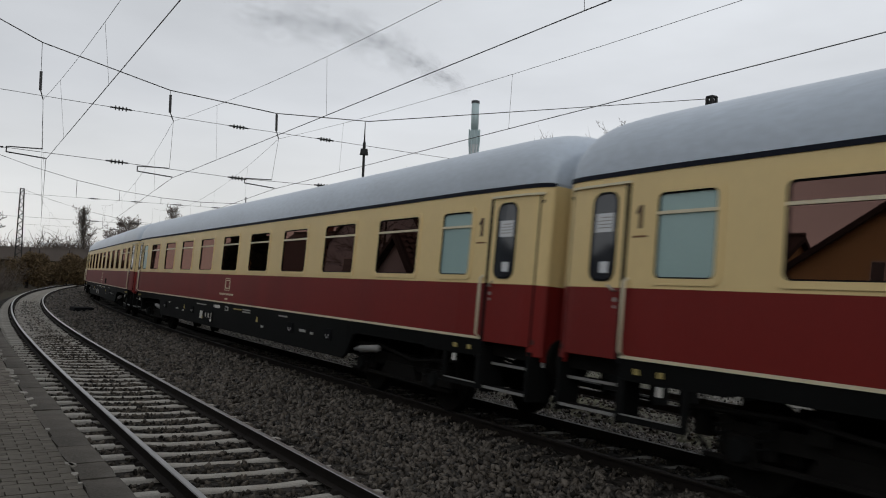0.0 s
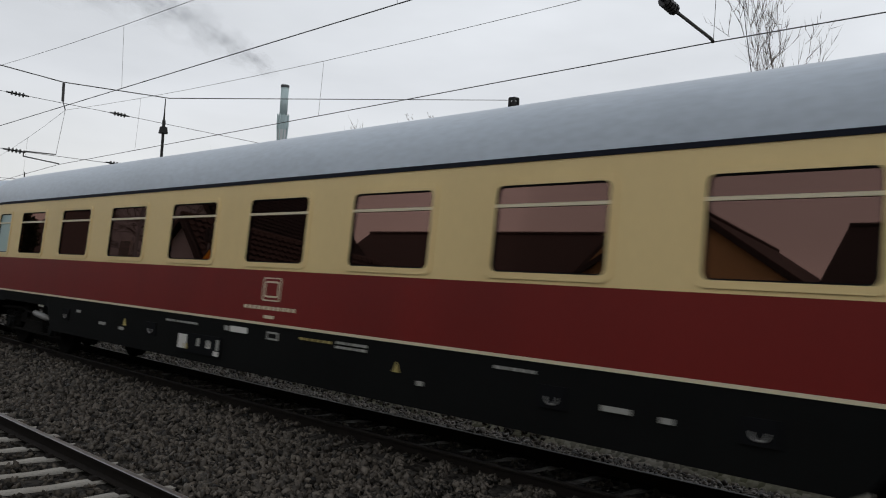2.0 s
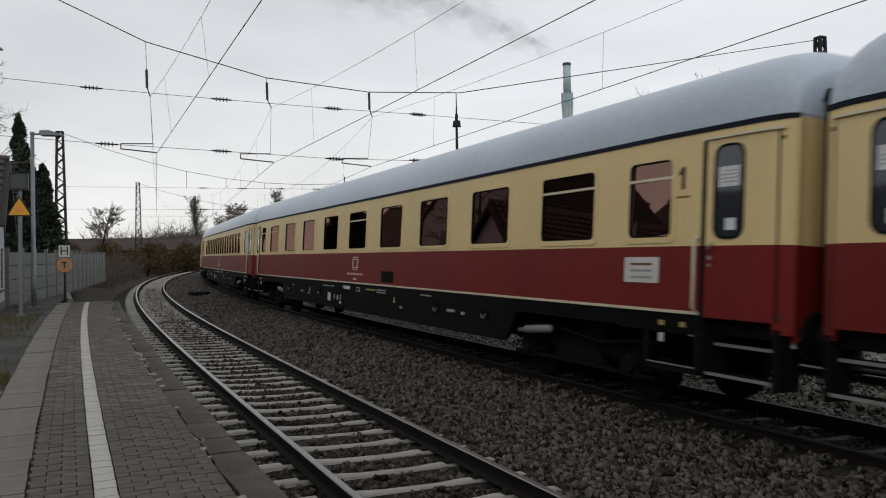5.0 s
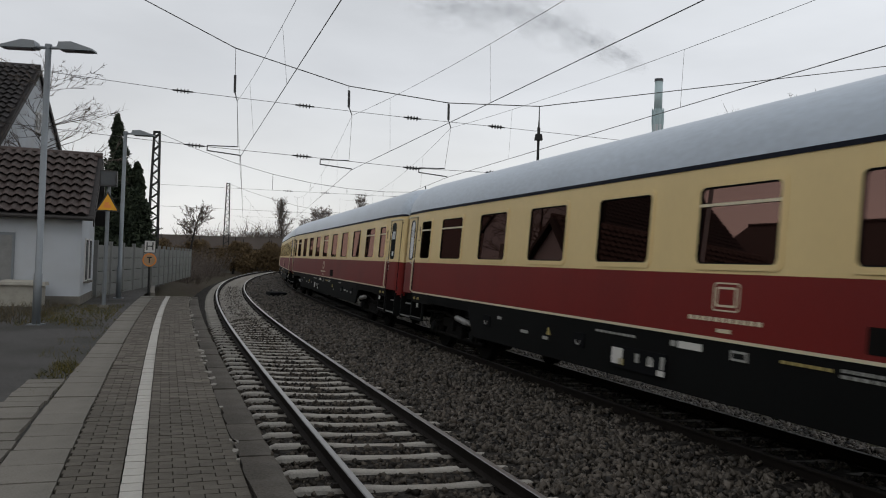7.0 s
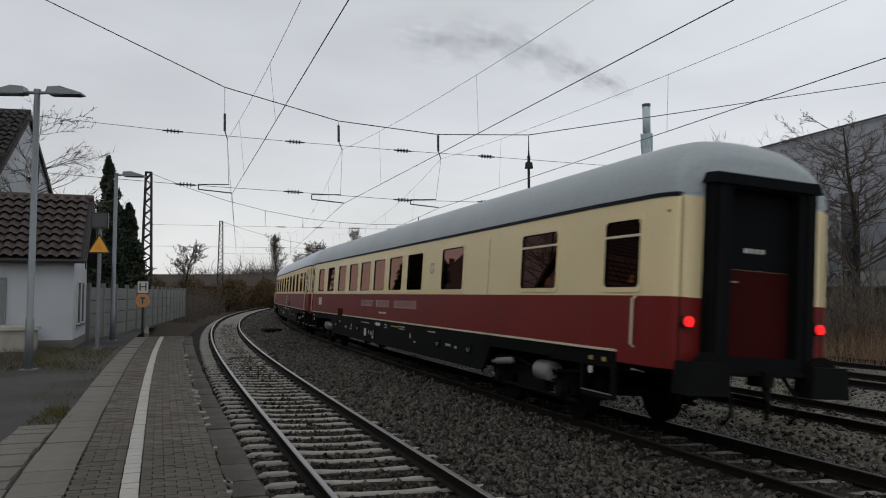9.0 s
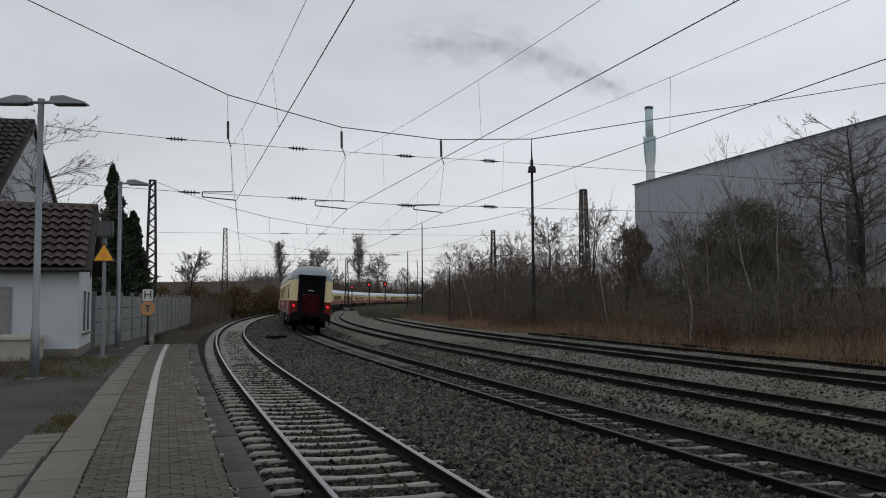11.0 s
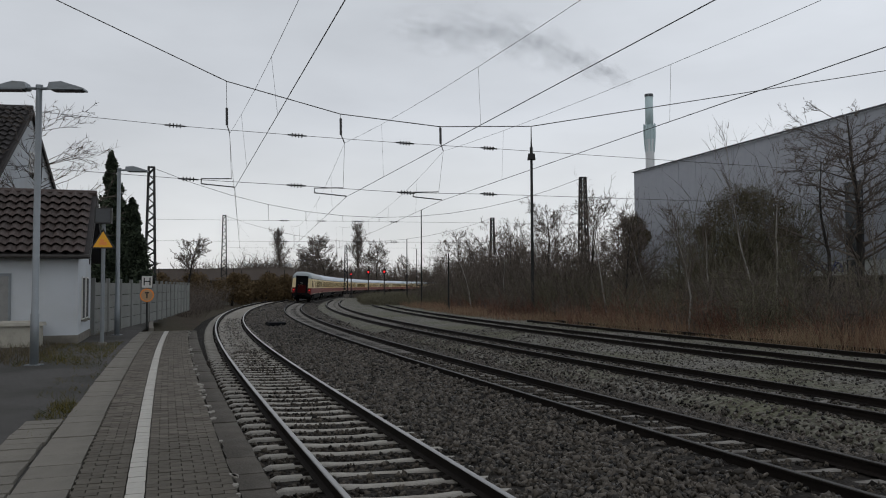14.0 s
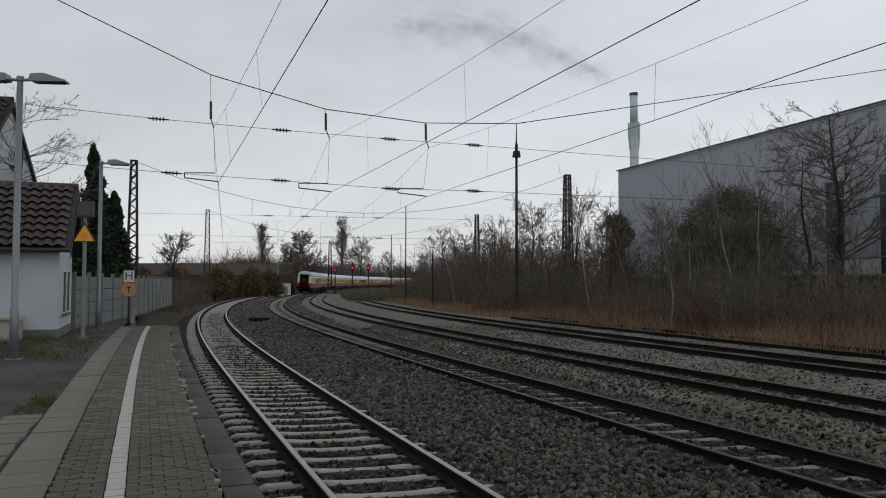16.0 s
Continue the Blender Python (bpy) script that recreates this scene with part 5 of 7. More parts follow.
def cross_span():
    ml, mr = on_span(*MAST_L), on_span(*MAST_R)
    lattice_mast(ml.x, ml.y, 13.9, 17, "tall dark lattice mast beside the yard", 0.7)
    lattice_mast(mr.x, mr.y, 13.3, 17, "tall dark lattice mast in the brush", 0.7)
    c = thing("cross_span", "wire cross-span with insulators carrying the overhead line", "overhead line")
    up = [ml] + [on_span(*ZA[k]) for k in ("hA", "hB", "hC", "hD")] + [mr]
    wire(c, "head_span_wire", up, .020)
    for name, za, zb, xs, zs in (("upper_cross_wire", 8.62, 7.5, (-10.43, -6.01, -1.78, 1.75), (8.25, 8.10, 7.99, 7.94)), ("lower_cross_wire", 6.55, 5.9, (-9.95, -6.04, -1.74, 1.73), (6.21, 6.09, 5.93, 5.97))):
        wire(c, name, [on_span(ml.x, za)] + [on_span(x, z) for x, z in zip(xs, zs)] + [on_span(mr.x, zb)], .010)
        for x, z in zip(xs, zs):
            part("insulator", insulator(Geo(), on_span(x - .36, z + .01), on_span(x + .36, z - .01), .085), M_INSUL, c, "dark ribbed insulator", smooth=False)
    for k, (mx, mz) in zip(("hA", "hB", "hC"), ME_A):
        hx, hz = ZA[k]
        top = on_span(hx, hz)
        part("hanger", Geo().tube([top, on_span(hx + .02, mz + .95)], .010, 5), M_WIRE, c)
        part("hanger_insulator", Geo().tube([on_span(hx + .02, mz + 1.0), on_span(hx + .03, mz + .32)], .050, 8), M_INSUL, c, "dark rod insulator")
        part("hanger_link", Geo().tube([on_span(hx + .03, mz + .34), on_span(mx, mz)], .022, 5), M_WIRE, c)
    for (cx, cz), (mx, mz), lx in zip(CW_A, ME_A, (-9.5, -5.35, -1.45)):
        g = Geo().tube([on_span(lx, cz + .32), on_span(cx - .12, cz + .36)], .022, 5).tube([on_span(lx, cz + .32), on_span(lx, cz + .12)], .022, 5).tube([on_span(lx, cz + .13), on_span(cx, cz + .03)], .024, 5)
        part("registration_arm", g, M_WIRE, c, "thin registration arm holding the contact wire")
        part("dropper", Geo().tube([on_span(cx - .12, cz + .36), on_span(mx, mz)], .009, 4), M_WIRE, c)
    return c


def span_far(x0, y0, x1, y1, top, sag, z_low):
    lattice_mast(x0, y0, top, 14, "dark lattice mast beside the curve", 0.95)
    lattice_mast(x1, y1, top, 14, "dark lattice mast among bare trees", 0.95)
    c = thing("cross_span", "distant wire cross-span over the curve", "overhead line")
    a, b = Vector((x0, y0, top)), Vector((x1, y1, top))
    pts = [a.lerp(b, k / 12) - Vector((0, 0, sag * 4 * (k / 12) * (1 - k / 12))) for k in range(13)]
    wire(c, "head_span_wire", pts, .020)
    for zz in (z_low + 1.9, z_low):
        wire(c, "cross_wire", [Vector((x0, y0, zz + .2)), Vector((x1, y1, zz + .2))], .011)
    for k in (3, 4, 5, 6):
        part("hanger", Geo().tube([pts[k], Vector((pts[k].x, pts[k].y, z_low + 2.1))], .02, 5), M_INSUL, c)
        for zz in (z_low + 2.1, z_low + .2):
            q = a.lerp(b, k / 12 + .035)
            d = (b - a).normalized() * .45
            part("insulator", insulator(Geo(), Vector((q.x, q.y, zz)) - d, Vector((q.x, q.y, zz)) + d, .09), M_INSUL, c)


def overhead_wires():
    """Contact and messenger wires of three tracks from support to support, with droppers."""
    spans = (-36.0, 33.0, 77.0, 124.0, 170.0)
    for i, lat in enumerate((LAT[1], LAT[2], LAT[3])):
        w = thing("overhead_wire", "contact wire and messenger wire over the track", "overhead line", group="overhead wires")
        sup = []
        for k, s in enumerate(spans):
            if k == 1:
                c, m = on_span(*CW_A[i]), on_span(*ME_A[i])
            else:
                x, y, _ = line(s, lat + (0.1 if k % 2 else -0.25) - (1.4 if k == 0 else 0))
                c, m = Vector((x, y, 5.7)), Vector((x, y, 7.9))
            sup.append((c, m))
        mid = {0: (-1.18, 9.9, 5.97), 1: (3.70, 9.93, 5.85), 2: (8.17, 8.45, 5.79)}[i]
        for k in range(len(sup) - 1):
            (c0, m0), (c1, m1) = sup[k], sup[k + 1]
            if k == 0:
                cs = [c0, Vector(mid), c1]
            else:
                cs = [c0, c1]
            wire(w, "contact_wire", cs, .0095)
            n = 16
            base = [(c0.lerp(Vector(mid), j / (n / 2)) if j <= n / 2 else Vector(mid).lerp(c1, j / (n / 2) - 1)) if k == 0 else c0.lerp(c1, j / n) for j in range(n + 1)]
            ms = []
            for j, b in enumerate(base):
                t = j / n
                z = m0.z + (m1.z - m0.z) * t - (0.85 if k == 0 else 1.15) * 4 * t * (1 - t)
                off = (m0 - c0).lerp(m1 - c1, t)
                ms.append(Vector((b.x + off.x, b.y + off.y, z)))
            wire(w, "messenger_wire", ms, .0055)
            for j in range(2, n - 1, 3):
                part("dropper", Geo().tube([ms[j], base[j]], .0042, 4), M_WIRE, w)
    # pull-off over the third track, stayed from a mast behind the platform
    lattice_mast(-13.5, 0.5, 10.5, 20, "lattice mast behind the platform", 0.6)
    p = thing("pull_off", "curve pull-off arm with insulator on a stay wire", "overhead line")
    part("pull_off_arm", Geo().tube([(8.17, 8.45, 5.79), (8.11, 8.43, 5.82), (7.18, 8.15, 5.94)], .026, 6), M_INSUL, p)
    part("insulator", insulator(Geo(), (7.20, 8.16, 5.94), (6.72, 8.02, 6.03), .085, 5), M_INSUL, p)
    part("stay_wire", Geo().tube([(6.72, 8.02, 6.03), (6.4, 7.90, 6.18), (-13.5, 0.5, 10.4)], .010, 5), M_WIRE, p)


cross_span()
span_far(-26.2, 68.6, 13.3, 77.0, 12.7, 4.2, 6.0)
span_far(-34.1, 118.7, 7.1, 126.0, 13.0, 3.9, 6.0)
lattice_mast(-23.6, 180.0, 11.5, 14, "dark lattice mast far along the line", 0.9)
overhead_wires()


# ---- poles, lamps, signs ----
def platform_lamp(x, y, top, double, turn):
    l = thing("platform_lamp", "galvanised platform lamp with two flat heads" if double else "galvanised platform lamp with one flat head", "lamp", group="platform lamps", m=pose(x, y, ZP - .02, 0, 0, turn))
    h = top - ZP
    part("pole", Geo().tube([(0, 0, 0), (0, 0, 1.1), (0, 0, 1.12), (0, 0, h)], [.088, .088, .072, .062], 14), M_GALV, l, smooth=True)
    part("pole_cap", Geo().tube([(0, 0, h - .06), (0, 0, h + .03)], .075, 12), M_GALV, l)
    part("base_plate", Geo().box((0, 0, .012), (.30, .30, .024)), M_GALV, l)
    for e in ((-1, 1) if double else (1,)):
        part("arm", Geo().tube([(0, 0, h - .05), (e * .34, 0, h - .03)], .035, 8), M_GALV, l)
        prof = [(.22, -.04), (.26, .09), (.52, .11), (.98, -.03), (.99, -.07), (.26, -.065)]
        hd = part("lamp_head", Geo().prism([(e * u, v) for u, v in prof], lambda u, v: (u, -.14, h - .02 + v), lambda u, v: (u, .14, h - .02 + v)), M_GALV, l, "flat grey lamp head")
        part("lamp_glass", Geo().box((e * .62, 0, h - .095), (.60, .22, .02)), M_PANE, hd)


platform_lamp(-8.95, 16.92, 6.50, True, 4)
platform_lamp(-11.67, 27.55, 6.30, False, 8)


def sign_text(parent, body, size, m, material):
    c = bpy.data.curves.new("sign_text", "FONT")
    c.body, c.size, c.extrude, c.align_x, c.align_y = body, size, 0.002, "CENTER", "CENTER"
    tmp = bpy.data.objects.new("tmp", c)
    scene.collection.objects.link(tmp)
    me = bpy.data.meshes.new_from_object(tmp.evaluated_get(bpy.context.evaluated_depsgraph_get()))
    bpy.data.objects.remove(tmp)
    me.materials.append(material)
    return part("letter", me, None, parent, m=m)


def signs():
    s = thing("warning_sign", "yellow triangular warning sign below a dark box on a post", "sign", m=pose(-10.0, 22.6, ZP - .02, 0, 0, 14))
    part("post", Geo().tube([(0, 0, 0), (0, 0, 3.9)], .055, 10), M_GALV, s)
    tri = part("triangle", Geo().prism([(-.33, 0), (.33, 0), (0, .58)], lambda u, v: (u, -.075, 2.80 + v), lambda u, v: (u, -.06, 2.80 + v)), M_BLACK, s, "yellow warning triangle with black rim")
    part("triangle_face", Geo().prism([(-.265, .035), (.265, .035), (0, .50)], lambda u, v: (u, -.081, 2.80 + v), lambda u, v: (u, -.076, 2.80 + v)), M_SIGNY, tri)
    part("pictogram", Geo().box((0, -.084, 2.95), (.20, .005, .09)).box((-.02, -.084, 3.03), (.11, .005, .06)), M_ORNG, tri)
    part("box_sign", Geo().box((0, -.05, 3.75), (.46, .16, .46)), M_BLACK, s, "dark square box at the head of the post")
    part("box_rim", Geo().box((0, -.135, 3.75), (.38, .01, .38)), M_HALLDARK, s)
    part("concrete_foot", Geo().box((0, 0, .04), (.24, .24, .10), top=.9), M_SLAB, s)
    h = thing("stop_board", "white board with a black letter H above an orange disc", "sign", m=pose(-12.06, 31.3, ZP - .06, 0, 0, 12))
    part("post", Geo().tube([(0, 0, 0), (0, 0, 2.0)], .045, 8), M_BLACK, h)
    b = part("board", Geo().box((0, -.06, 1.93), (.44, .02, .50)), M_BLACK, h)
    part("board_face", Geo().box((0, -.073, 1.93), (.40, .008, .46)), M_WHITE, b)
    sign_text(b, "H", .46, pose(0, -.080, 1.93, 90, 0, 0), M_BLACK)
    d = part("disc", Geo().tube([(0, -.055, 1.40), (0, -.075, 1.40)], .27, 24), M_ORNG, h, "round orange disc with a dark bar")
    part("disc_face", Geo().tube([(0, -.076, 1.40), (0, -.080, 1.40)], .215, 24), M_TAN, d)
    part("disc_bar", Geo().box((0, -.083, 1.40), (.05, .005, .24)).box((0, -.083, 1.50), (.17, .005, .05)), M_BLACK, d)


def yard_poles():
    x, y = on_span(3.63, 0).x * 1.62, on_span(3.63, 0).y * 1.62
    p = thing("loudspeaker_pole", "slim dark pole with a small dark box at the brush edge", "pole", m=pose(x, y, -.5))
    part("pole", Geo().tube([(0, 0, 0), (0, 0, 11.6), (0, 0, 12.2), (0, 0, 12.9), (0, 0, 13.75)], [.11, .09, .07, .04, .028], 8), M_MAST, p)
    part("box", Geo().box((0, 0, 11.62), (.55, .46, .42), top=.8), M_MAST, p)
    part("box_collar", Geo().tube([(0, 0, 11.8), (0, 0, 12.3)], .11, 8), M_MAST, p)
    for x, y, z in ((-2.9, 84.0, 10.3), (-5.2, 98.0, 8.0), (-6.1, 150.0, 9.2), (0.0, 70.0, 5.0)):
        q = thing("slim_pole", "thin bare steel pole near the sidings", "pole", group="slim poles", m=pose(x, y, -.6))
        part("pole", Geo().tube([(0, 0, 0), (0, 0, z + .6)], [.09, .05], 8), M_MAST, q)
        part("foot", Geo().box((0, 0, .15), (.4, .4, .3)), M_SLAB, q)
    for x, y in ((-11.5, 140.0), (-14.4, 140.5), (-20.9, 168.0)):
        q = thing("railway_signal", "dark signal post with a red light", "signal", group="signals", m=pose(x, y, -.6))
        part("post", Geo().tube([(0, 0, 0), (0, 0, 6.2)], .10, 8), M_MAST, q)
        hd = part("signal_head", Geo().box((0, 0, 5.3), (.7, .25, .8), top=.95), M_BLACK, q)
        part("signal_lens", Geo().tube([(0, -.13, 5.3), (0, -.17, 5.3)], .17, 12), M_REDLIGHT, hd, "lit red lens")


signs()
yard_poles()


# ---- buildings ----
def tile_slope(parent, origin, ux, uy, un, cols, rows, w, l, material, limit, name="roof_tile"):
    """Overlapping pantiles on a slope: ux along the eave, uy up the slope, un outwards."""
    n = 6
    g = Geo()
    for e in (0, 1):
        for k in range(n + 1):
            u = k / n
            hgt = 0.080 * math.sin(math.pi * min(1, u * 1.35)) if u < .74 else -0.004
            g.v += [(u * w * 1.04, e * l * 1.12, hgt + (0.085 if e == 0 else 0.0)), (u * w * 1.04, e * l * 1.12, hgt - .014 + (0.085 if e == 0 else 0.0))]
    q = 2 * (n + 1)
    for k in range(n):
        a, b = 2 * k, 2 * k + 2
        g.f += [(a, b, q + b, q + a), (a, a + 1, b + 1, b)]
    g.s = [0] * len(g.f)
    me = g.mesh(name, material)
    rest, count = Geo(), 0
    R = Matrix((ux, uy, un)).transposed()
    for r in range(rows):
        for c in range(cols):
            p = origin + ux * (c * w) + uy * (r * l) + un * .02
            if count < limit:
                part(name, me, None, parent, m=Matrix.Translation(p) @ R.to_4x4())
                count += 1
            else:
                rest.add([p + R @ Vector(v) for v in g.v], g.f)
    if rest.v:
        tagged(part("roof_tiles", rest, material, parent), kind="stuff")


def gable_house(name, label, x, y, z, turn, length, depth, eave, ridge, wall, tile, tiles=False, windows=(), chimney=False, over=0.3, side_windows=(), gable_over=None):
    """Walls along local x (length) and y (depth), ridge along x; windows on the front (y = -depth/2): (x, z, w, h)."""
    h = thing(name, label, "house", m=pose(x, y, z, 0, 0, turn))
    L, D = length / 2, depth / 2
    go = over if gable_over is None else gable_over
    g = Geo()
    g.prism([(-D, 0), (D, 0), (D, eave), (0, ridge - .08), (-D, eave)], lambda u, v: (-L, u, v), lambda u, v: (L, u, v))
    part("wall", g, wall, h)
    for e in (-1, 1):
        d = Vector((0, e * (D + over), -(ridge - eave) * over / D)) + Vector((0, 0, eave - ridge))
        sl = d.length
        uy = -d.normalized()
        un = Vector((0, e * (ridge - eave), D)).normalized()
        org = Vector((0, 0, ridge)) + d
        g = Geo()
        c = [Vector((sx * (L + go), 0, 0)) + (org if k == 0 else Vector((0, 0, ridge))) for k in (0, 1) for sx in ((-1, 1) if k == 0 else (1, -1))]
        g.add([p + un * .0 for p in c] + [p - un * .12 for p in c], [(0, 1, 2, 3), (7, 6, 5, 4), (0, 4, 5, 1), (1, 5, 6, 2), (2, 6, 7, 3), (3, 7, 4, 0)])
        r = part("roof", g, M_SLATE if tiles else tile, h)
        if tiles:
            w, l = .30, sl / max(1, round(sl / .335))
            if e < 0:
                tile_slope(r, org + Vector((-L - go, 0, 0)), Vector((1, 0, 0)), uy, un, int((length + 2 * go) / w), round(sl / l), w, l, tile, 300 if tiles == 2 else 0)
        part("gutter", Geo().tube([org + Vector((-L - go, e * .05, -.05)), org + Vector((L + go, e * .05, -.05))], .065, 8), M_WOOD_D, h)
        for sx in (-1, 1):
            a, b = org + Vector((sx * (L + go), 0, -.06)), Vector((sx * (L + go), 0, ridge - .06))
            part("barge_board", Geo().add([a, b, b - Vector((0, 0, .22)), a - Vector((0, 0, .22))] + [p + Vector((sx * .03, 0, 0)) for p in (a, b, b - Vector((0, 0, .22)), a - Vector((0, 0, .22)))], [(0, 1, 2, 3), (7, 6, 5, 4), (0, 4, 5, 1), (1, 5, 6, 2), (2, 6, 7, 3), (3, 7, 4, 0)]), M_WOOD_D, h)
    g = Geo().tube([(-L - go, 0, ridge + .03), (L + go, 0, ridge + .03)], .10, 8)
    part("ridge_cap", g, tile, h)
    for wx, wz, ww, wh in windows:
        f = part("window", Geo().box((wx, -D - .01, wz), (ww + .14, .06, wh + .14)), M_WHITE, h)
        part("window_pane", Geo().box((wx, -D - .045, wz), (ww, .02, wh)), M_PANE, f)
    for wy, wz, ww, wh in side_windows:
        f = part("window", Geo().box((L + .01, wy, wz), (.06, ww + .10, wh + .10)), M_WHITE, h)
        part("window_pane", Geo().box((L + .045, wy, wz), (.02, ww, wh)), M_PANE, f)
        part("window_sill", Geo().box((L + .07, wy, wz - wh / 2 - .08), (.14, ww + .14, .05)), M_SLAB, f)
    if chimney:
        ch = part("chimney", Geo().box((L * .3, D * .2, ridge + .2), (.6, .5, 1.5)), M_TILE_R, h)
        part("chimney_cap", Geo().box((L * .3, D * .2, ridge + .98), (.7, .6, .08)), M_SLAB, ch)
    return h


def buildings():
    th = 19.8
    fx, fy = Vector((math.cos(radians(th)), math.sin(radians(th)), 0)), Vector((-math.sin(radians(th)), math.cos(radians(th)), 0))
    # small station building: near corner at (-11.1, 23.4)
    L, D = 10.0, 4.15
    c = Vector((-11.1, 23.4, 0)) - fx * (L / 2) + fy * (D / 2)
    g = gable_house("station_building", "small white station building with a brown pantile roof", c.x, c.y, ZP - .02, th, L, D, 2.92, 4.72, M_RENDER_W, M_TILE, tiles=2, over=0.32, side_windows=((-.75, 1.35, .52, 1.25), (.45, 1.35, .52, 1.25)))
    d = part("door", Geo().box((L / 2 - 2.25, -D / 2 - .02, 1.05), (.95, .06, 2.1)), M_GALV, g, "grey steel door")
    part("door_leaf", Geo().box((L / 2 - 2.25, -D / 2 - .055, 1.03), (.82, .02, 1.98)), M_DAMPER, d)
    part("wall_lamp", Geo().box((L / 2 - 1.75, -D / 2 - .1, 2.75), (.16, .2, .16)), M_BLACK, g)
    part("plinth", Geo().box((0, 0, .12), (L + .04, D + .04, .28)), M_SLAB, g)
    t = c + fx * (L / 2 - 1.5) - fy * (D / 2 + .62)
    b = thing("stone_trough", "pale stone bench-like trough before the white wall", "trough", m=pose(t.x, t.y, ZP - .02, 0, 0, th))
    part("trough_body", Geo().box((0, 0, .30), (1.25, .62, .60), top=1.0), M_STONEBOX, b)
    part("trough_lid", Geo().box((0, 0, .645), (1.42, .76, .09), top=.96).box((0, 0, .71), (1.0, .5, .05), top=.8), M_STONEBOX, b, "pale slab lid")
    # taller house behind it: gable end faces the track
    L, D = 11.0, 9.0
    c = Vector((-17.6, 33.0, 0)) - fx * (L / 2)
    gable_house("gabled_house", "tall white house with a dark tiled gable roof", c.x, c.y, ZP - .02, th - 9, L, D, 5.2, 9.15, M_RENDER_W, M_SLATE, tiles=1, over=0.35, gable_over=0.10, side_windows=((0.3, 6.9, .5, .8), (-2.2, 3.6, .8, 1.2), (2.2, 3.6, .8, 1.2)))
    # street behind the platform, mirrored in the coach windows
    rng = random.Random(12)
    for i, (s, lat, ln, dp, ev, rd, wm, tm) in enumerate(((-12, -23, 11, 9, 4.0, 8.0, M_RENDER_G, M_TILE_R), (3, -25, 16, 9, 4.4, 8.6, M_RENDER_Y, M_SLATE), (14.2, -21, 9, 10.5, 4.3, 7.6, M_RENDER_Y, M_TILE), (28.5, -22, 16, 9, 3.8, 7.6, M_RENDER_Y, M_TILE), (40, -35, 9, 9, 4.6, 9.0, M_RENDER_G, M_TILE_R), (55, -27, 16, 10, 6.2, 11.6, M_RENDER_G, M_SLATE), (75, -27, 17, 10, 6.0, 11.2, M_RENDER_G, M_TILE), (96, -33, 18, 10, 5.6, 10.4, M_RENDER_G, M_TILE))):
        x, y, h = line(s, lat)
        turn = -math.degrees(h) + (0 if i == 2 else 90)        # one of them turns its gable to the line
        wins = [(wx, wz, 1.0, 1.25) for wx in (-2.6, 0, 2.6) for wz in (1.6,)]
        gable_house("street_house", "gabled house on the street behind the platform", x, y, ZP - .02 if s < 48 else -.62, turn, ln, dp, ev, rd, wm, tm, windows=wins, chimney=True, side_windows=((-2, 2.0, 1.0, 1.2), (2, 2.0, 1.0, 1.2), (-.42, 5.0, .42, .85), (.42, 5.0, .42, .85)))


def fence():
    f = thing("panel_fence", "grey concrete panel fence along the verge", "fence")
    pts = [Vector((-12.55, 27.6, 0)), Vector((-15.2, 40.7, 0)), Vector((-19.6, 59.0, 0))]
    post = Geo().box((0, 0, 1.05), (.14, .14, 2.1), top=.95).mesh("post", M_FENCE)
    pan = Geo().box((0, 0, 0), (1.80, .06, .455), top=.97).mesh("panel", M_FENCE)
    for a, b in zip(pts, pts[1:]):
        d = b - a
        n = int(d.length / 2.0)
        ang = math.degrees(math.atan2(d.y, d.x))
        for i in range(n + 1):
            p = a + d * (i / n)
            part("post", post, None, f, m=pose(p.x, p.y, ZP - .1, 0, 0, ang))
            if i < n:
                q = a + d * ((i + .5) / n)
                for k in range(4):
                    part("panel", pan, None, f, m=pose(q.x, q.y, ZP + .17 + k * .48, 0, 0, ang))


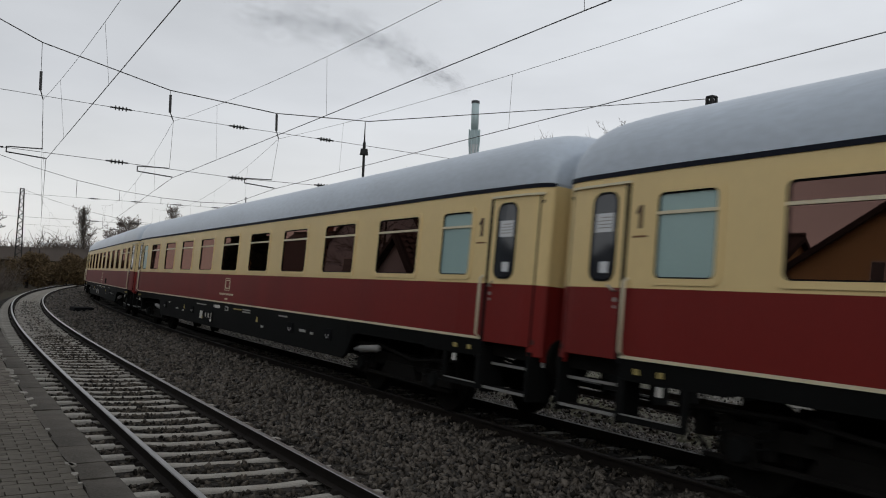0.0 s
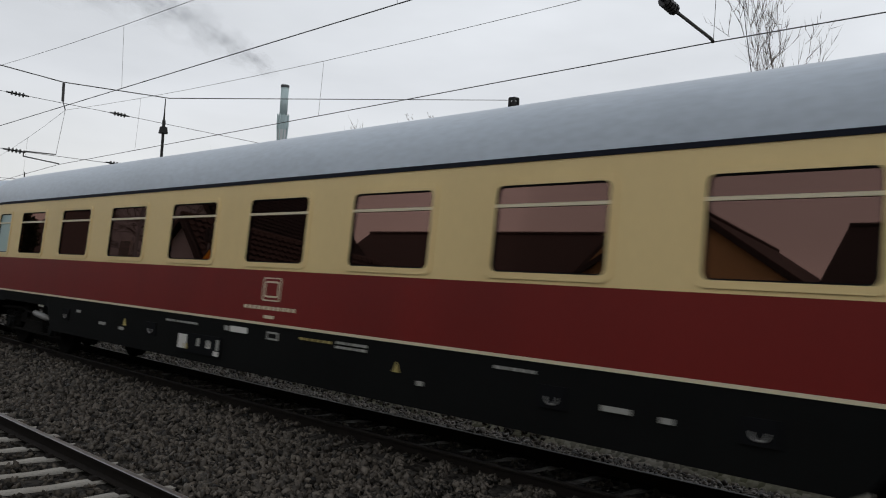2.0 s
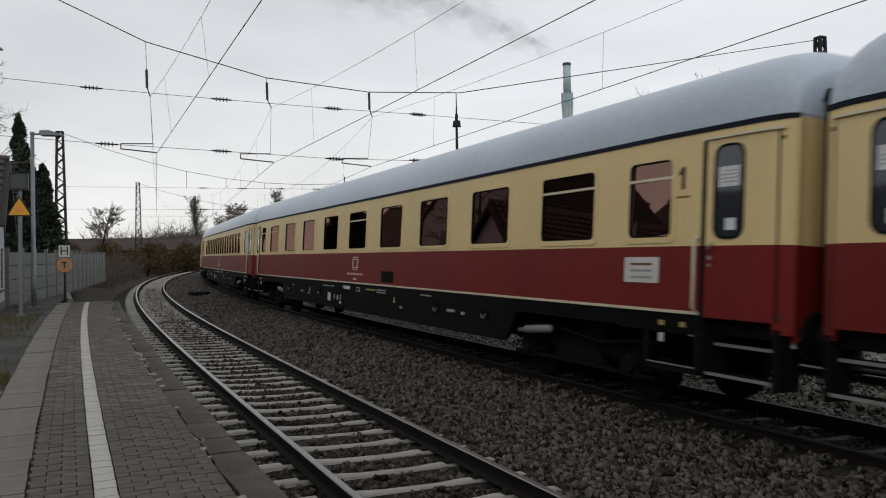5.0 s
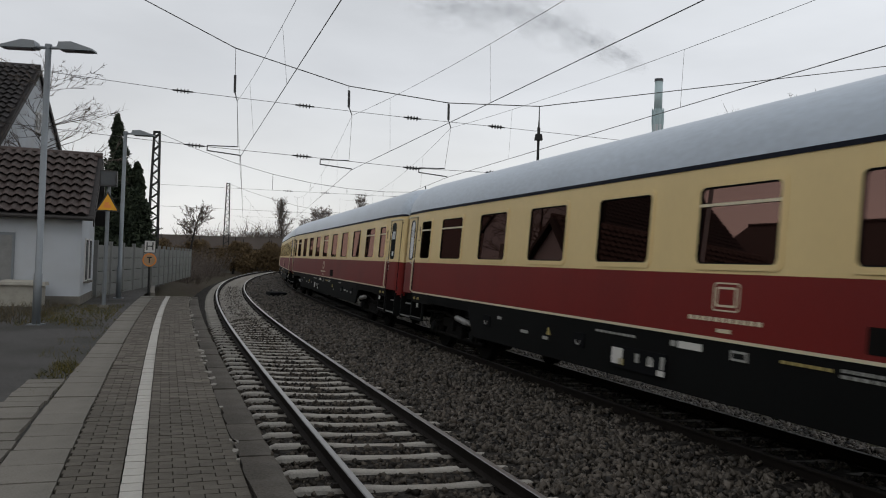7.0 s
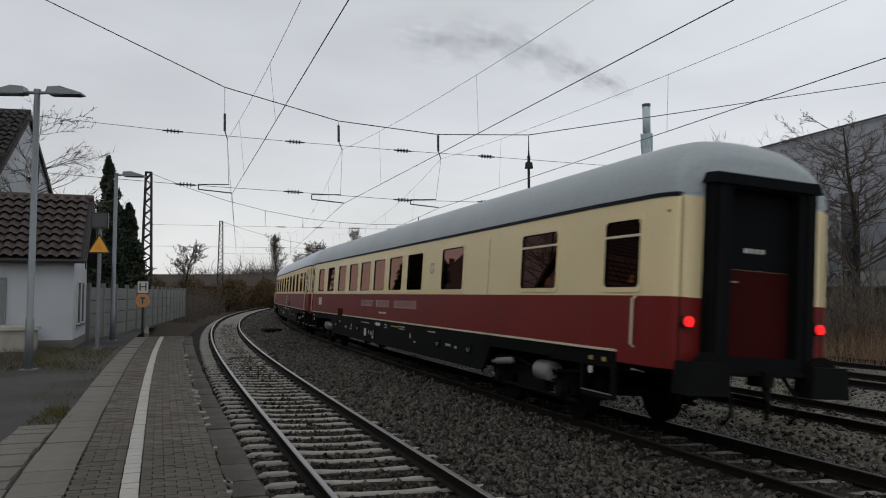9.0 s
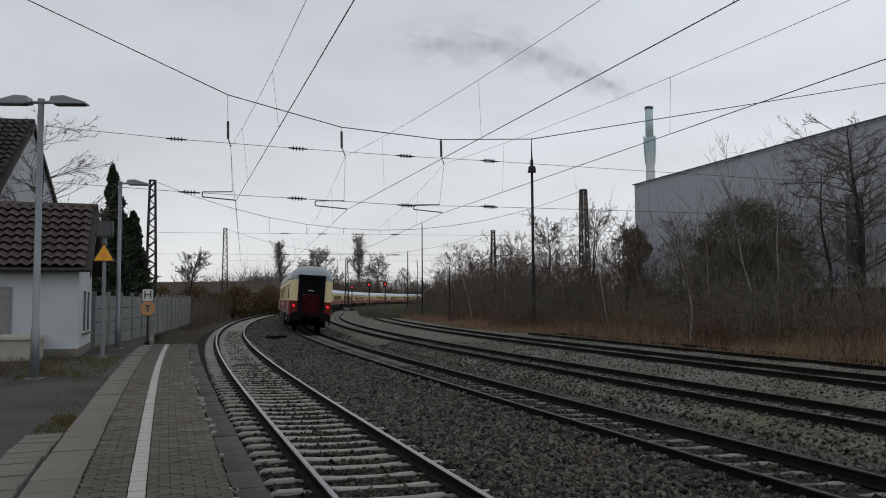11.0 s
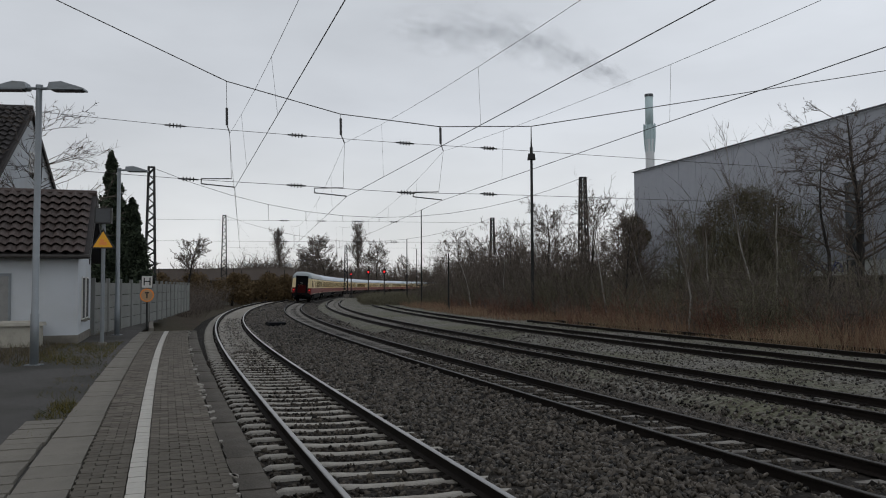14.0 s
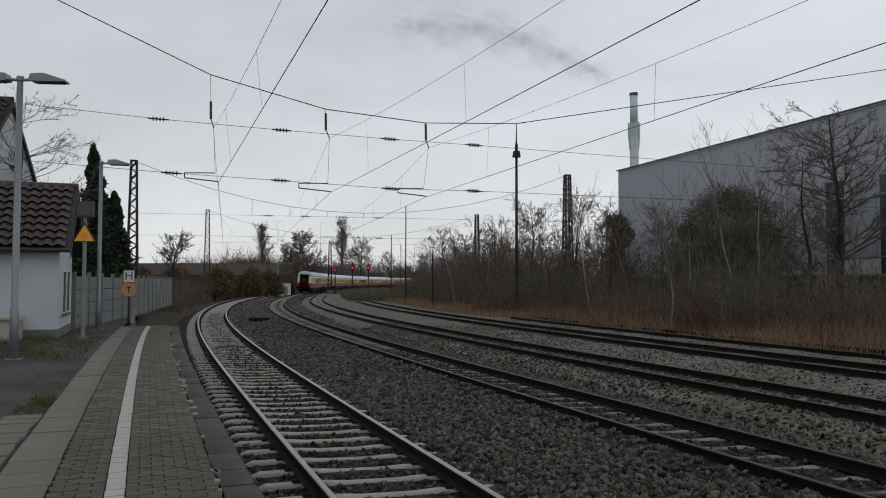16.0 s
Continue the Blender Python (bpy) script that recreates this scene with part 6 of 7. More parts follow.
def hall():
    a, b = Vector((17.1, 72.0, 0)), Vector((27.6, 37.8, 0))
    d = (b - a).normalized()
    ang = math.degrees(math.atan2(d.y, d.x))
    ln, top = (b - a).length, 12.4
    h = thing("industrial_hall", "large windowless grey industrial hall with metal cladding", "building", m=pose(a.x, a.y, -.62, 0, 0, ang))
    part("hall_body", Geo().box((ln / 2, 20.2, (top + .6) / 2), (ln - .05, 40.0, top + .5)), M_HALL, h)
    n = 15
    panel = Geo().box((0, 0, 0), (ln / n - .03, .10, top - 3.6), top=.998).mesh("cladding_panel", M_HALL)
    for i in range(n):
        part("cladding_panel", panel, None, h, m=pose((i + .5) * ln / n, .12, 4.2 + (top - 3.6) / 2))
    part("plinth_wall", Geo().box((ln / 2, .10, 2.05), (ln, .16, 4.1)), M_HALL_L, h, "pale lower wall")
    part("roof_edge", Geo().box((ln / 2, .0, top + .66), (ln + .1, .25, .08)), M_HALLDARK, h)
    for x in (25.6, 29.6, 33.0):
        w = part("strip_window", Geo().box((x, .03, 5.2), (1.3, .10, 7.4)), M_HALLDARK, h)
        for k in range(4):
            part("glazing_bar", Geo().box((x, -.03, 2.4 + k * 1.8), (1.36, .04, .10)), M_GALV, w)
    rng = random.Random(77)
    for k in range(16):                        # blue scrawl sprayed on the lower wall
        x, z, w = 20.8 + k * .27 + rng.uniform(-.1, .1), 3.72 + rng.uniform(-.12, .12), rng.uniform(.16, .34)
        pts = [(x + w * math.cos(q * .9 + k), .012, z + rng.uniform(.25, .42) * math.sin(q * .9 * rng.uniform(.8, 1.2))) for q in range(7)]
        part("spray_stroke", Geo().tube(pts, .045, 4), M_BLUE if k % 3 else M_NAVY, h, "blue sprayed stroke")
    w = thing("yard_wall", "dark mossy concrete wall before the hall", "wall", m=pose(a.x, a.y, -.62, 0, 0, ang))
    for k in range(12):
        part("wall_slab", Geo().box((4.5 + k * 3.0, -2.2, 1.55), (2.97, .2, 3.1), top=.995), M_DARKWALL, w)
    part("wall_coping", Geo().box((21, -2.2, 3.14), (36, .3, .09)), M_SLAB, w, "pale coping")


def chimney():
    c = thing("power_station_chimney", "tall white chimney with a turquoise collar, smoking", "chimney", m=pose(129.5, 499.3, -.62))
    part("shaft", Geo().tube([(0, 0, 0), (0, 0, 96), (0, 0, 96.1)], [3.3, 2.7, 2.7], 24), M_CHIM_W, c, smooth=True)
    part("collar", Geo().tube([(0, 0, 96), (0, 0, 105)], 3.1, 24), M_CHIM_T, c)
    part("upper_shaft", Geo().tube([(0, 0, 104), (0, 0, 124.5)], 2.5, 24), M_CHIM_T, c, "turquoise-grey upper shaft", smooth=True)
    part("rim", Geo().tube([(0, 0, 123.5), (0, 0, 125.2)], 2.75, 24), M_HALLDARK, c)
    for k in range(8):
        a = k * math.tau / 8
        part("bracket", Geo().tube([(2.9 * math.cos(a), 2.9 * math.sin(a), 88), (3.6 * math.cos(a), 3.6 * math.sin(a), 98), (3.6 * math.cos(a), 3.6 * math.sin(a), 106)], .35, 6), M_CHIM_T, c)


def bridge():
    b = thing("road_bridge", "low brown bridge parapet and embankment across the distance", "bridge", m=pose(-56, 144, -1.2, 0, 0, -4))
    part("parapet", Geo().box((0, 0, 6.1), (56, .6, 1.0)), M_BRIDGE, b)
    part("girder", Geo().box((0, .3, 5.1), (56, 1.2, 1.1)), M_BRIDGE, b)
    for x in (-24, -8, 8, 24):
        part("pier", Geo().box((x, .8, 2.4), (1.6, 1.4, 4.9)), M_SLAB, b)
    part("embankment", Geo().box((0, 5.5, 2.5), (58, 9.0, 5.0), top=.96), M_EARTH, b, "brown earth bank behind the piers")
    f = thing("flat_building", "low pale flat-roofed building beyond the bridge", "building", m=pose(-55.5, 240, -.6, 0, 0, 13))
    part("wall", Geo().box((0, 0, 4.4), (13.5, 9, 8.8)), M_RENDER_G, f)
    part("roof_edge", Geo().box((0, 0, 9.3), (14.0, 9.5, 1.0)), M_CHIM_W, f, "pale roof edge")
    h = thing("trackside_hut", "small pale hut beside the outer verge", "hut", m=pose(-25.6, 135, -.6, 0, 0, 10))
    part("wall", Geo().box((0, 0, 1.25), (2.4, 2.0, 2.5)), M_RENDER_G, h)
    part("roof", Geo().box((0, 0, 2.56), (2.7, 2.3, .14), top=.94), M_SLAB, h)
    part("door", Geo().box((.3, -1.02, 1.0), (.8, .05, 1.9)), M_GALV, h)
    part("coping", Geo().box((0, 0, 6.66), (56, .8, .12)), M_BRIDGE, b)


buildings()
fence()
hall()
chimney()
bridge()
# ---- plants ----
def spikes(rng, base, direc, length, width, bend=0.25):
    """Thin bent three-sided twigs; returns vertices and triangles."""
    n = len(base)
    d = direc / np.linalg.norm(direc, axis=1, keepdims=True)
    a = np.cross(d, rng.normal(size=(n, 3)))
    a /= np.linalg.norm(a, axis=1, keepdims=True)
    b = np.cross(d, a)
    mid = base + d * (length * .55)[:, None] + a * (length * bend * rng.uniform(-.35, .35, n))[:, None]
    tip = mid + (d * .45 + a * (bend * rng.uniform(-.6, .6, n))[:, None] + b * (bend * rng.uniform(-.6, .6, n))[:, None]) * length[:, None]
    w = width[:, None]
    ring = [a * w, (-.5 * a + .87 * b) * w, (-.5 * a - .87 * b) * w]
    v = np.stack([base + r for r in ring] + [mid + r * .65 for r in ring] + [tip], 1)
    f = np.array([(0, 1, 4), (0, 4, 3), (1, 2, 5), (1, 5, 4), (2, 0, 3), (2, 3, 5), (3, 4, 6), (4, 5, 6), (5, 3, 6)])
    return v.reshape(-1, 3), (f[None] + (np.arange(n) * 7)[:, None, None]).reshape(-1, 3), mid, tip


def blades(rng, base, direc, length, width):
    """Thin straight twigs or blades, each a three-sided spike."""
    n = len(base)
    d = direc / np.linalg.norm(direc, axis=1, keepdims=True)
    a = np.cross(d, rng.normal(size=(n, 3)))
    a /= np.linalg.norm(a, axis=1, keepdims=True)
    b = np.cross(d, a)
    w = width[:, None]
    v = np.stack([base + a * w, base + (-.5 * a + .87 * b) * w, base + (-.5 * a - .87 * b) * w, base + d * length[:, None]], 1)
    f = np.array([(0, 1, 3), (1, 2, 3), (2, 0, 3)])
    return v.reshape(-1, 3), (f[None] + (np.arange(n) * 4)[:, None, None]).reshape(-1, 3)


def merged(name, chunks, material, label="", category="", kind="", parent=None):
    vs, fs, o = [], [], 0
    for v, f in chunks:
        vs.append(v)
        fs.append(f + o)
        o += len(v)
    ob = new(name, numpy_mesh(name, np.concatenate(vs), np.concatenate(fs), material))
    if parent is not None:
        ob.parent = parent
    return tagged(ob, label, category, kind=kind)


def grow(rng, base, top_h, lean, r0, levels, spread, count, upright=0.5, thin=0.55, fine=.011):
    """Limbs of a bare tree, level by level, as spikes with a tapered trunk."""
    trunk = []
    p = np.array(base, float)
    d = np.array([lean[0], lean[1], 1.0])
    n = 9
    for i in range(n):
        trunk.append(p.copy())
        d = d + rng.normal(size=3) * .07
        d /= np.linalg.norm(d)
        p = p + d * top_h / n
    trunk.append(p.copy())
    trunk = np.array(trunk)
    chunks, parents = [], None
    pts, dirs, lens, wid = [], [], [], []
    for k in range(count):
        t = rng.uniform(.28, .98)
        i = min(int(t * n), n - 1)
        q = trunk[i] + (trunk[i + 1] - trunk[i]) * (t * n - i)
        a = rng.uniform(0, math.tau)
        dd = np.array([math.cos(a) * spread, math.sin(a) * spread, upright + rng.uniform(-.1, .4)])
        pts.append(q), dirs.append(dd), lens.append(top_h * rng.uniform(.22, .45) * (1.15 - .65 * t)), wid.append(r0 * (1 - t * .8) * thin)
    base_, dir_, len_, wid_ = np.array(pts), np.array(dirs), np.array(lens), np.array(wid)
    for lev in range(levels):
        if lev and lev == levels - 1:
            chunks.append(blades(rng, base_, dir_, len_, wid_))
            break
        v, f, mid, tip = spikes(rng, base_, dir_, len_, wid_, .35)
        chunks.append((v, f))
        rep = (5, 5, 4)[min(lev, 2)]
        t = rng.uniform(.2, 1.0, (len(base_), rep))
        start = np.where((t < .55)[..., None], base_[:, None] + (mid - base_)[:, None] * (t / .55)[..., None], mid[:, None] + (tip - mid)[:, None] * ((t - .55) / .45)[..., None])
        dn = dir_ / np.linalg.norm(dir_, axis=1, keepdims=True)
        nd = dn[:, None] + rng.normal(size=(len(base_), rep, 3)) * .55 + np.array([0, 0, upright * .35])
        nl = len_[:, None] * rng.uniform(.35, .62, (len(base_), rep)) * (1.15 - .5 * t)
        nw = np.repeat(wid_[:, None] * .5, rep, 1)
        base_, dir_, len_, wid_ = start.reshape(-1, 3), nd.reshape(-1, 3), nl.ravel(), np.maximum(nw.ravel(), fine)
    return trunk, chunks


def bare_tree(name, label, x, y, z, h, r0, seed, levels=3, spread=.9, count=22, upright=.5, bark=None, twig=None, lean=(0, 0), group="", thin=.55, fine=.011):
    rng = np.random.default_rng(seed)
    t = thing(name, label, "tree", group=group)
    trunk, chunks = grow(rng, (x, y, z), h, lean, r0, levels, spread, count, upright, thin, fine)
    part("trunk", Geo().tube([tuple(p) for p in trunk], [r0 * (1 - .88 * i / (len(trunk) - 1)) for i in range(len(trunk))], 7), bark or M_BARK, t, smooth=True)
    merged("crown", chunks, twig or M_TWIG, parent=t)


def thicket(name, label, spots, material, seed, stems=26, twigs=6, kind="stuff", thick=1.0):
    """Bare shrubs: (x, y, z, radius, height)."""
    rng = np.random.default_rng(seed)
    chunks = []
    for x, y, z, r, h in spots:
        n = stems
        a, rr = rng.uniform(0, math.tau, n), r * np.sqrt(rng.uniform(0, 1, n))
        b = np.stack([x + np.cos(a) * rr * .7, y + np.sin(a) * rr * .7, np.full(n, z)], -1)
        d = np.stack([np.cos(a) * rr / r * .45 + rng.normal(size=n) * .15, np.sin(a) * rr / r * .45 + rng.normal(size=n) * .15, np.ones(n)], -1)
        ln = h * rng.uniform(.5, 1.05, n)
        v, f, mid, tip = spikes(rng, b, d, ln, np.full(n, (.014 + .0025 * h) * thick), .3)
        chunks.append((v, f))
        t = rng.uniform(.12, 1.0, (n, twigs))
        s = np.where((t < .55)[..., None], b[:, None] + (mid - b)[:, None] * (t / .55)[..., None], mid[:, None] + (tip - mid)[:, None] * ((t - .55) / .45)[..., None]).reshape(-1, 3)
        nd = np.repeat(d, twigs, 0) * .8 + rng.normal(size=(n * twigs, 3)) * .6
        v, f, mid2, tip2 = spikes(rng, s, nd, np.repeat(ln, twigs) * rng.uniform(.15, .38, n * twigs), np.full(n * twigs, (.009 + .0012 * h) * thick), .5)
        chunks.append((v, f))
        s3 = np.concatenate([mid2, tip2])
        nd = np.concatenate([nd, nd]) + rng.normal(size=(len(s3), 3)) * .8
        v, f = blades(rng, s3, nd, rng.uniform(.25, .6, len(s3)) * (.3 + h * .12), np.full(len(s3), .009 * thick))
        chunks.append((v, f))
    return merged(name, chunks, material, label, "brush", kind)


def tuft_field(name, label, category, boxes, material, seed, lean=.35):
    """Dry grass and weeds: (s0, s1, lat0, lat1, z, count, height, width)."""
    rng = np.random.default_rng(seed)
    chunks = []
    for s0, s1, a, b, z, n, h, w in boxes:
        s, la = rng.uniform(s0, s1, n), rng.uniform(a, b, n)
        clump = np.sin(s * 2.1 + la) * np.sin(la * 3.3 - s * .7) + rng.normal(size=n) * .6
        clump += .55 * np.sin(s * .53 + 1.3) + .4 * np.sin(s * .21 + la * .8)
        s, la = s[clump > -.25], la[clump > -.25]
        n = len(s)
        x, y = lines(s, la)
        d = np.stack([rng.normal(size=n) * lean, rng.normal(size=n) * lean, np.ones(n)], -1)
        hh = h * rng.uniform(.35, 1.15, n) * (1 + .5 * np.sin(s * .9 + la * 2) * np.sin(s * .37) + .25 * np.sin(s * .31 + 2))
        v, f = blades(rng, np.stack([x, y, np.full(n, z)], -1), d, hh, np.full(n, w))
        chunks.append((v, f))
    return merged(name, chunks, material, label, category, "stuff")


def leaf_cloud(rng, centers, radii, n, size):
    """Small leaf quads scattered through lobes."""
    i = rng.integers(0, len(centers), n)
    u = rng.normal(size=(n, 3))
    u /= np.linalg.norm(u, axis=1, keepdims=True)
    p = centers[i] + u * radii[i] * rng.uniform(.45, 1.05, (n, 1))
    a = rng.normal(size=(n, 3))
    a /= np.linalg.norm(a, axis=1, keepdims=True)
    b = np.cross(a, rng.normal(size=(n, 3)))
    b /= np.linalg.norm(b, axis=1, keepdims=True)
    s = size * rng.uniform(.5, 1.3, (n, 1))
    v = np.stack([p - a * s, p + b * s * .45, p + a * s, p - b * s * .45], 1).reshape(-1, 3)
    f = (np.array([(0, 1, 2), (0, 2, 3)])[None] + (np.arange(n) * 4)[:, None, None]).reshape(-1, 3)
    return v, f


def conifer(x, y, z, h, w, seed):
    rng = np.random.default_rng(seed)
    t = thing("conifer", "dark slender evergreen with a ragged spire", "tree")
    part("trunk", Geo().tube([(x, y, z), (x, y, z + h * .9)], [.16, .03], 7), M_BARK, t)
    c, r = [], []
    for k in range(110):
        u = rng.uniform(.03, 1)
        a = rng.uniform(0, math.tau)
        rad = w * (1 - u) ** .75 * rng.uniform(.45, 1.2)
        c.append((x + math.cos(a) * rad * .7, y + math.sin(a) * rad * .7, z + .4 + (h - .4) * u))
        r.append((.12 + rad * .38, .12 + rad * .38, .35 + .3 * (1 - u)))
    v, f = leaf_cloud(rng, np.array(c), np.array(r), 22000, .13)
    ob = new("crown", numpy_mesh("crown", v, f, M_LEAF))
    ob.parent = t


def ivy_mass(name, label, x, y, z, lobes, n, seed, material, size=.11):
    rng = np.random.default_rng(seed)
    t = thing(name, label, "tree")
    part("trunk", Geo().tube([(x, y, z), (x + .2, y, z + 3), (x + .1, y + .3, z + 5.4)], [.2, .14, .05], 7), M_BARK, t)
    c = np.array([(x + a, y + b, z + k) for a, b, k, r in lobes])
    r = np.array([(q, q, q * .9) for a, b, k, q in lobes])
    v, f = leaf_cloud(rng, c, r * rng.uniform(.85, 1.2, (len(c), 1)), n, size)
    tw = spikes(rng, c[rng.integers(0, len(c), 260)], rng.normal(size=(260, 3)) + np.array([0, 0, .5]), rng.uniform(1.0, 2.4, 260), np.full(260, .016), .5)
    merged("crown", [(v, f), tw[:2]], material, parent=t)


def woods():
    rng = random.Random(31)
    spots, olive = [], []
    for i in range(130):                        # low brush along the sidings
        s, la = rng.uniform(8, 118), rng.uniform(20.3, 25.5)
        x, y, _ = line(s, la)
        (spots if i % 2 else olive).append((x, y, -.5, rng.uniform(1.0, 1.9), rng.uniform(1.7, 3.6)))
    for i in range(55):                        # taller scrub behind
        s, la = rng.uniform(18, 70), rng.uniform(22.5, 28)
        x, y, _ = line(s, la)
        (spots if i % 2 else olive).append((x, y, -.5, rng.uniform(1.3, 2.2), rng.uniform(2.6, 4.4)))
    for i in range(26):
        s, la = rng.uniform(86, 118), rng.uniform(16.8, 21)
        x, y, _ = line(s, la)
        olive.append((x, y, -.5, 1.6, rng.uniform(1.0, 1.7)))
    bend = []
    for i in range(95):                        # low dense scrub on the inside of the far bend
        s = rng.uniform(94, 152)
        x, y, _ = line(s, rng.uniform(13.3, 20.5))
        bend.append((x, y, -.5, rng.uniform(1.2, 1.8), rng.uniform(1.0, 1.55)))
    thicket("bend_scrub", "low dense dark scrub on the inside of the bend", bend, M_TWIG_G, 29, 30, 7, thick=1.5)
    tall = []
    for i in range(120):                       # dense scrub at the far bend
        s, la = rng.uniform(52, 108), rng.uniform(22.5, 33)
        x, y, _ = line(s, la)
        tall.append((x, y, -.5, rng.uniform(1.6, 2.4), rng.uniform(4.6, 6.9)))
    thicket("tall_scrub", "dense dark leafless scrub behind the brush", tall, M_TWIG, 23, 22, 5, thick=1.5)
    belt = [(*line(rng.uniform(160, 230), rng.uniform(-26, -8))[:2], -.6, 2.8, rng.uniform(6.5, 9.0)) for i in range(60)]
    belt += [(*line(rng.uniform(230, 340), rng.uniform(-26, -7))[:2], -.6, 3.2, rng.uniform(8.0, 10.5)) for i in range(90)]
    belt += [(rng.uniform(-60, 45), rng.uniform(430, 470), -.6, 5.0, rng.uniform(11.0, 15.0)) for i in range(90)]
    thicket("distant_scrub", "dark scrub line in the distance", belt, M_TWIG, 24, 26, 6, thick=3.4)
    thicket("brush", "bare brown winter brush beside the sidings", spots, M_TWIG, 21, 30, 7)
    thicket("olive_brush", "tangled olive-brown winter brush beside the sidings", olive, M_TWIG_G, 22, 30, 7)
    for i in range(22):                        # young trees between the brush and the hall
        s = 44 + i * 3.3 + rng.uniform(-1, 1)
        la = rng.uniform(23, 32)
        x, y, _ = line(s, la)
        bare_tree("bare_tree", "slim leafless tree in the brush", x, y, -.6, rng.uniform(6.6, 9.6), .10, 100 + i, 4, .85, 26, .6, thin=.4, fine=.013, group="trees in the brush")
    for i, (x, y, h, ln) in enumerate(((11.2, 36.5, 6.0, .02), (16.5, 41.5, 10.6, -.05), (17.2, 41.8, 9.6, .04), (20.9, 38.0, 7.6, .0), (14.4, 43.0, 6.5, -.06), (9.5, 47, 8.2, .03), (13.2, 52, 9.5, .0), (2.0, 66.0, 6.0, -.03), (4.6, 66, 7.0, .02))):
        bare_tree("birch", "slender white-stemmed leafless birch", x, y, -.5, h, .055, 140 + i, 2, .35, 18, 1.0, M_BIRCH, M_TWIG, (ln, 0), "birches in the brush")
    bare_tree("large_tree", "large spreading leafless tree before the hall", 21.9, 42.0, -.5, 11.6, .26, 200, 4, 1.15, 46, .42, thin=.42)
    bare_tree("large_tree", "leaning leafless stem beside the large tree", 21.1, 42.6, -.5, 9.5, .15, 203, 4, .9, 22, .5, thin=.36, lean=(-.28, 0))
    bare_tree("bare_tree", "leafless tree beside the hall corner", 13.6, 58.0, -.5, 8.2, .15, 201, 3, .7, 22, .6)
    ivy_mass("ivy_clad_tree", "dense olive ivy-clad tree clump before the hall", 17.6, 46.5, -.5, ((-1.3, 0, 2.6, 1.5), (-1.5, .2, 4.6, 1.3), (-1.5, 0, 6.6, 1.2), (-.4, .1, 7.4, 1.2), (.6, .2, 7.5, 1.25), (.3, 0, 5.2, 1.5), (.2, -.3, 3.0, 1.6), (1.5, 0, 2.6, 1.4), (1.6, .2, 4.8, 1.3), (1.7, 0, 6.9, 1.25), (-2.3, .1, 5.6, .7), (-2.2, 0, 3.2, .9), (2.4, 0, 5.4, .7)), 40000, 210, M_IVY, .05)
    hang = [(17.6 + dx, 46.4 + dy, -.5, r, h) for dx, dy, r, h in ((-1.4, 0, 1.2, 7.2), (0, .2, 1.4, 8.6), (1.4, 0, 1.2, 8.0), (-2.2, .2, .8, 5.6), (.6, -.5, 1.2, 7.4))]
    thicket("climber_stems", "dense olive-brown hanging stems on the ivy-clad clump", hang, M_TWIG_G, 27, 60, 12)
    red = []
    for i in range(80):
        x, y, _ = line(rng.uniform(8, 75), rng.uniform(19.3, 22.6))
        red.append((x, y, -.4, rng.uniform(.7, 1.4), rng.uniform(.9, 2.1)))
    thicket("red_brush", "low reddish-brown leafless shrubs along the siding", red, M_REDTWIG, 28, 24, 4)
    ivy_mass("ivy_clad_tree", "dark ivy-clad stump of scrub by the hall corner", 14.6, 62.0, -.5, ((0, 0, 1.6, 1.3), (.1, 0, 3.2, 1.15), (-.2, 0, 4.6, 1.1), (.1, 0, 6.0, 1.05), (0, 0, 7.2, 1.0), (.6, 0, 6.4, .7)), 20000, 211, M_IVY, .07)
    # distant trees
    for i, (x, y, h, sp, ct) in enumerate(((-36.5, 172, 13.5, .30, 60), (-39, 248, 17, .9, 60), (-45, 258, 17.5, .9, 60), (-42, 240, 14, .9, 50), (-37.5, 330, 26, .35, 60), (-30, 320, 19, .7, 54), (-20, 380, 17, .8, 36), (-44, 390, 19, .8, 36), (-6, 400, 16, .8, 36), (12, 380, 16, .8, 30), (28, 340, 17, .8, 30), (-31, 92, 8.0, .7, 30), (-46, 120, 6, .8, 30), (-38, 70, 6.8, .75, 34))):
        bare_tree("distant_tree", "leafless tree in the distance", x, y, -.6, h, .22 if y < 200 else .36, 300 + i, 4, sp, ct, .9 if sp < .5 else .5, thin=.4, fine=.026 if y < 200 else .05, group="distant trees")
    # brush at the left of the curve
    spots, orange = [], []
    for i in range(50):
        s, la = rng.uniform(62, 140), rng.uniform(-12, -4.0)
        x, y, _ = line(s, la)
        spots.append((x, y, -.5, rng.uniform(1.2, 2.2), rng.uniform(1.8, 3.8)))
    thicket("verge_brush", "dark bare brush along the outer verge of the curve", spots, M_TWIG, 41, 26, 6)
    rg = np.random.default_rng(43)
    for k, (x, y) in enumerate(((-31, 112), (-28, 120), (-35, 105), (-29.5, 128), (-33, 124), (-37.5, 116), (-26.6, 126), (-41, 110))):
        ivy_mass("withered_bush", "bush with withered orange-brown leaves", x, y, -.6, ((0, 0, 2.0, 1.9), (1.6, 0, 1.6, 1.5), (-1.5, 0, 2.4, 1.6), (.4, 0, 3.6, 1.3)), 5000, 400 + k, M_ORANGE, .17)
    conifer(-19.1, 44.0, ZP - .3, 9.4, 1.6, 5)
    conifer(-18.1, 44.6, ZP - .3, 6.8, 1.6, 6)
    conifer(-18.8, 44.3, ZP - .3, 7.2, 2.0, 7)
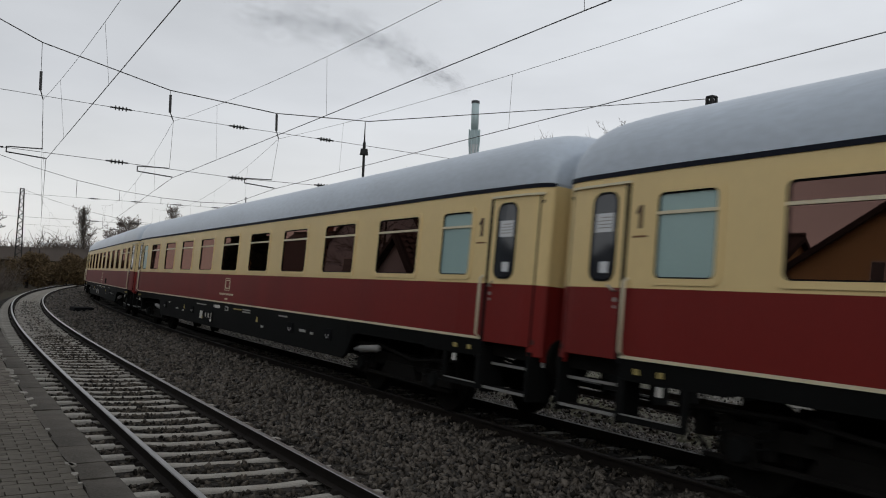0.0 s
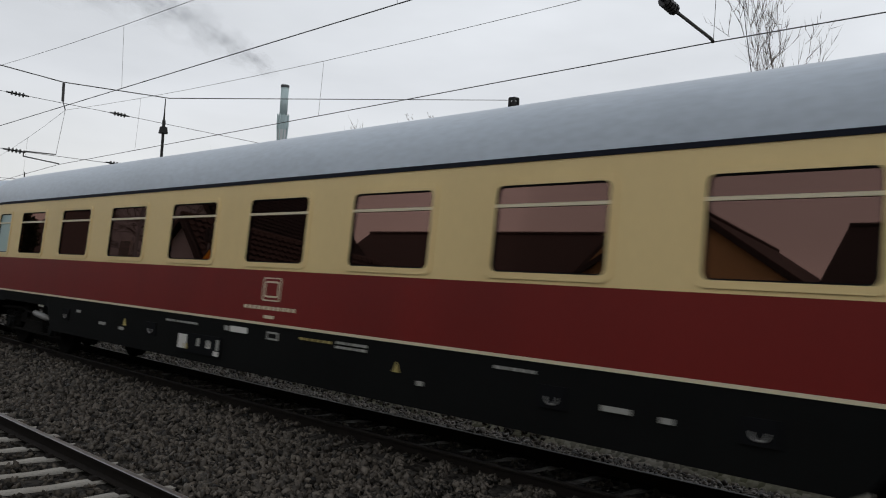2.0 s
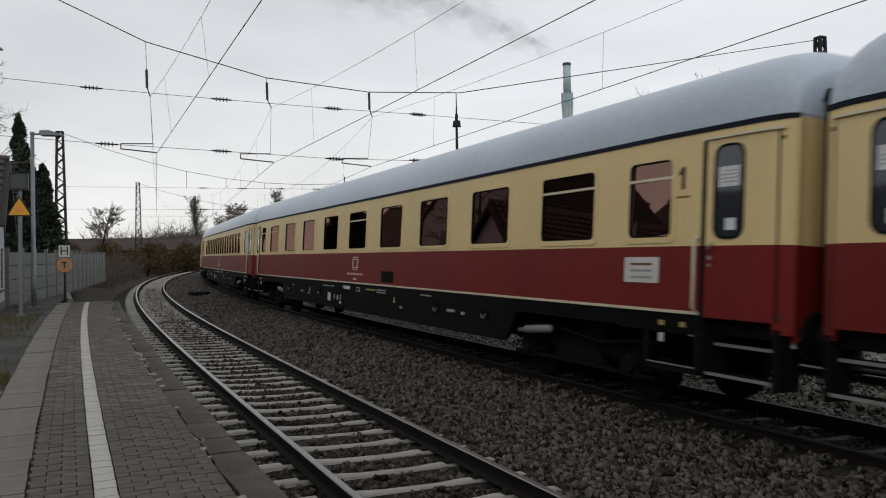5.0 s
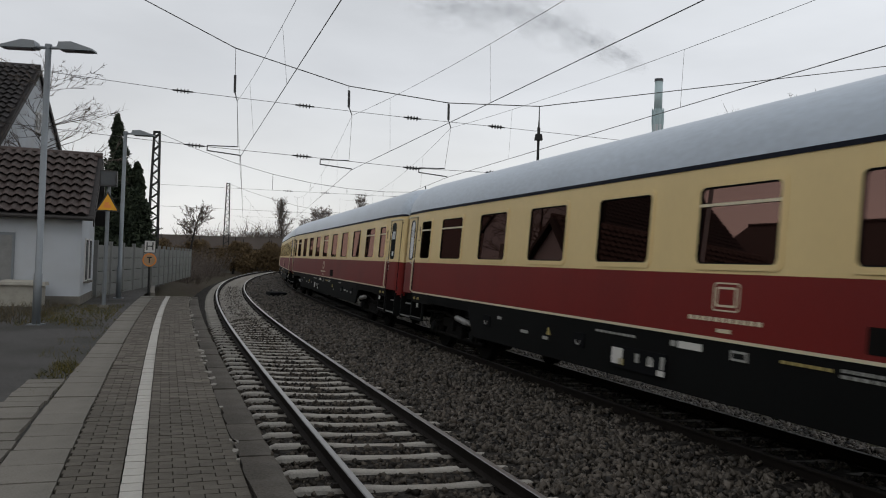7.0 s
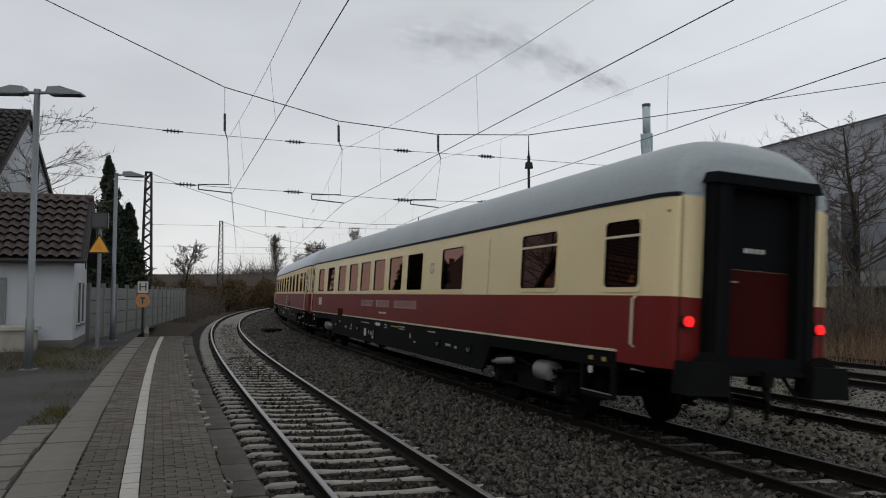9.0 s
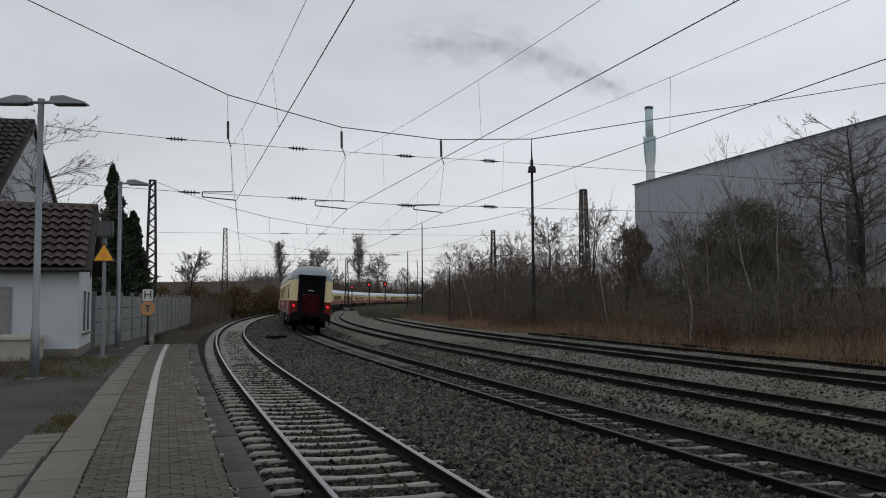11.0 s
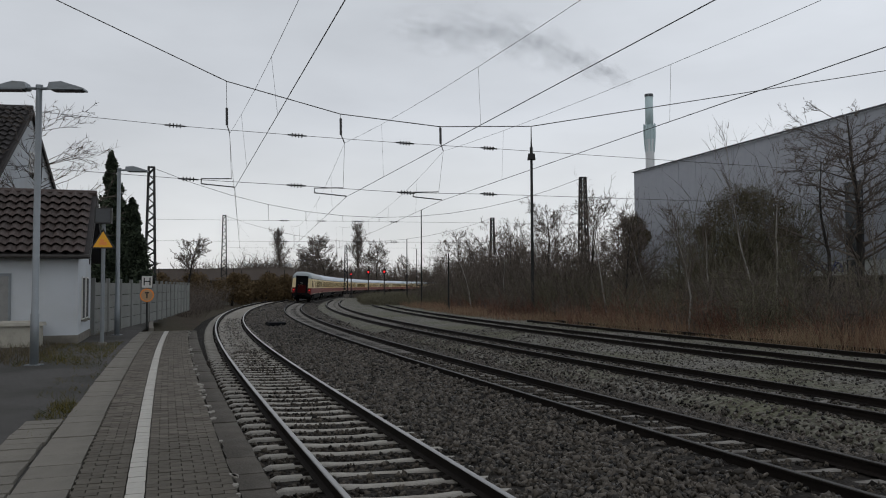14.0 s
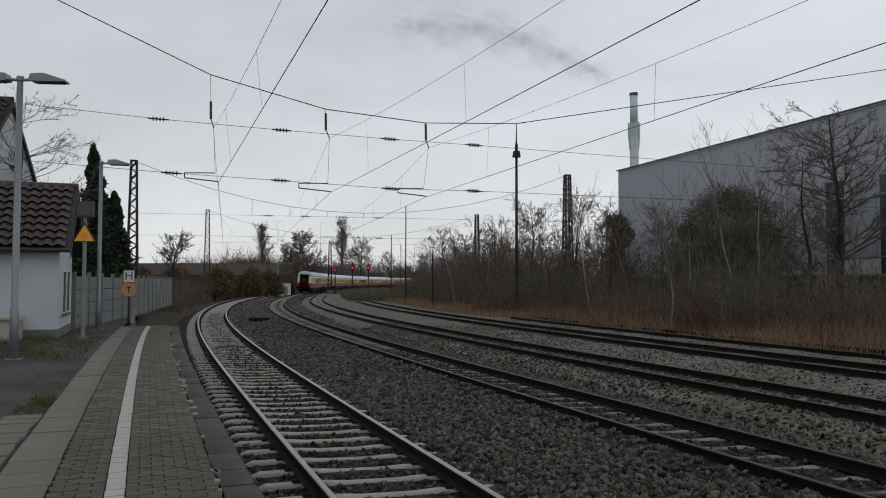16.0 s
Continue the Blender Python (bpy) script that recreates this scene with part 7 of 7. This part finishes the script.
    for i, (x, y, h) in enumerate(((23.7, 19.2, 14.2), (28.0, 17.1, 15.6))):
        bare_tree("tall_birch", "tall slender leafless birch behind the sidings", x, y, -.5, h, .055, 520 + i, 3, .22, 24, 1.9, M_BARK, M_TWIG, (0, 0), "tall birches", thin=.35)
    bare_tree("garden_tree", "leafless garden tree behind the station building", -15.6, 29.6, ZP - .1, 8.6, .11, 501, 3, 1.1, 44, .35, thin=.4)


def low_growth():
    tuft_field("dry_grass", "dry reddish-brown grass along the brush edge", "grass", [(6, 46, 18.9, 21.8, -.25, 13000, .95, .012), (46, 100, 16.9, 20.5, -.25, 7000, .8, .015), (6, 46, 21.5, 24.5, -.4, 6000, 1.7, .013)], M_REED, 51)
    tuft_field("straw_grass", "pale straw-coloured grass among the brush", "grass", [(6, 50, 18.2, 21.0, -.22, 7000, .8, .010), (50, 90, 16.6, 18.6, -.22, 2500, .6, .011)], M_STRAW, 52)
    tuft_field("siding_grass", "thin short grass between the sidings", "grass", [(8, 60, 11.0, 13.2, -.23, 6000, .07, .006), (8, 60, 15.6, 17.6, -.19, 7000, .08, .006)], M_GRASS, 53, .8)
    tuft_field("platform_weeds", "yellowed weeds along the back of the platform", "weeds", [(10.5, 13.5, -4.0, -3.62, ZP - .03, 500, .14, .006), (14, 24, -4.3, -3.62, ZP - .03, 500, .07, .006), (19.5, 27, -5.6, -3.8, ZP - .03, 1800, .16, .008)], M_WEED, 54, .9)
    tuft_field("wall_weeds", "dark weeds at the foot of wall and fence", "weeds", [(20, 31, -6.6, -5.2, ZP - .04, 1500, .30, .008), (30, 58, -6.2, -4.6, ZP - .1, 2600, .4, .01)], M_IVY, 55, .6)


woods()
low_growth()


# ---- smoke ----
def smoke_mat():
    m = bpy.data.materials.new("thin_grey_smoke")
    m.use_nodes = True
    n, l = m.node_tree.nodes, m.node_tree.links
    n.clear()
    o, mx, tr, df = n.new("ShaderNodeOutputMaterial"), n.new("ShaderNodeMixShader"), n.new("ShaderNodeBsdfTransparent"), n.new("ShaderNodeBsdfDiffuse")
    df.inputs[0].default_value = (0.36, 0.38, 0.43, 1)
    t, ln, ns = n.new("ShaderNodeTexCoord"), n.new("ShaderNodeVectorMath"), n.new("ShaderNodeTexNoise")
    ln.operation = "LENGTH"
    l.new(t.outputs["Object"], ln.inputs[0])
    l.new(t.outputs["Object"], ns.inputs["Vector"])
    ns.inputs["Scale"].default_value, ns.inputs["Detail"].default_value = 1.9, 7
    fall, thick, mul = n.new("ShaderNodeMapRange"), n.new("ShaderNodeMapRange"), n.new("ShaderNodeMath")
    fall.interpolation_type = "SMOOTHSTEP"
    fall.inputs["From Min"].default_value, fall.inputs["From Max"].default_value = 1.0, 0.1
    l.new(ln.outputs["Value"], fall.inputs[0])
    thick.inputs["From Min"].default_value, thick.inputs["From Max"].default_value, thick.inputs["To Max"].default_value = 0.36, 0.70, 0.48
    l.new(ns.outputs[0], thick.inputs[0])
    mul.operation = "MULTIPLY"
    l.new(fall.outputs[0], mul.inputs[0])
    l.new(thick.outputs[0], mul.inputs[1])
    l.new(mul.outputs[0], mx.inputs[0])
    l.new(tr.outputs[0], mx.inputs[1])
    l.new(df.outputs[0], mx.inputs[2])
    l.new(mx.outputs[0], o.inputs[0])
    return m


PUFFS = []


def smoke():
    """Plume drifting from the chimney in a few slowly moving banks."""
    m = smoke_mat()
    p = tagged(thing("smoke_plume", "thin grey smoke plume drifting off the chimney", "smoke"), kind="stuff")
    n = 20
    g = Geo()
    for j in range(n + 1):
        for i in range(n + 1):
            u, v = -1 + 2 * i / n, -1 + 2 * j / n
            g.v.append((u, .25 * (u * u + v * v) - .25 + .1 * math.sin(3 * u), v))
    g.f = [(j * (n + 1) + i, j * (n + 1) + i + 1, (j + 1) * (n + 1) + i + 1, (j + 1) * (n + 1) + i) for j in range(n) for i in range(n)]
    g.s = [0] * len(g.f)
    me = g.mesh("smoke_bank", m, True)
    for x, z, w, h, tilt in ((108, 137, 22, 11, 24), (88, 146, 30, 16, 22), (64, 157, 38, 21, 20), (34, 165, 42, 22, 12), (-2, 166, 44, 20, 4)):
        ob = part("smoke_bank", me, None, p)
        ob.scale = (w, 12, h)
        PUFFS.append((ob, x, z, tilt))


smoke()


# ---- what moves ----
def motions():
    times = [k * 0.5 for k in range(33)]
    for i, ob in COACHES:
        walk(ob, [(t, coach_pose(i, t)) for t in times])
    for k, (ob, x, z, tilt) in enumerate(PUFFS):
        walk(ob, [(t, pose(x - 0.45 * t, 498 + k * 1.5, z + 0.12 * t, 0, tilt + .15 * t, 0)) for t in (0, 8, 16)])


motions()
